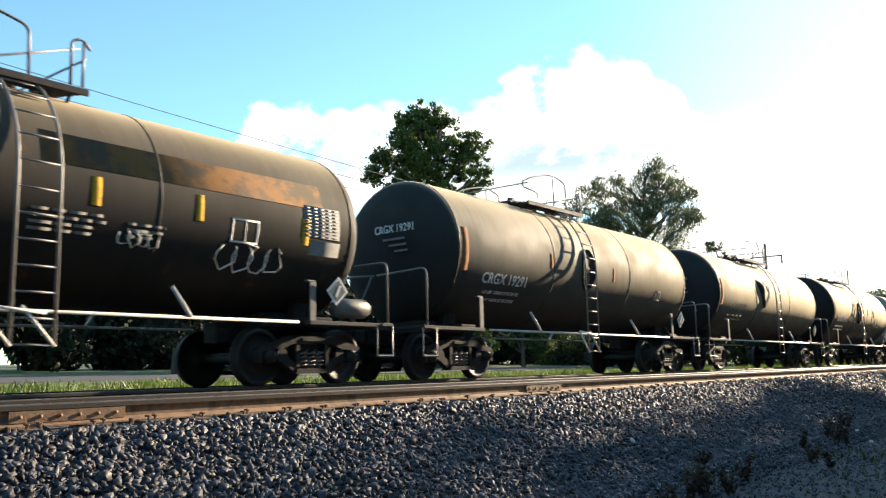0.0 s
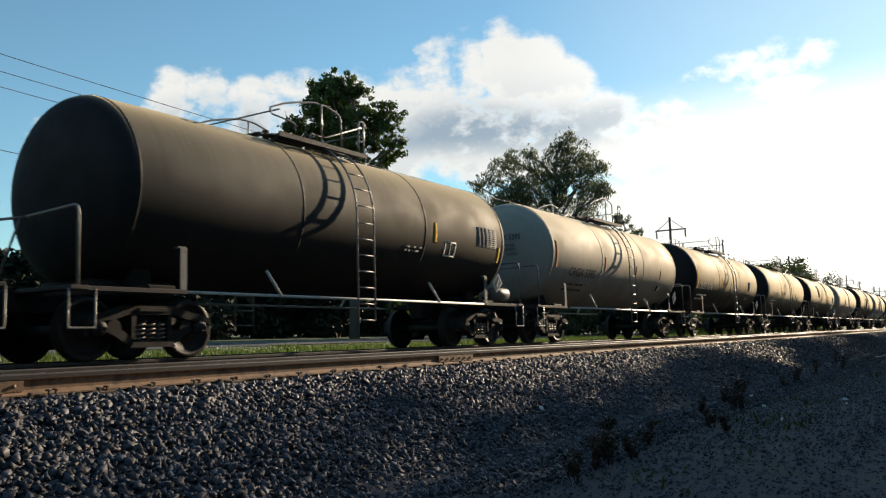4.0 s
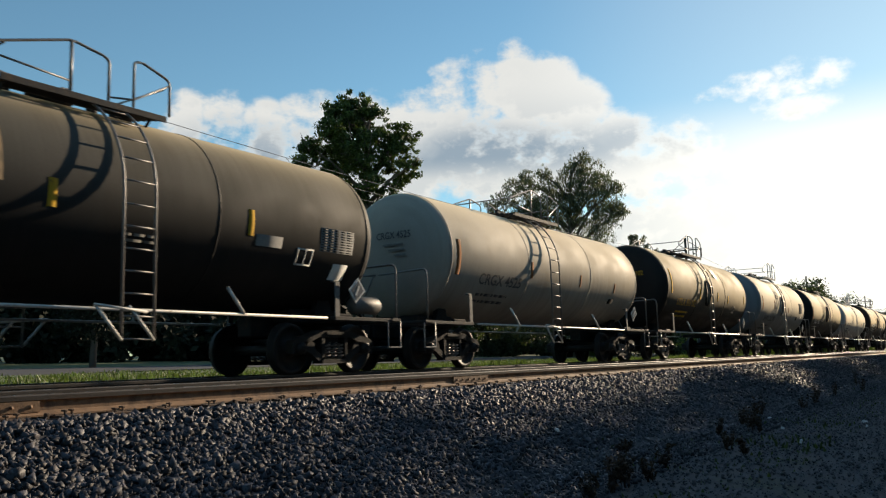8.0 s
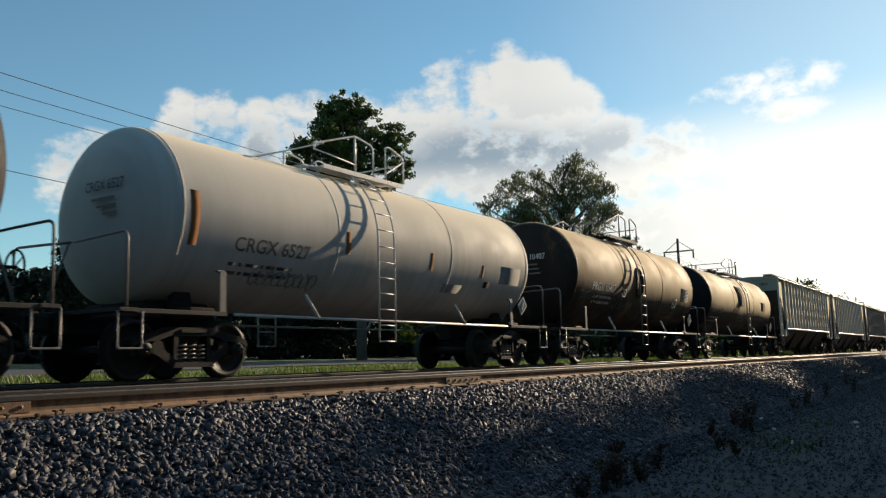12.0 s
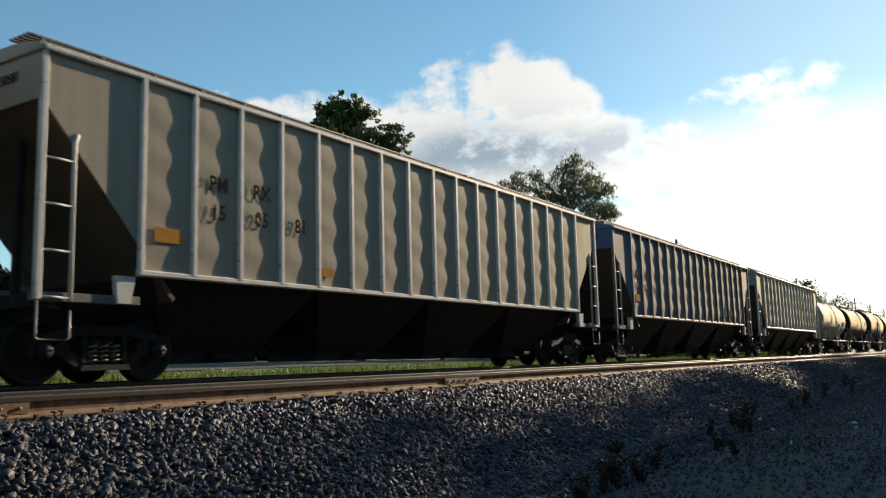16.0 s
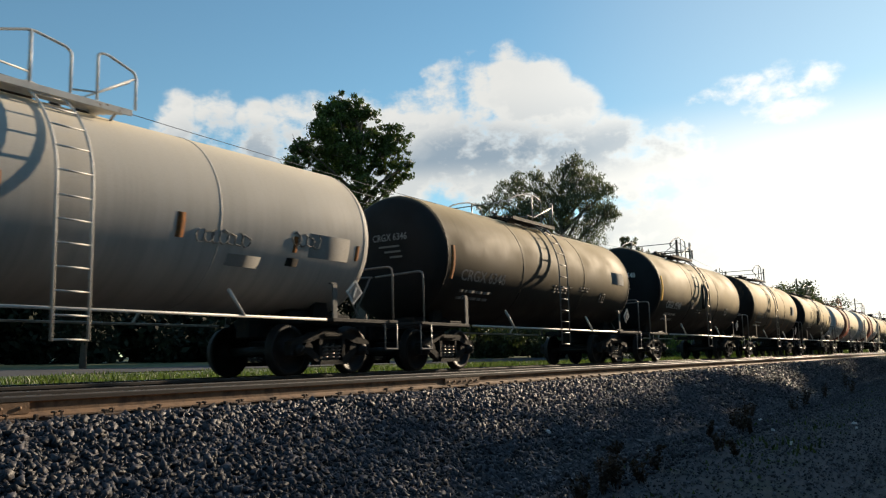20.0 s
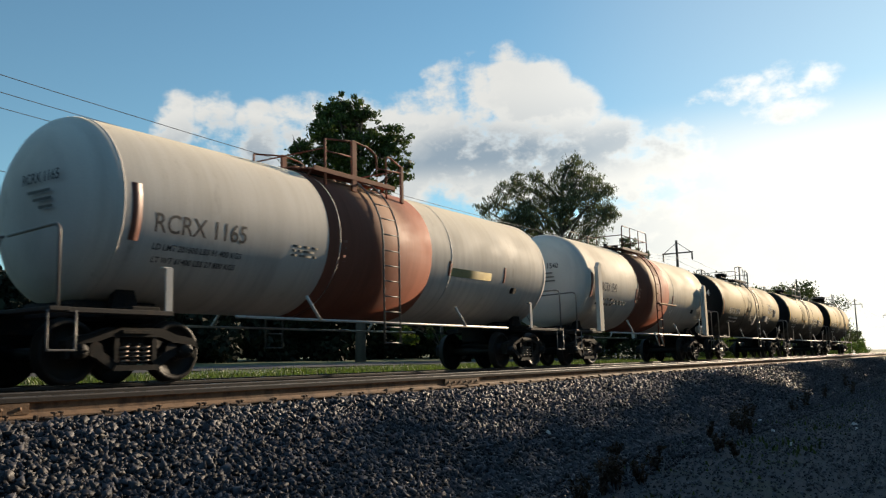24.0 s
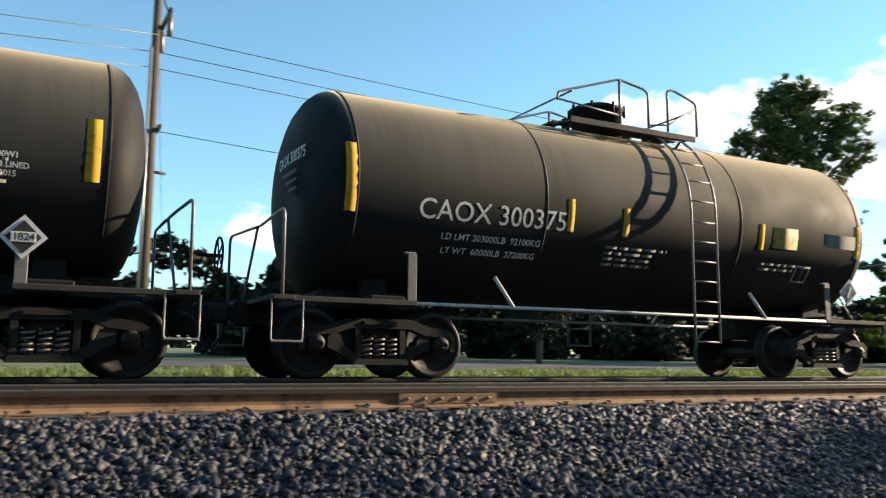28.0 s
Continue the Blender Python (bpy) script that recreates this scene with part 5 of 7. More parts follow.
def tank_car(spec):
    car = new("tank_car")
    tagged(car, spec["label"], "tank car", "tank cars of the train")
    P = spec["paint"]
    E, lx = (spec["x1"] - spec["x0"] - 13.55) / 2, spec.get("ladder", -0.1)
    F, E = E, round(E - 0.18, 2)          # the frame's ends stand out a little further than the tank's
    girth = Matrix.Translation((0, 0, 1.12)) @ Matrix.Diagonal((1, spec.get("girth", 0.936), spec.get("girth", 0.936), 1)) @ Matrix.Translation((0, 0, -1.12))
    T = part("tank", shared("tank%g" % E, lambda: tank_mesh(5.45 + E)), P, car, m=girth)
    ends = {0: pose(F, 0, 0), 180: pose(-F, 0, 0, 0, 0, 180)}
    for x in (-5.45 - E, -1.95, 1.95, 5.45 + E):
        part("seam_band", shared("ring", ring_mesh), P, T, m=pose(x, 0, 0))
    if spec.get("band"):
        b = Mesh().lathe([(-1.7 + lx, TR), (-1.7 + lx, TR + 0.006), (1.7 + lx, TR + 0.006), (1.7 + lx, TR)], 64, "x")
        b.v = [(x, y, z + TZ) for x, y, z in b.v]
        part("belly_band", b, spec["band"], T, "faded red-brown band round the middle")
    for s in (0, 180):
        part("stub_sill", shared("stub_sill", stub_sill_mesh), spec.get("under", M_STEEL), car, m=ends[s])
        part("saddle", shared("saddle", saddle_mesh), spec.get("under", M_STEEL), car, m=ends[s])
        part("saddle", shared("saddle", saddle_mesh), spec.get("under", M_STEEL), car, m=pose(9.5 + F, 0, 0) @ pose(0, 0, 0, 0, 0, 180) if s else pose(-9.5 - F, 0, 0))
        part("end_deck", shared("end_deck", end_deck_mesh), M_DECK, car, m=ends[s])
        part("side_rail", shared("side_rail", side_rail_mesh), spec.get("pipe", M_PALE), car, m=pose(0, 0, 0, 0, 0, s))
        for x in (-2.5, 2.5):
            part("rail_bracket", shared("rail_bracket", lambda: Mesh().tube([(0, -1.42, 0.99), (-0.24, -1.30, 1.42)], 0.03, 5)), spec.get("pipe", M_PALE), car, m=pose(0, 0, 0, 0, 0, s) @ pose(x, 0, 0))
        part("coupler", shared("coupler", coupler_mesh), M_TRUCK, car, m=ends[s] @ pose(6.55, 0, 0))
        part("air_hose", shared("hose", hose_mesh), M_RUBBER, car, m=ends[s] @ pose(6.4, 0, 0))
        part("end_handrail", shared("handrail", end_handrail_mesh), spec.get("pipe", M_RAILING), car, m=ends[s])
        part("end_handrail", shared("handrail_b", lambda: Mesh().tube(arc_pts([(6.22, 1.42, 0.98), (6.22, 1.42, 2.12), (6.16, 0.1, 2.08)], 0.14), 0.022, 6)), spec.get("pipe", M_RAILING), car, m=ends[s])
        part("handrail_brace", shared("handrail_c", lambda: Mesh().tube([(6.16, -0.05, 2.08), (6.2, -0.62, 1.02)], 0.02, 5)), spec.get("pipe", M_RAILING), car, m=ends[s])
        for q in (-1, 1):
            part("sill_step", shared("step", step_mesh), M_RAILING, car, m=pose(q * (6.15 + F), 0, 0, 0, 0, s))
            part("board_post", shared("board_post", board_post_mesh), spec.get("trim", M_GALV), car, m=pose(q * (4.45 + F), 0, 0, 0, 0, s))
        add_ladder(car, lx if s == 0 else -lx, 0.52, spec.get("splay", 0), spec.get("ladder_mat", M_RAILING), s, girth)
    pl = add_platform(car, spec)
    deck = lx + spec.get("deck", -0.4)
    pl.matrix_basis = girth @ pose(deck, 0, 0)
    for i, piece in enumerate(railing_pieces(spec.get("rail", 0))):
        part("railing_pipe", shared("railing%d_%d" % (spec.get("rail", 0), i), lambda: piece), spec.get("top_mat", M_RAILING), pl)
    lid = part("manway", shared("manway%d" % spec.get("dome", 0), lambda: manway_mesh(spec.get("dome", 0))), spec.get("dome_mat", M_STEEL), car, m=girth @ pose(deck, 0, 0))
    for at_, z0, z1 in eye_bolts(spec.get("dome", 0)):
        part("eye_bolt", shared("eye_bolt%d" % spec.get("dome", 0), lambda: Mesh().tube([(0, 0, z0), (0, 0, z1)], 0.025, 5)), spec.get("dome_mat", M_STEEL), lid, m=pose(*at_))
    for name, me in fittings():
        part(name, shared(name, lambda: me), M_STEEL, car, m=girth @ pose(deck, 0, 0))
    part("brake_wheel", shared("brake_wheel", brake_wheel_mesh), M_STEEL, car, m=pose(-6.5 - F, 0.9, 1.75))
    if spec.get("cylinder", 0):
        part("brake_cylinder", shared("cylinder", cylinder_mesh), spec.get("cyl_mat", M_GALV), car, m=pose(5.6 + F, -1.12, 1.28))
    for x in (-4.75 - F, 4.75 + F):
        add_truck(car, x)
    # placards
    for x in spec.get("placards", (4.95,)):
        pc = part("placard_holder", shared("placard", placard_mesh), M_PLACARD, car, m=pose(x + F, -1.45, 1.52, 8, 0, 0))
        part("placard_ring", shared("placard_in", lambda: Mesh().prism([(0, -0.18), (0.18, 0), (0, 0.18), (-0.18, 0)], -0.006, 0.0)), M_BLACK if spec.get("un") else M_GREYT, pc, m=pose(0, -0.016, 0))
        if spec.get("un"):
            part("placard_panel", shared("unp", lambda: Mesh().box((0, 0, 0), (0.25, 0.006, 0.11), bev=0.001)), M_PLACARD, pc, m=pose(0, -0.026, 0))
            part("placard_number", shared("un" + spec["un"], lambda: flat_text(spec["un"], 0.11, thick=0.002)), M_BLACK, pc, m=pose(0, -0.032, -0.035))
        else:
            part("placard_bar", shared("placard_bar", lambda: Mesh().box((0, 0, 0), (0.05, 0.006, 0.2), bev=0.001)), M_PLACARD, pc, m=pose(0, -0.026, 0, 0, 20, 0))
    def out(x):
        """Marks keep to the ends of a longer tank."""
        return x - E if x < -2.2 else x + E if x > 2.2 else x

    # lettering
    ink = spec.get("ink", M_WHITE)
    if spec.get("mark"):
        lx, lz, ls, wide = spec["at"]
        flat = flat_text(spec["mark"], ls, thick=spec.get("thick", 0.006))
        span = [v.co.x for v in flat.vertices]
        narrow = wide / (max(span) - min(span))
        flat.transform(Matrix.Diagonal((narrow, 1, 1, 1)))
        part("reporting_mark", curve_on(flat, angle_of(lz)), ink, T, "stencilled reporting mark")
        for k, t in enumerate(spec.get("lines", ())):
            me = curve_on(flat_text(t, ls * 0.34, narrow=min(1.0, narrow), thick=0.002), angle_of(lz - ls * 0.62 - k * ls * 0.44))
            part("weight_line", me, ink, T)
        for ob in T.children:
            if ob.name.startswith(("reporting_mark", "weight_line")):
                ob.location.x = lx
        if not spec.get("lines"):
            stencil = part("weight_line", bars_mesh(lx - 0.9, lx + 0.8, lz - ls * 0.7, 2, ls * 0.4, ls * 0.16, seed=len(spec["mark"])), ink, T)
            tagged(stencil, kind="stuff")
        head = on_head(flat_text(spec["mark"], 0.24 * spec.get("head_scale", 1.0), narrow=0.85, thick=0.003))
        part("head_mark", head, spec.get("head_ink", ink), T, m=pose(0.035 - E, -0.25, 3.05))
        hb = Mesh()
        for k in range(3):
            hb.box((-6.0 - E, -0.25 - 0.1 * k, 2.9 - 0.13 * k), (0.012, 0.6 - 0.12 * k, 0.045), bev=0.001)
        part("head_stencil", hb, spec.get("faint", M_FAINT), T)
    for i, (x0, x1, z0, z1) in enumerate(spec.get("strips", ())):
        part("reflective_strip", patch_mesh(out(x0), out(x1), z0, z1), spec.get("strip_mat", M_YELLOW), T)
    for x0, x1, z0, z1, mm in spec.get("panels", ()):
        part("painted_panel", patch_mesh(out(x0), out(x1), z0, z1, r=TR + 0.004), mm, T)
    for i, (x0, x1, z, rows) in enumerate(spec.get("bars", ())):
        tagged(part("small_stencil", bars_mesh(x0, x1, z, rows, seed=i + 3), spec.get("faint", M_FAINT), T), kind="stuff")
    for x0, z0, w in spec.get("frames", ()):
        m = Mesh()
        for a, b, c, d in ((0, w, 0, 0.03), (0, w, w * 0.7, w * 0.7 + 0.03), (0, 0.03, 0, w * 0.7), (w - 0.03, w, 0, w * 0.7), (w * 0.5, w * 0.5 + 0.02, 0, w * 0.7)):
            q = patch_mesh(x0 + a, x0 + b, z0 + c, z0 + d, n=2)
            m.add(q.v, q.f, True)
        part("consolidated_stencil", m, spec.get("frame_ink", M_WHITE), T, "framed stencil with a split box")
    for x0, x1, z0, z1 in spec.get("tables", ()):
        t = part("qualification_table", patch_mesh(x0, x1, z0, z1), spec.get("table_mat", M_GREYT), T, "printed qualification table")
        m = Mesh()
        for k in range(9):
            for c in range(5):
                z = z1 - (k + 0.75) * (z1 - z0) / 9
                xa = x0 + 0.02 + c * (x1 - x0 - 0.04) / 5
                q = patch_mesh(xa, xa + (x1 - x0) / 5 * 0.8, z, z + 0.022, r=TR + 0.008, n=1)
                m.add(q.v, q.f, True)
        tagged(part("table_row", m, M_BLACK if spec.get("table_mat") else M_STEEL, t), kind="stuff")
    for fn in spec.get("extra", ()):
        fn(car, T, spec)

    return car


# ---- covered hoppers ----
HB = 9.05                      # half length of the roof
HW = 1.50                      # half width of the sides


def hopper_body_mesh():
    """Side sheets, slope sheets and end sheets of the hopper in one shell."""
    m = Mesh()
    top, eave, sill = 4.48, 4.35, 1.56
    for s in (-1, 1):
        o = [(-HB, 3.72), (-7.5, 1.9), (-7.5, sill), (7.5, sill), (7.5, 1.9), (HB, 3.72), (HB, eave), (-HB, eave)]
        m.prism(o if s > 0 else o, s * HW - 0.012, s * HW + 0.012)
        e = s * HB
        m.add([(e, -HW, 3.68), (e, HW, 3.68), (e, HW, eave), (e, -HW, eave)], [(0, 1, 2, 3) if s > 0 else (3, 2, 1, 0)])
    return m


def hopper_panel_mesh():
    """One side panel between two ribs: thin plate that bellies out in soft waves."""
    m = Mesh()
    nx, nz = 6, 40
    vs = []
    for j in range(nz + 1):
        z = 1.62 + (4.28 - 1.62) * j / nz
        for i in range(nx + 1):
            u = i / nx
            d = (0.006 + 0.0065 * (1 + math.sin(z * 10.2))) * min(1.0, math.sin(math.pi * u) * 1.6) * min(1.0, (nz - j) / 2.5, j / 2.5)
            vs.append((u * 0.9275, -0.012 - max(0.0, d), z))
    w = nx + 1
    return m.add(vs, [(j * w + i, j * w + i + 1, (j + 1) * w + i + 1, (j + 1) * w + i) for j in range(nz) for i in range(nx)], True)


def rib_mesh():
    return Mesh().box((0, -0.043, 2.94), (0.085, 0.086, 2.84), bev=0.014)


def bay_mesh():
    """One discharge bay: an inverted pyramid with a gate."""
    m = Mesh()
    t = [(-1.8, -1.4, 1.5), (1.8, -1.4, 1.5), (1.8, 1.4, 1.5), (-1.8, 1.4, 1.5)]
    b = [(-0.95, -0.6, 0.40), (0.95, -0.6, 0.40), (0.95, 0.6, 0.40), (-0.95, 0.6, 0.40)]
    m.add(t + b, [(0, 1, 5, 4), (1, 2, 6, 5), (2, 3, 7, 6), (3, 0, 4, 7), (4, 5, 6, 7)])
    return m.box((0, 0, 0.34), (2.0, 1.3, 0.16)).box((0, -0.75, 0.36), (0.3, 0.3, 0.08))


def hop_ladder_mesh(h0=0.55, h1=3.3, w=0.48):
    """An end ladder: two flat stiles and seven rungs."""
    m = Mesh()
    for x in (-w / 2, w / 2):
        m.box((x, 0, (h0 + h1) / 2), (0.05, 0.06, h1 - h0), bev=0.006)
    for k in range(7):
        z = h0 + 0.06 + k * (h1 - h0 - 0.1) / 6.5
        m.tube([(-w / 2, 0, z), (w / 2, 0, z)], 0.016, 5)
    return m


def side_stile_mesh():
    """The inner stile of a side ladder, bent in at its head to meet the slope sheet."""
    return Mesh().tube(arc_pts([(0, 0, 1.08), (0, 0, 3.18), (0.05, 0.02, 3.30)], 0.05, 3), 0.03, 6)


def grab_step_mesh():
    """The stirrup step that hangs under a side ladder."""
    return Mesh().tube(arc_pts([(0.0, 0, 1.1), (0.0, 0, 0.58), (0.46, 0, 0.58), (0.46, 0, 0.96)], 0.05, 3), 0.016, 5)


def hop_walk_mesh():
    m = Mesh()
    for y in (-0.95, 0.95):
        for k in range(5):
            m.box((0, y - 0.2 + 0.1 * k, 4.63), (2 * HB, 0.06, 0.03), bev=0.004)
        for i in range(20):
            m.box((-HB + 0.2 + i * 0.91, y, 4.55), (0.05, 0.5, 0.12), bev=0.005)
    return m


def hop_hatch_mesh():
    m = Mesh().box((0, 0, 4.57), (14.6, 0.72, 0.12), bev=0.03)
    for k in range(12):
        m.box((-6.6 + 1.2 * k, 0, 4.66), (0.08, 0.8, 0.06), bev=0.01)
    return m


def roof_mesh():
    m = Mesh()
    o = [(-HW - 0.05, 4.32), (-HW - 0.05, 4.42), (-1.0, 4.5), (0.0, 4.54), (1.0, 4.5), (HW + 0.05, 4.42), (HW + 0.05, 4.32)]
    vs = [(x, y, z) for x in (-HB - 0.05, HB + 0.05) for y, z in o]
    n = len(o)
    return m.add(vs, [(i, (i + 1) % n, (i + 1) % n + n, i + n) for i in range(n)] + [tuple(range(n)), tuple(range(n, 2 * n))[::-1]])


def covered_hopper(spec):
    car = new("covered_hopper")
    tagged(car, spec["label"], "hopper car", "covered hoppers of the train")
    P = spec["paint"]
    B = part("body", shared("hopper_body", hopper_body_mesh), P, car)
    for k in range(17):
        x = -7.5 + k * 0.9375
        for s in (0, 180):
            part("rib", shared("hop_rib", rib_mesh), spec["rib"], B, m=pose(x, -HW, 0) if s == 0 else pose(-x, HW, 0, 0, 0, 180))
            if k < 16:
                part("side_panel", shared("hop_panel", hopper_panel_mesh), P, B, m=pose(x + 0.005, -HW, 0) if s == 0 else pose(-x - 0.005, HW, 0, 0, 0, 180))
    for s in (0, 180):
        turn = pose(0, 0, 0, 0, 0, s)
        part("side_sill", shared("hop_sill", lambda: Mesh().box((0, -HW - 0.03, 1.52), (15.1, 0.1, 0.09), bev=0.02)), spec["rib"], car, m=turn)
        part("eave_rail", shared("hop_eave", lambda: Mesh().box((0, -HW - 0.05, 4.36), (2 * HB, 0.07, 0.08), bev=0.02)), spec["rib"], car, m=turn)
        part("end_sill", shared("hop_end_sill", lambda: Mesh().box((8.9, 0, 1.08), (0.26, 2.9, 0.2), bev=0.02)), M_STEEL, car, m=turn)
        part("stub_sill", shared("hop_stub", lambda: Mesh().box((7.6, 0, 0.9), (4.2, 0.4, 0.36), bev=0.02)), M_STEEL, car, m=turn)
        part("slope_sheet", shared("hop_slope", lambda: Mesh().add([(HB - 0.01, -HW + 0.02, 3.70), (HB - 0.01, HW - 0.02, 3.70), (6.88, HW - 0.02, 1.14), (6.88, -HW + 0.02, 1.14), (HB - 0.03, -HW + 0.02, 3.76), (HB - 0.03, HW - 0.02, 3.76), (6.84, HW - 0.02, 1.20), (6.84, -HW + 0.02, 1.20)], [(3, 2, 1, 0), (4, 5, 6, 7), (0, 1, 5, 4), (2, 3, 7, 6), (1, 2, 6, 5), (3, 0, 4, 7)])), P_GRIME, car, "dark brown stained slope sheet", m=turn)
        for k in (-0.55, 0.55):
            part("end_stiffener", shared("hop_stiff", lambda: Mesh().box((0, 0, 2.36), (0.1, 0.12, 2.45), bev=0.012)), M_STEEL, car, m=turn @ pose(8.72, k, 0))
        for q in (-1, 1):
            part("end_side_sill", shared("hop_side_sill", lambda: Mesh().box((8.25, 0, 1.13), (1.6, 0.1, 0.12))), M_GALV, car, m=turn @ pose(0, 1.43 * q, 0))
            part("corner_post", shared("hop_post", lambda: Mesh().box((0, 0, 2.72), (0.09, 0.09, 3.28), bev=0.012)), spec["rib"], car, m=turn @ pose(HB - 0.05, q * (HW - 0.0), 0))
            lad = part("side_ladder", shared("hop_stile", side_stile_mesh), M_PALE, car, m=pose(q * (HB - 0.5), -HW - 0.02, 0) if s == 0 else pose(q * (HB - 0.5), HW + 0.02, 0, 0, 0, 180))
            out = q if s == 0 else -q
            for z in (1.12, 1.72, 2.32, 2.92):
                part("rung", shared("hop_rung", lambda: Mesh().tube([(0, 0, 0), (0.46, 0, 0)], 0.018, 5)), M_PALE, lad, m=pose(0 if out > 0 else -0.46, 0, z))
            part("stirrup_step", shared("hop_step", grab_step_mesh), M_RAILING, lad, m=pose(0 if out > 0 else -0.46, 0, 0))
        part("end_ladder", shared("hop_end_ladder", lambda: hop_ladder_mesh(1.2, 4.4, 0.42)), M_STEEL, car, m=pose(HB + 0.05, -1.1, 0, 0, 0, 90) if s == 0 else pose(-HB - 0.05, 1.1, 0, 0, 0, 90))
        part("coupler", shared("coupler", coupler_mesh), M_TRUCK, car, m=turn @ pose(9.5, 0, 0))
        part("air_hose", shared("hose", hose_mesh), M_RUBBER, car, m=turn @ pose(9.35, 0, 0))
        for q in (-1, 1):
            part("jacking_pad", shared("hop_pad", lambda: Mesh().prism([(-0.16, 1.46), (-0.12, 1.08), (0.08, 1.08), (0.16, 1.46)], -0.05, 0.05)), M_PALE, car, m=turn @ pose(7.72 * q, -1.48, 0))
    for x in (-5.4, -1.8, 1.8, 5.4):
        part("discharge_bay", shared("hop_bay", bay_mesh), spec.get("under", M_STEEL), car, m=pose(x, 0, 0))
    part("roof", shared("hop_roof", roof_mesh), P, car)
    part("running_board", shared("hop_walk", hop_walk_mesh), M_GALV, car)
    part("trough_hatch", shared("hop_hatch", hop_hatch_mesh), M_GALV, car)
    part("brake_wheel", shared("brake_wheel", brake_wheel_mesh), M_STEEL, car, m=pose(-9.15, -0.3, 2.9))
    for x in (-7.7, 7.7):
        add_truck(car, x)
    ink = spec.get("ink", M_HOPINK)
    for x, z, t in spec.get("letters", ()):
        part("reporting_mark", flat_text(t, 0.34, narrow=0.9, thick=0.006), ink, B, m=pose(x, -HW - 0.052, z))
    for x, z, w, h, mm in spec.get("patches", ()):
        part("painted_patch", Mesh().box((0, 0, 0), (w, 0.01, h), bev=0.001), mm, B, m=pose(x, -HW - 0.046, z))
    head = flat_text(spec["number"], 0.2, narrow=0.9, thick=0.004)
    part("end_mark", head, ink, B, m=pose(-HB - 0.01, -0.75, 4.0, 0, 0, -90))
    return car


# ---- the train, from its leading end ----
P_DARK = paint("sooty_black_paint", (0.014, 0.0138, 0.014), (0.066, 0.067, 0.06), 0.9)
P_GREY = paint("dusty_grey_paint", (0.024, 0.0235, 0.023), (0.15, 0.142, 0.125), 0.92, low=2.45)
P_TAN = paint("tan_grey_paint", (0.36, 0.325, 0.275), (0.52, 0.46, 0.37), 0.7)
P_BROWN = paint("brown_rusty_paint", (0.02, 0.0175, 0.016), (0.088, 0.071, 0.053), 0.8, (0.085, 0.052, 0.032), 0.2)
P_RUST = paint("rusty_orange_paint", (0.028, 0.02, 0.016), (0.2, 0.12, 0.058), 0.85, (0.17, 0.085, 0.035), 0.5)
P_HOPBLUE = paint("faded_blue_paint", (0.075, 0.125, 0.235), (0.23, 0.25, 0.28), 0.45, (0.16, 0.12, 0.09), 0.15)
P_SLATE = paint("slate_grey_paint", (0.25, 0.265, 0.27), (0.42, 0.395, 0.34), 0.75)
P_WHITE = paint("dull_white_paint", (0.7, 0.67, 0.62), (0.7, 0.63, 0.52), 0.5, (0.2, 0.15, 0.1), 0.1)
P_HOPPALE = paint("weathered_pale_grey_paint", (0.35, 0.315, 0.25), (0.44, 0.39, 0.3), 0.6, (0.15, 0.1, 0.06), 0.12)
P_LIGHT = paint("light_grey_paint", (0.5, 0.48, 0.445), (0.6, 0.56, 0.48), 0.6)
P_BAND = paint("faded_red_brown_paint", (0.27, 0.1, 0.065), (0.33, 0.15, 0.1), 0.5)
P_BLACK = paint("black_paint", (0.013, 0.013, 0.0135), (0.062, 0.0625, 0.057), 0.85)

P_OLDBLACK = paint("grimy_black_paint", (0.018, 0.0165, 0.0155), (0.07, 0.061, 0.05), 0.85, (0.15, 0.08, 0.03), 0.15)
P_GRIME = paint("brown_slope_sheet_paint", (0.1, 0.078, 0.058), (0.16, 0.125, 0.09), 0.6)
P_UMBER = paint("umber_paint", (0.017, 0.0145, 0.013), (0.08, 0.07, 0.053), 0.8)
M_OCHRE = mat("faded_ochre_panel", (0.4, 0.33, 0.16), 0.6, 0, 0.3, 6, 30, 0.0)
M_OCHREBAND = mat("ochre_stencil_panel", (0.32, 0.22, 0.05), 0.6, 0, 0.3, 6, 30, 0.0, (0.12, 0.09, 0.03), (0.5, 0.6))
M_HOPORANGE = mat("faded_orange_patch", (0.4, 0.19, 0.05), 0.95, 0, 0.3, 6, 30, 0.0, spec=0.05)
M_HOPINK = mat("dull_black_stencil", (0.012, 0.012, 0.014), 0.95, 0, 0.2, 6, 30, 0.0, spec=0.05)
M_RUSTPATCH = mat("broken_rust_orange_patch", (0.17, 0.088, 0.035), 0.85, 0, 0.35, 1.2, 30, 0.0, (0.085, 0.068, 0.05), (0.42, 0.6), spec=0.1)
M_PRIMER = mat("brown_primer_patch", (0.1, 0.078, 0.053), 0.9, 0, 0.35, 2, 30, 0.0, (0.07, 0.06, 0.045), (0.45, 0.65), spec=0.08)
M_SMUDGE = mat("painted_over_smudge", (0.22, 0.215, 0.205), 0.9, 0, 0.4, 3, 30, 0.0, spec=0.08)
M_REDSTRIP = mat("dark_red_strip", (0.17, 0.055, 0.035), 0.5, 0, 0.3, 6, 30, 0.0)
M_TOPBROWN = mat("brown_platform_paint", (0.11, 0.055, 0.035), 0.6, 0, 0.3, 6, 30, 0.2)


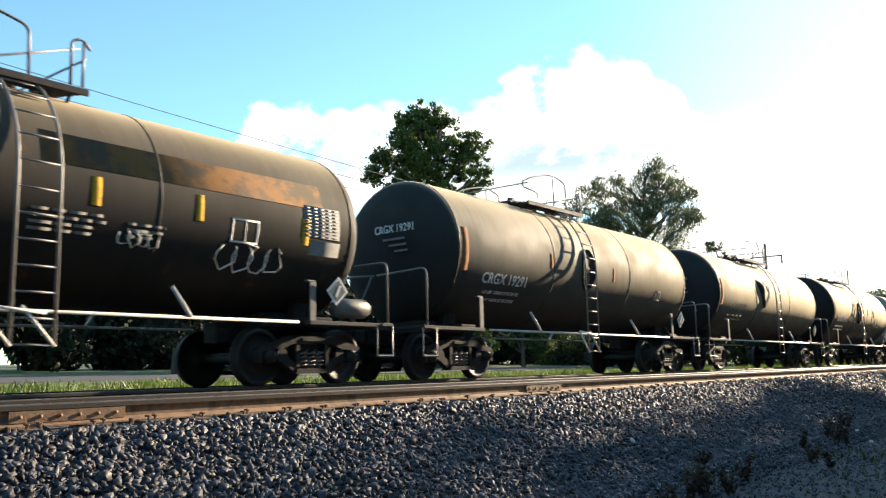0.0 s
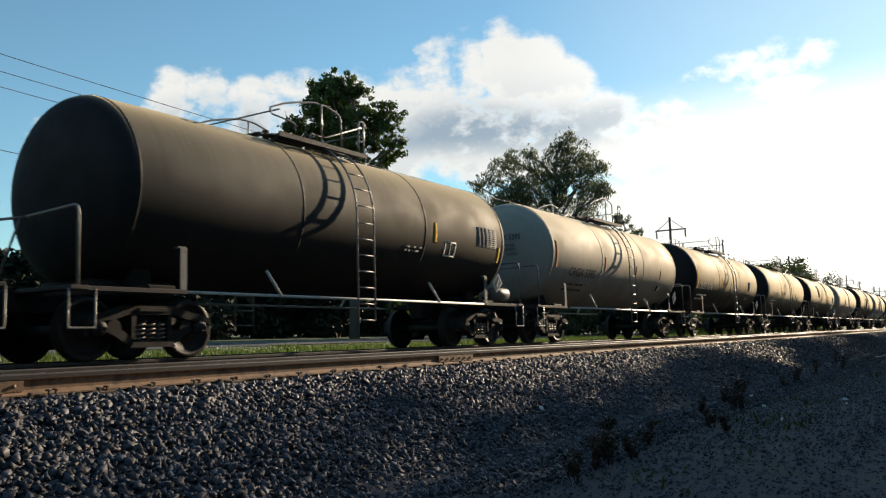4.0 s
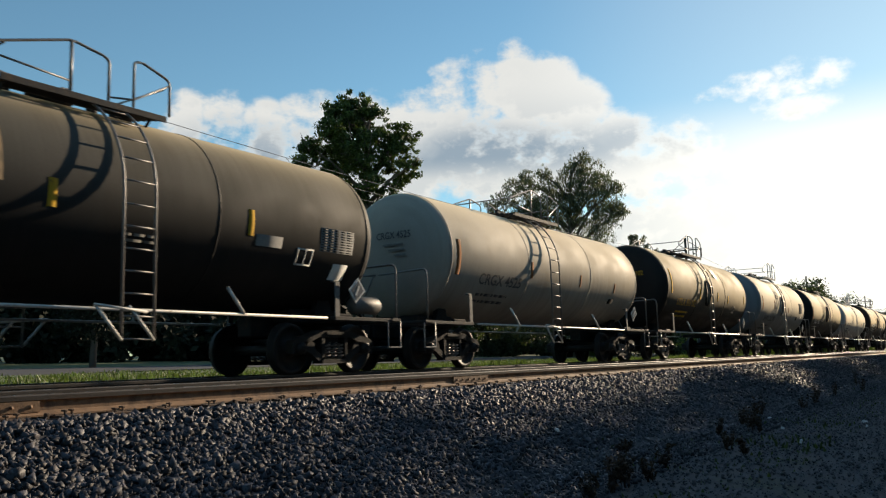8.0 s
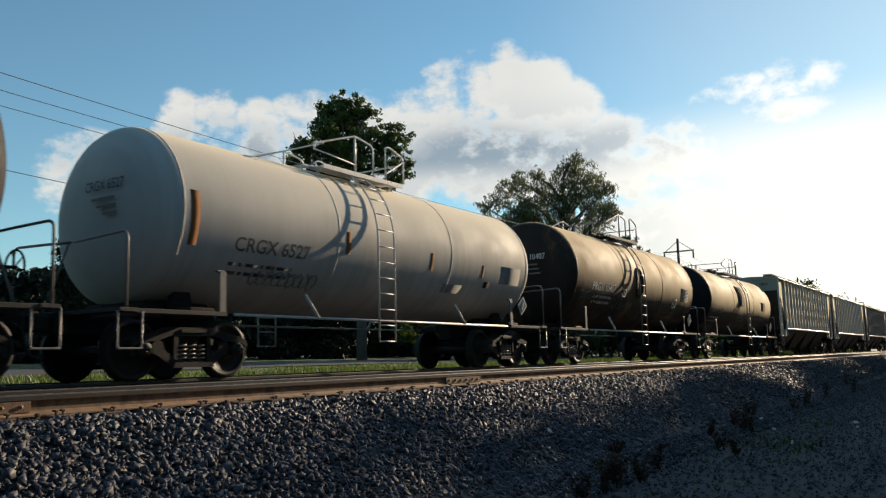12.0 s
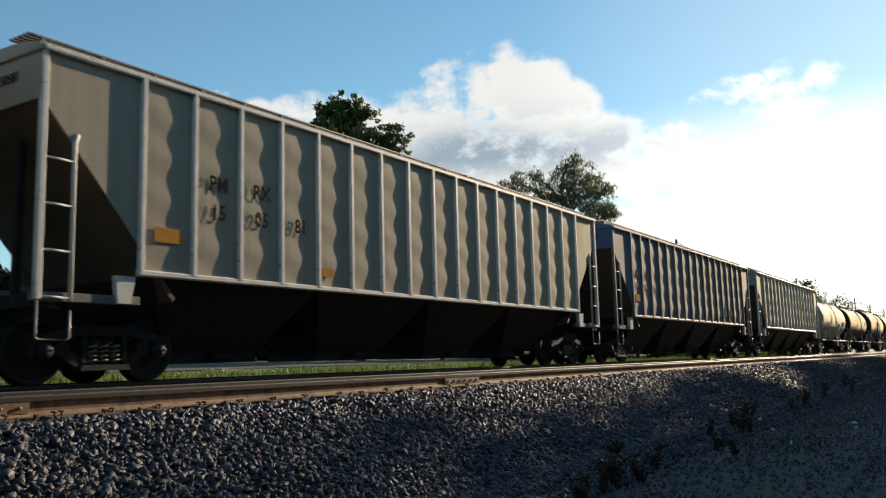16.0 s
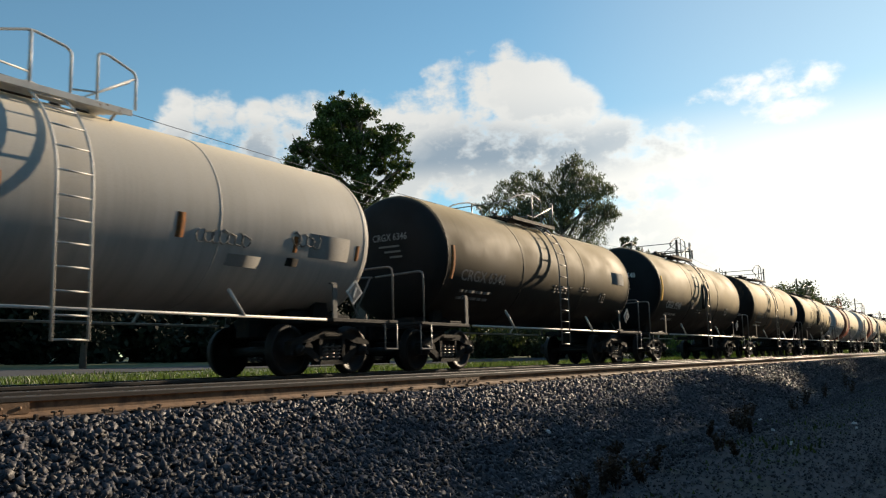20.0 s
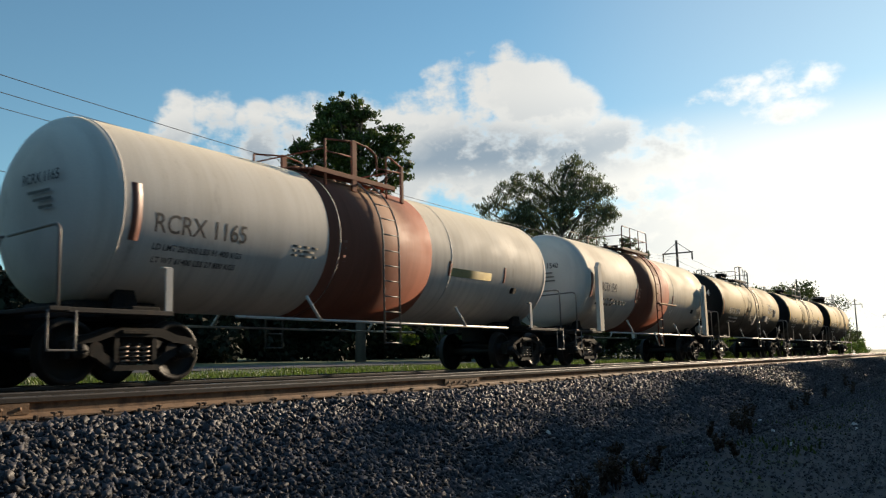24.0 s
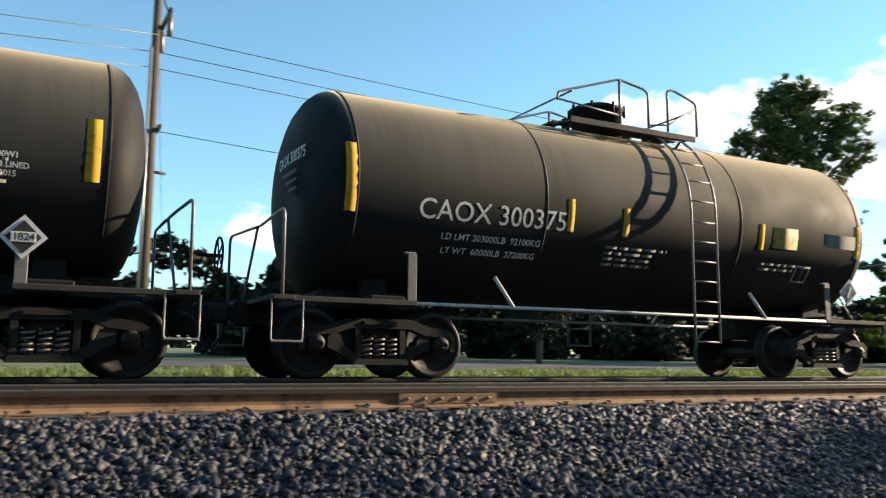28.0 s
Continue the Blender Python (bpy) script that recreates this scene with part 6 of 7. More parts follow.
def dent(car, T, spec):
    """A wide shallow dent in the jacket beside the ladder."""
    m = Mesh()
    vs, n = [], 20
    for j in range(n + 1):
        for i in range(n + 1):
            u, w = i / n * 2 - 1, j / n * 2 - 1
            d = 0.1 * max(0.0, 1 - u * u - w * w) * math.cos(u * 6.0 + w * 2.0) * (1 + 0.4 * math.sin(w * 5.0)) - 0.03 * (max(abs(u), abs(w)) ** 4)
            a = 0.12 + w * 0.42
            r = TR + 0.012 + d
            vs.append((-1.35 + u * 0.9, -r * math.cos(a), TZ + r * math.sin(a)))
    m.add(vs, [(j * (n + 1) + i, j * (n + 1) + i + 1, (j + 1) * (n + 1) + i + 1, (j + 1) * (n + 1) + i) for j in range(n) for i in range(n)], True)
    part("dented_jacket", m, spec["paint"], T, "buckled dented jacket plate")


def shields(car, T, spec):
    """Curved white half-head shields at both ends."""
    for s in (0, 180):
        m = Mesh().prism([(4.95, 1.0), (5.25, 1.0), (5.25, 2.95), (5.12, 3.1), (4.98, 3.05)], -1.62, -1.5)
        m.box((5.05, -1.52, 2.0), (0.5, 0.08, 1.9), bev=0.02)
        for q in (0, 1):
            shift = (spec["x1"] - spec["x0"] - 13.55) / 2
            shift -= 0.32
            mm = pose(shift if s == 0 else -shift, 0, 0, 0, 0, s)
            part("end_shield", shared("shield%d" % q, lambda: m if q == 0 else Mesh().prism([(4.95, 1.0), (5.25, 1.0), (5.25, 2.95), (5.12, 3.1), (4.98, 3.05)], 1.5, 1.62)), P_WHITE, car, "tall white end shield plate", m=mm)


def step_bar(car, T, spec):
    part("step_bar", Mesh().box((0.3, -TR - 0.14, 2.05), (1.9, 0.1, 0.05), bev=0.01), P_BAND, car, "narrow red-brown foot rail")


def solution(car, T, spec):
    for t, z in (("SODIUM HYDROXIDE", 2.42), ("SOLUTION", 2.22)):
        me = curve_on(flat_text(t, 0.2, narrow=0.85, thick=0.004), angle_of(z))
        part("commodity_name", me, M_WHITE, T, m=pose(2.4, 0, 0))


def large_name(car, T, spec):
    for t, z in (("SODIUM", 2.86), ("HYDROXIDE", 2.66), ("SOLUTION", 2.46)):
        part("commodity_name", curve_on(flat_text(t, 0.21, narrow=0.9, thick=0.004), angle_of(z)), M_WHITE, T, m=pose(3.68, 0, 0))


def under_words(car, T, spec):
    for t, z in (("DOT 111A100W1", 2.5), ("AMERCOAT 353 LINED", 2.38), ("APPLIED 11-2015", 2.28)):
        me = curve_on(flat_text(t, 0.1, narrow=0.85, thick=0.002), angle_of(z))
        part("lining_note", me, M_WHITE, T, m=pose(4.85, 0, 0))


# couplings between the cars, along the track at the start
JOINTS = [-2.6, 11.65, 25.84, 40.2, 54.62, 68.81, 82.65, 96.9, 111.26, 125.47, 139.68, 153.92, 168.0, 181.9, 195.96, 210.1, 224.3, 238.9, 258.4, 277.8, 297.5, 317.5, 331.66, 345.85, 360.3, 374.6, 388.1, 404.4, 419.7, 434.8, 450.0, 462.8]
TANKS = {
    0: dict(ladder=0.2, ink=M_FAINT, label="grimy black tank car with rust-orange patches and white graffiti", paint=P_OLDBLACK, splay=1, cylinder=1, strips=((-2.1, -1.97, 2.45, 2.85), (0.95, 1.08, 2.45, 2.85), (2.35, 2.47, 2.45, 2.85), (4.35, 4.5, 2.3, 2.75)), tables=((4.55, 5.35, 2.45, 3.0),), table_mat=M_GREYT, frames=((3.15, 2.2, 0.5),), bars=((0.2, 1.2, 2.3, 4), (1.5, 2.1, 2.25, 3)), panels=((0.3, 4.8, 2.95, 3.4, M_RUSTPATCH), (4.55, 5.2, 2.15, 2.4, M_GREYT)), extra=(scrawl(3, 3.0, 4.2, 1.72, 0.5), scrawl(4, -2.6, -1.1, 2.0, 0.4), scrawl(5, 1.4, 2.0, 1.95, 0.26))),
    1: dict(ladder=-0.55, girth=0.965, label="dusty grey tank car with an oval jacket opening", paint=P_GREY, mark="CRGX 19291", at=(-3.85, 2, 0.34, 1.66), splay=1, lines=("LD LMT 200000 LB 90 700 KG", "LT WT 63000 LB 28 500 KG"), strips=((-5.35, -5.15, 2.2, 3.1),), strip_mat=M_ORANGE, panels=((-2.15, -2.02, 2.5, 2.85, M_ORANGE), (0.95, 1.05, 2.4, 2.75, M_ORANGE)), frames=((3.6, 2.05, 0.34),), frame_ink=M_GREYT, extra=(hatch,)),
    2: dict(ladder=-0.06, girth=0.957, rail=5, head_ink=M_FAINT, head_scale=0.75, label="dusty grey tank car with a dented side", paint=P_GREY, mark="CRGX 6374", at=(-3.8, 2.1, 0.34, 1.57), ink=M_FAINT, strips=((-5.35, -5.15, 2.2, 3.1),), strip_mat=M_ORANGE, extra=(dent,)),
    3: dict(ladder=-1.04, girth=0.985, label="rusty brown tank car with an oval jacket opening", paint=P_BROWN, mark="CRGX 19196", at=(-4.07, 2.1, 0.36, 1.85), strips=((-5.35, -5.18, 2.2, 3.0), (1.0, 1.12, 2.55, 2.9), (2.2, 2.3, 2.5, 2.85)), strip_mat=M_ORANGE, frames=((-1.85, 2.15, 0.3), (3.4, 2.0, 0.36)), frame_ink=M_FAINT, bars=((2.6, 3.2, 2.35, 5),), extra=(hatch,)),
    4: dict(ladder=-0.1, girth=0.98, label="slate grey tank car with an oval jacket opening", paint=P_SLATE, mark="CRGX 8611", at=(-3.6, 2.1, 0.36, 1.9), ink=M_FAINT, splay=1, extra=(hatch,)),
    5: dict(ladder=-0.4, label="sooty black tank car with printed tables", paint=P_DARK, strips=((2.3, 2.42, 2.4, 2.85), (5.2, 5.32, 2.1, 2.5)), tables=((4.15, 5.1, 2.45, 2.95),), frames=((2.75, 2.1, 0.46),), bars=((1.2, 1.9, 2.2, 2),), cylinder=1),
    6: dict(ladder=0.26, label="tan tank car with dark stencilled lettering", paint=P_TAN, mark="CRGX 5395", at=(-3.4, 2, 0.4, 1.95), ink=M_BLACK, faint=M_FAINT, strips=((-5.3, -5.12, 2.2, 3.0), (-1.75, -1.62, 2.3, 2.75), (1.15, 1.25, 2.25, 2.6), (3.6, 3.7, 2.25, 2.6)), strip_mat=M_ORANGE, panels=((3.5, 3.9, 1.8, 2.0, M_STEEL),)),
    7: dict(ladder=0.2, label="black tank car with a dusty upper half", paint=P_DARK, mark="CRGX 6174", at=(-4.17, 2.1, 0.42, 2.1), strips=((-5.32, -5.15, 2.1, 3.05), (-1.55, -1.42, 2.25, 2.7), (0.15, 0.25, 2.2, 2.5), (3.0, 3.1, 2.2, 2.6)), bars=((1.4, 2.0, 2.3, 3), (3.4, 4.3, 1.9, 2)), panels=((3.4, 4.1, 2.3, 2.75, M_FAINT),)),
    8: dict(ladder=0.13, label="dusty grey tank car with worn white lettering", paint=P_GREY, mark="CRGX 6323", at=(-3.7, 2.2, 0.4, 2), ink=M_GREYT, strips=((-5.32, -5.18, 2.2, 2.9), (-1.75, -1.65, 2.3, 2.6), (2.5, 2.6, 2.2, 2.5)), strip_mat=M_ORANGE, frames=((3.2, 2.0, 0.4),), frame_ink=M_FAINT),
    9: dict(ladder=0.36, rail=2, label="black tank car with brown primer patches and graffiti", paint=P_DARK, mark="CRGX 4688", at=(-3.15, 1.95, 0.42, 2.25), ink=M_GREYT, splay=1, cylinder=1, strips=((-0.9, -0.78, 2.35, 2.75), (2.4, 2.52, 2.35, 2.8)), tables=((4.3, 5.2, 2.25, 2.7),), frames=((3.75, 1.95, 0.4),), panels=((-2.3, -1.5, 2.6, 3.5, M_PRIMER), (2.6, 3.2, 2.2, 2.4, M_GREYT), (4.6, 5.0, 1.75, 2.05, M_PLACARD)), bars=((-2.2, -1.4, 2.1, 5), (0.3, 0.9, 2.1, 2))),
    10: dict(ladder=-0.79, deck=0.3, rail=2, label="grey-tan tank car with black lettering", paint=P_TAN, mark="CRGX 4525", at=(-3.3, 2, 0.4, 2.05), ink=M_BLACK, faint=M_FAINT, splay=1, strips=((-5.25, -5.08, 2.15, 3.0), (-1.85, -1.72, 2.3, 2.75), (1.2, 1.3, 2.25, 2.6), (3.6, 3.7, 2.2, 2.5)), strip_mat=M_ORANGE, panels=((3.4, 3.8, 1.85, 2.0, M_STEEL),)),
    11: dict(ladder=-0.8, deck=-0.05, girth=1, rail=2, label="dark brown tank car with yellow lettering and strips", paint=P_UMBER, mark="UTLX 801102", at=(-3.2, 2.02, 0.38, 2.3), ink=M_YELLOW, splay=1, faint=M_STEEL, strips=((-5.1, -4.95, 2.4, 3.3), (-1.7, -1.58, 2.3, 2.75), (0.8, 0.9, 2.35, 2.7), (2.3, 2.4, 2.3, 2.65), (5.0, 5.1, 2.4, 2.75)), panels=((0.75, 1.4, 3.55, 3.72, M_OCHRE), (0.75, 1.4, 3.35, 3.5, M_OCHRE)), frames=((3.3, 1.95, 0.36),), frame_ink=M_FAINT, extra=(hatch,)),
    12: dict(ladder=-0.9, deck=0.1, girth=1, rail=2, label="slate grey tank car with slanted black lettering", paint=P_SLATE, mark="SHPX 202789", at=(-2.97, 1.8, 0.37, 2.5), ink=M_BLACK, faint=M_FAINT, splay=1, strips=((-5.1, -4.95, 2.3, 3.0), (-2.5, -2.38, 2.45, 2.85), (1.0, 1.1, 2.3, 2.6)), strip_mat=M_ORANGE, tables=((3.95, 4.95, 2.35, 2.95),), table_mat=M_FAINT, panels=((4.3, 4.75, 2.1, 2.2, M_PALE), (3.3, 3.7, 1.95, 2.15, M_STEEL)), bars=((-2.0, -1.3, 3.15, 3),), extra=(hatch,), top_mat=M_PALE),
    13: dict(ladder=-0.54, deck=0.1, girth=1, rail=4, label="black tank car with a dusty brown upper half", paint=P_DARK, mark="CRGX 19555", at=(-3.63, 1.92, 0.35, 1.8), lines=("LD LMT 200000 LB 90 700 KG", "LT WT 63000 LB 28 500 KG"), strips=((-5.32, -5.18, 2.1, 3.0), (1.0, 1.1, 2.35, 2.7)), strip_mat=M_ORANGE, frames=((-2.2, 2.05, 0.3), (3.2, 1.95, 0.36)), frame_ink=M_GREYT, bars=((-1.4, -0.9, 2.0, 2),), extra=(hatch,)),
    14: dict(ladder=-0.73, deck=0.15, girth=0.93, rail=2, label="light grey tank car with smudged patches", paint=P_LIGHT, mark="CRGX 6527", at=(-3.6, 2.1, 0.36, 1.78), ink=M_BLACK, faint=M_FAINT, strips=((-5.32, -5.15, 2.1, 3.0), (-1.75, -1.62, 2.3, 2.75), (1.1, 1.22, 2.2, 2.6), (3.2, 3.3, 2.2, 2.5)), strip_mat=M_ORANGE, panels=((4.1, 5.1, 2.1, 2.55, M_SMUDGE), (3.4, 3.7, 1.95, 2.1, M_STEEL), (1.8, 2.5, 1.75, 1.95, M_SMUDGE)), ladder_mat=M_PALE, top_mat=M_PALE, extra=(scrawl(8, -3.9, -2.3, 1.55, 0.3, M_SMUDGE, 0.02),)),
    15: dict(ladder=-0.67, deck=0.2, girth=1, rail=2, label="rust-brown tank car with white lettering and graffiti", paint=P_RUST, mark="PRGX 10407", at=(-3.5, 2.2, 0.36, 1.85), lines=("LD LMT 200000LBS 90000KG", "LT WT 63000LBS 28500KG"), frames=((-1.95, 2.1, 0.32), (3.3, 1.95, 0.4)), tables=((4.1, 5.0, 2.2, 2.7),), extra=(hatch, scrawl(9, -5.2, -4.3, 1.9, 0.3, M_FAINT, 0.006), scrawl(10, -2.6, -1.6, 1.7, 0.45, M_FAINT, 0.006), scrawl(12, 2.6, 3.8, 1.7, 0.4, M_FAINT, 0.006)), strips=()),
    16: dict(ladder=0, girth=0.945, label="dark olive tank car with two brown primer patches", paint=P_DARK, mark="CRGX 5961", at=(-4.53, 2.05, 0.37, 1.9), ink=M_GREYT, panels=((-1.2, 0.2, 2.5, 3.5, M_PRIMER), (3.2, 4.1, 2.4, 2.85, M_PRIMER)), extra=(scrawl(13, -0.9, 0.3, 1.7, 0.4, M_FAINT),)),
    21: dict(ladder=-0.7, deck=0, rail=2, label="light grey tank car with smudges and graffiti", paint=P_LIGHT, mark="CRGX 6418", at=(-3.6, 2.18, 0.39, 1.9), ink=M_BLACK, faint=M_FAINT, strips=((-5.32, -5.15, 2.1, 3.0), (-1.75, -1.6, 2.3, 2.75), (1.1, 1.25, 2.2, 2.6), (3.5, 3.6, 2.2, 2.5), (5.2, 5.3, 2.2, 2.5)), strip_mat=M_ORANGE, panels=((3.9, 5.0, 2.15, 2.6, M_SMUDGE), (3.4, 3.7, 1.95, 2.1, M_STEEL), (2.2, 2.8, 1.85, 2.05, M_SMUDGE)), ladder_mat=M_PALE, top_mat=M_PALE, extra=(scrawl(14, 1.5, 2.6, 2.15, 0.28, M_SMUDGE), scrawl(15, 3.6, 4.3, 2.3, 0.3, M_SMUDGE))),
    22: dict(ladder=0.11, label="dark brown tank car with worn white lettering", paint=P_UMBER, mark="CRGX 6346", at=(-3.9, 2.1, 0.4, 2.1), ink=M_GREYT, strips=((-5.3, -5.15, 2.1, 2.9),), strip_mat=M_ORANGE, panels=((4.0, 5.0, 2.6, 3.0, M_GREYT),), bars=((-0.1, 1.2, 2.25, 3), (1.7, 2.4, 2.3, 2)), frames=((3.3, 1.95, 0.36),), frame_ink=M_FAINT),
    23: dict(ladder=-0.28, deck=-0.9, girth=1, label="black tank car with clean white lettering", paint=P_DARK, mark="CRGX 19548", at=(-3.95, 1.97, 0.4, 1.7), lines=("LD LMT 219200 LB 99 430 KG", "LT WT 66800 LB 30 300 KG"), strips=((-5.35, -5.15, 2.2, 3.1),), frames=((-1.8, 2.05, 0.32), (3.3, 1.95, 0.36)), frame_ink=M_GREYT, bars=((-0.9, -0.2, 2.0, 2),), extra=(hatch,)),
    24: dict(ladder=-1.2, girth=1, label="rusty brown tank car with streaked sides", paint=P_RUST, mark="CRGX 10714", at=(-3.7, 2.05, 0.38, 1.9), ink=M_GREYT, panels=((3.4, 4.4, 2.4, 2.9, M_FAINT),)),
    25: dict(ladder=-0.5, girth=0.96, label="black tank car with white placards and an oval opening", paint=P_UMBER, splay=1, cylinder=1, tables=((4.4, 5.3, 2.35, 2.9),), panels=((3.4, 4.1, 2.2, 2.45, M_OCHRE), (3.6, 4.0, 1.9, 2.15, M_FAINT)), bars=((-3.2, -2.4, 2.9, 6), (-3.6, -2.2, 2.1, 4), (2.3, 3.0, 2.3, 5)), extra=(hatch, scrawl(16, 1.6, 2.2, 2.0, 0.4, M_FAINT)), placards=(4.85,)),
    26: dict(ladder=-0.57, deck=-0.3, girth=0.917, label="white tank car with a faded red-brown middle band", paint=P_WHITE, band=P_BAND, mark="RCRX 1165", at=(-5.2, 2.28, 0.44, 1.8), ink=M_BLACK, faint=M_FAINT, thick=0.003, lines=("LD LMT 201600 LBS 91 400 KGS", "LT WT 61400 LBS 27 800 KGS"), strips=((-5.32, -5.15, 2.1, 3.0), (-1.9, -1.75, 2.2, 2.7), (1.85, 1.97, 2.2, 2.55), (3.2, 3.3, 2.2, 2.6)), strip_mat=M_REDSTRIP, panels=((1.95, 2.6, 2.2, 2.4, M_OCHRE), (3.7, 4.0, 1.95, 2.1, M_STEEL)), rail=3, top_mat=P_BAND, ladder_mat=M_GALV, trim=M_PALE, cylinder=0, placards=(), bars=((-3.2, -2.5, 2.35, 3),)),
    27: dict(ladder=-0.3, label="white tank car with a red-brown band and end shields", paint=P_WHITE, band=P_BAND, mark="RCRX 1540", at=(-4.5, 2.36, 0.42, 1.2), ink=M_BLACK, faint=M_FAINT, thick=0.005, strips=((-5.3, -5.14, 2.1, 2.9), (-2.15, -2.02, 2.1, 2.6), (-1.85, -1.72, 2.3, 2.6), (1.8, 1.92, 2.2, 2.55)), strip_mat=M_REDSTRIP, panels=((-1.75, -0.75, 2.15, 2.4, M_OCHREBAND), (3.7, 4.0, 1.95, 2.1, M_STEEL)), rail=1, top_mat=M_TOPBROWN, ladder_mat=P_BAND, trim=M_PALE, cylinder=1, cyl_mat=M_PALE, placards=(), splay=1, bars=((-4.3, -2.8, 2.05, 2),), extra=(shields, step_bar)),
    28: dict(ladder=-0.05, deck=-0.5, girth=0.915, label="black tank car with a square railing and white lettering", paint=P_DARK, mark="AXLX 3034", at=(-3.9, 2.22, 0.4, 2), lines=("LD LMT 198200 LB 89900 KG", "LT WT 64800 LB 29400 KG"), rail=3, dome=2, strips=((-5.32, -5.2, 2.1, 2.9), (-1.55, -1.45, 2.2, 2.6)), strip_mat=M_ORANGE, panels=((0.12, 0.5, 1.75, 2.35, M_PALE), (2.0, 2.6, 2.0, 2.3, M_GREYT)), tables=((4.35, 5.15, 2.3, 2.75),), bars=((-0.9, 0.0, 2.2, 4),), frames=((3.3, 1.9, 0.4),), extra=(large_name,), head_scale=1.7, placards=(4.75,), un="1824"),
    29: dict(ladder=-0.6, deck=-0.5, girth=0.915, label="black tank car with white lettering and yellow strips", paint=P_BLACK, mark="AXLX 3102", at=(-4.35, 2.22, 0.36, 1.4), lines=("LD LMT 198500 LB 90000 KG", "LT WT 64500 LB 29200 KG"), rail=3, dome=2, strips=((-5.4, -5.2, 2.3, 3.2), (-1.95, -1.82, 2.3, 2.75), (3.3, 3.42, 2.35, 2.8), (5.2, 5.36, 2.3, 3.1)), panels=((-1.2, -0.75, 1.85, 2.1, M_GREYT), (1.6, 2.0, 1.8, 2.3, M_GREYT), (-1.4, -0.5, 2.25, 2.4, M_OCHREBAND)), tables=((3.5, 4.4, 2.15, 2.55),), bars=((4.75, 5.1, 2.45, 4),), frames=((2.9, 2.0, 0.42),), extra=(solution, under_words), placards=(4.45,), un="1824"),
    30: dict(ladder=0.93, deck=-0.8, girth=0.955, label="black tank car with a tall manway dome and yellow strips", paint=P_BLACK, mark="CAOX 300375", at=(-2.8, 2.2, 0.42, 2.4), thick=0.002, lines=("LD LMT 203000LB  92100KG", "LT WT  60000LB  27200KG"), rail=2, dome=1, strips=((-5.62, -5.46, 2.2, 3.15), (-1.58, -1.46, 2.2, 2.7), (-0.54, -0.42, 2.2, 2.65), (2.92, 3.04, 2.2, 2.65), (5.35, 5.48, 2.2, 2.8)), panels=((3.25, 3.85, 2.25, 2.62, M_OCHREBAND), (4.55, 5.35, 2.35, 2.6, M_FAINT)), bars=((-0.8, 0.5, 2.0, 4), (2.5, 3.6, 1.95, 2)), frames=((3.4, 1.7, 0.36),), frame_ink=M_GREYT, faint=M_FAINT, trim=M_GALV),
}
HOPPERS = {
    17: dict(label="grey corrugated-sided covered hopper with grimy ends", paint=P_HOPPALE, rib=M_PALE, number="150577", patches=((-7.03, 2.25, 0.5, 0.26, M_HOPORANGE), (5.16, 2.2, 0.4, 0.24, M_HOPORANGE)), letters=()),
    18: dict(label="pale grey covered hopper with ribbed sides and rust stains", paint=P_HOPPALE, rib=M_PALE, number="150581", patches=((-7.03, 2.1, 0.5, 0.22, M_HOPORANGE), (-3.5, 1.82, 0.3, 0.16, M_HOPORANGE)), letters=((-6.09, 2.9, "PM"), (-5.16, 2.9, "RX"), (-6.09, 2.45, "15"), (-5.16, 2.45, "05"), (-4.22, 2.45, "81"))),
    19: dict(label="blue covered hopper with grey ribs and weathered panels", paint=P_HOPBLUE, rib=M_GALV, number="150468", patches=((-7.03, 2.15, 0.5, 0.24, M_HOPORANGE), (-4.4, 1.9, 0.3, 0.16, M_OCHREBAND), (4.22, 2.05, 0.42, 0.42, M_HOPINK), (5.16, 2.02, 0.4, 0.36, M_HOPINK), (7.03, 2.15, 0.4, 0.22, M_HOPORANGE)), letters=((-7.03, 2.85, "PM"), (-6.09, 2.85, "RX"), (-7.03, 2.45, "15"), (-6.09, 2.45, "04"), (-5.16, 2.45, "68"))),
    20: dict(label="grey covered hopper with dark grimy end sheets", paint=P_HOPPALE, rib=M_PALE, number="17756", patches=((-7.03, 2.2, 0.45, 0.24, M_HOPORANGE),), letters=((-6.09, 2.75, "RM"), (-5.16, 2.75, "RX"), (-6.09, 2.35, "17"), (-5.16, 2.35, "756"))),
}
TRAIN = []
for k in range(31):
    spec = dict(TANKS.get(k) or HOPPERS.get(k))
    spec["x0"], spec["x1"] = JOINTS[k], JOINTS[k + 1]
    c = tank_car(spec) if k in TANKS else covered_hopper(spec)
    TRAIN.append((c, (JOINTS[k] + JOINTS[k + 1]) / 2))


# ---- ties, plates and spikes, the nearest one by one ----
TIE = 0.484


def tie_mesh():
    return Mesh().box((0, 0.72, -0.285), (0.22, 2.6, 0.19), bev=0.012)


def plate_mesh():
    m = Mesh().box((0, 0, -0.180), (0.19, 0.36, 0.022), bev=0.004)
    for s in (-1, 1):
        m.box((0, s * 0.085, -0.166), (0.19, 0.02, 0.012), bev=0.002)
    return m


def spike_mesh():
    return Mesh().box((0, 0, -0.172), (0.018, 0.018, 0.06), bev=0.003).box((0, 0.012, -0.138), (0.03, 0.05, 0.016), bev=0.005)


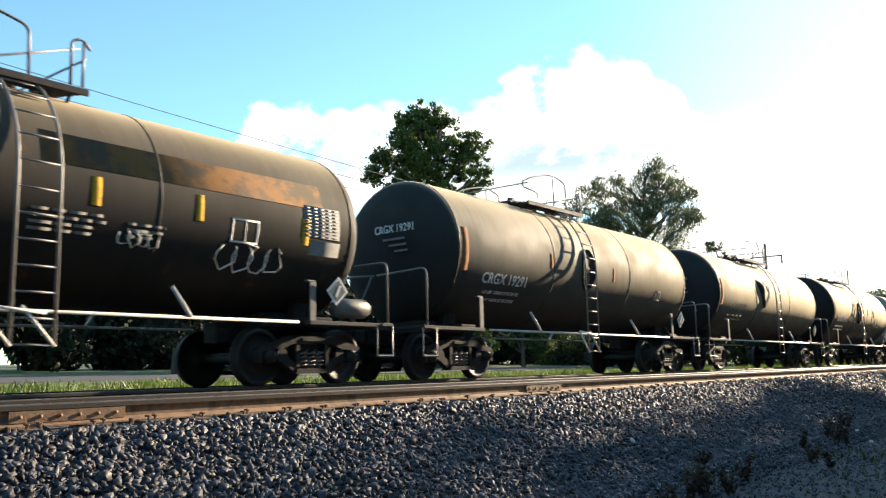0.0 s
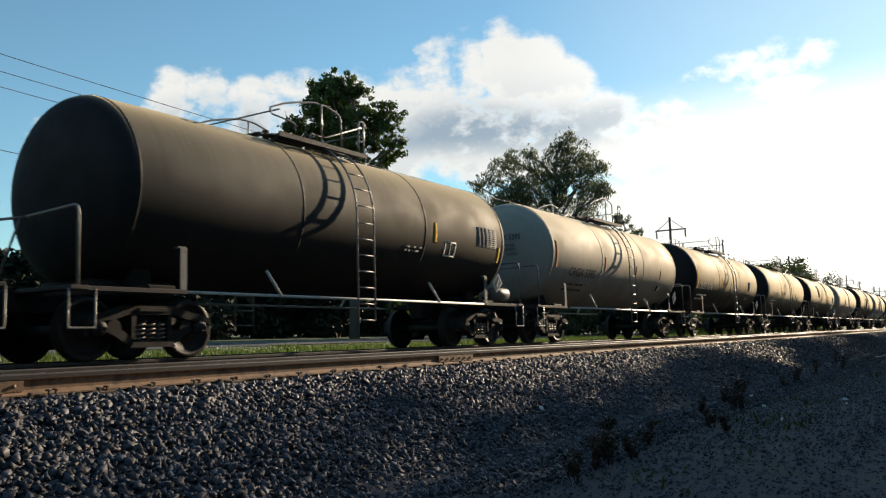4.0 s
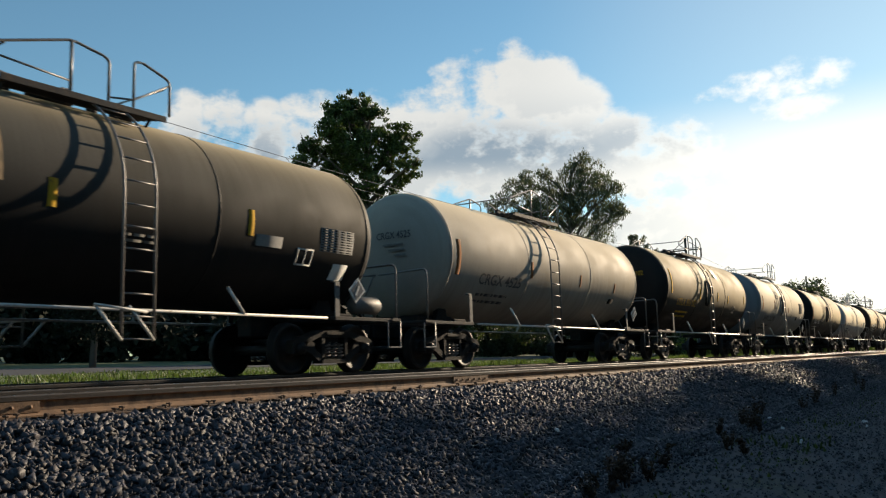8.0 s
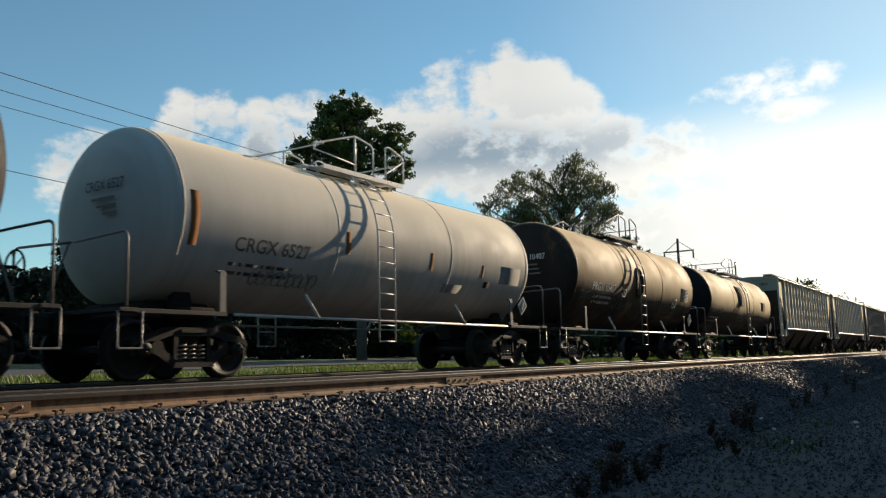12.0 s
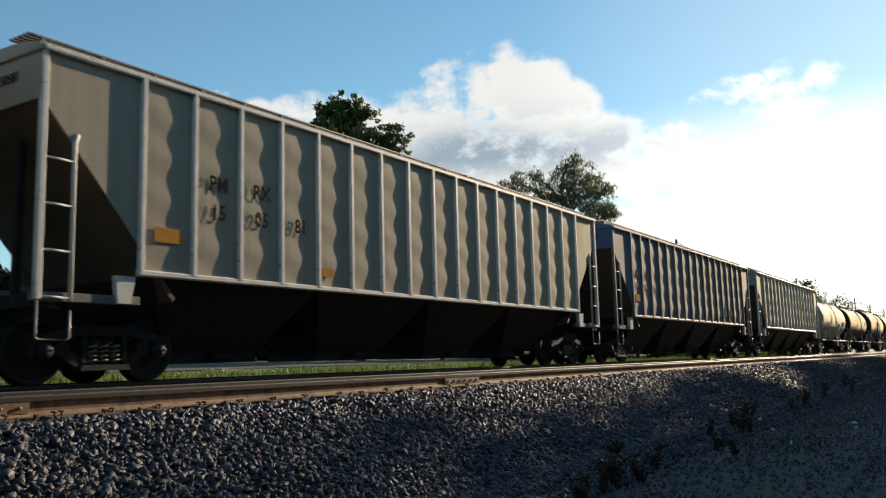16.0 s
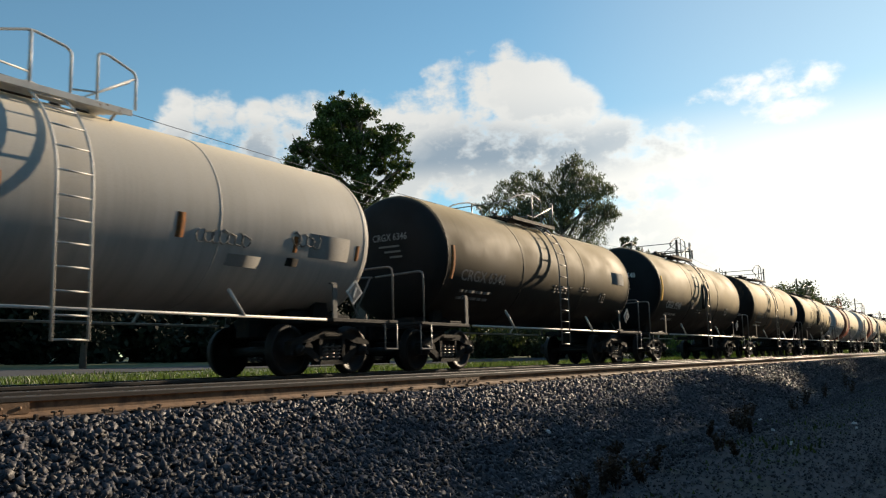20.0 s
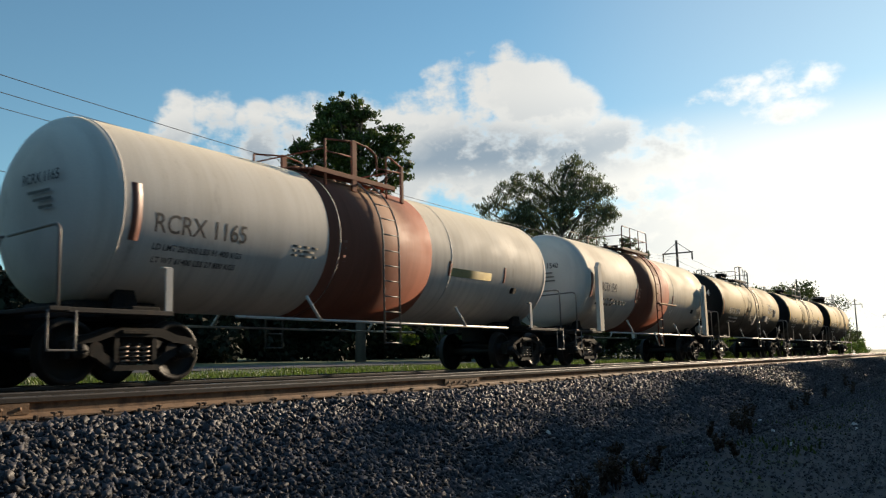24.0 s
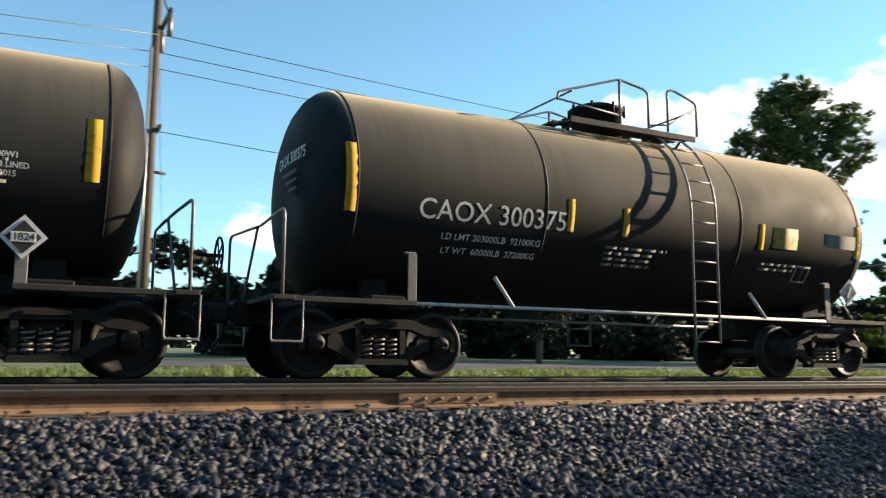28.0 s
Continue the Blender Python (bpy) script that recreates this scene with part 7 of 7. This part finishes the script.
def anchor_mesh():
    return Mesh().box((0, -0.085, -0.17), (0.03, 0.04, 0.05), bev=0.006).box((0, 0, -0.182), (0.03, 0.2, 0.018), bev=0.004)


rt = random.Random(11)
for n in range(-8, 130):
    x = 0.12 + n * TIE + rt.uniform(-0.03, 0.03)
    t = part("tie", shared("tie", tie_mesh), M_TIE, near_track, m=pose(x, rt.uniform(-0.05, 0.05), rt.uniform(-0.008, 0.004), 0, 0, rt.uniform(-1.2, 1.2)))
    if n < 70:
        part("tie_plate", shared("tie_plate", plate_mesh), M_PLATE, t, m=pose(0, 0, 0))
        for dx, dy, a in ((0.055, -0.088, 0), (-0.055, 0.088, 180), (-0.06, -0.16, 0)):
            part("spike", shared("spike", spike_mesh), M_PLATE, t, m=pose(dx + rt.uniform(-0.015, 0.015), dy, rt.uniform(-0.008, 0.006), 0, 0, a + rt.uniform(-8, 8)))
        if n % 2 == 0:
            part("rail_anchor", shared("anchor", anchor_mesh), M_PLATE, t, m=pose(-0.16, 0, 0))
for x in (3.81 - 0.46, 9.77 + 0.46):
    part("joint_bar", shared("joint_bar", joint_bar_mesh), M_RAIL, near_track, m=pose(x, 0, 0))
far_ties = Mesh()
for n in range(-60, 700):
    far_ties.box((n * 0.52, TRACK_GAP + 0.75, -0.29), (0.22, 2.6, 0.18), bev=0.01)
tagged(part("far_ties", far_ties, M_TIE, far_track), kind="stuff")


# ---- motion ----
def motions():
    """The train rolls past, very slightly gaining speed; its wheels turn with it."""
    def gone(t):
        return SPEED * t + GAIN * t * t / 2

    for car, x in TRAIN:
        walk(car, [(2.0 * i, pose(x - gone(2.0 * i), YC, 0)) for i in range(15)])
    steps = 28 * FPS
    for k in (-1, 1):
        sets = [w for s, w in WHEELSETS if s == k]
        walk(sets[0], [(i * 28.0 / steps, pose(k * 0.9, 0, 0.457, 0, -math.degrees(gone(i * 28.0 / steps) / 0.457) % 360, 0)) for i in range(steps + 1)])
        rolling = sets[0].animation_data
        for w in sets[1:]:
            w.rotation_mode = "QUATERNION"
            w.animation_data_create()
            w.animation_data.action = rolling.action
            w.animation_data.action_slot = rolling.action_slot


motions()
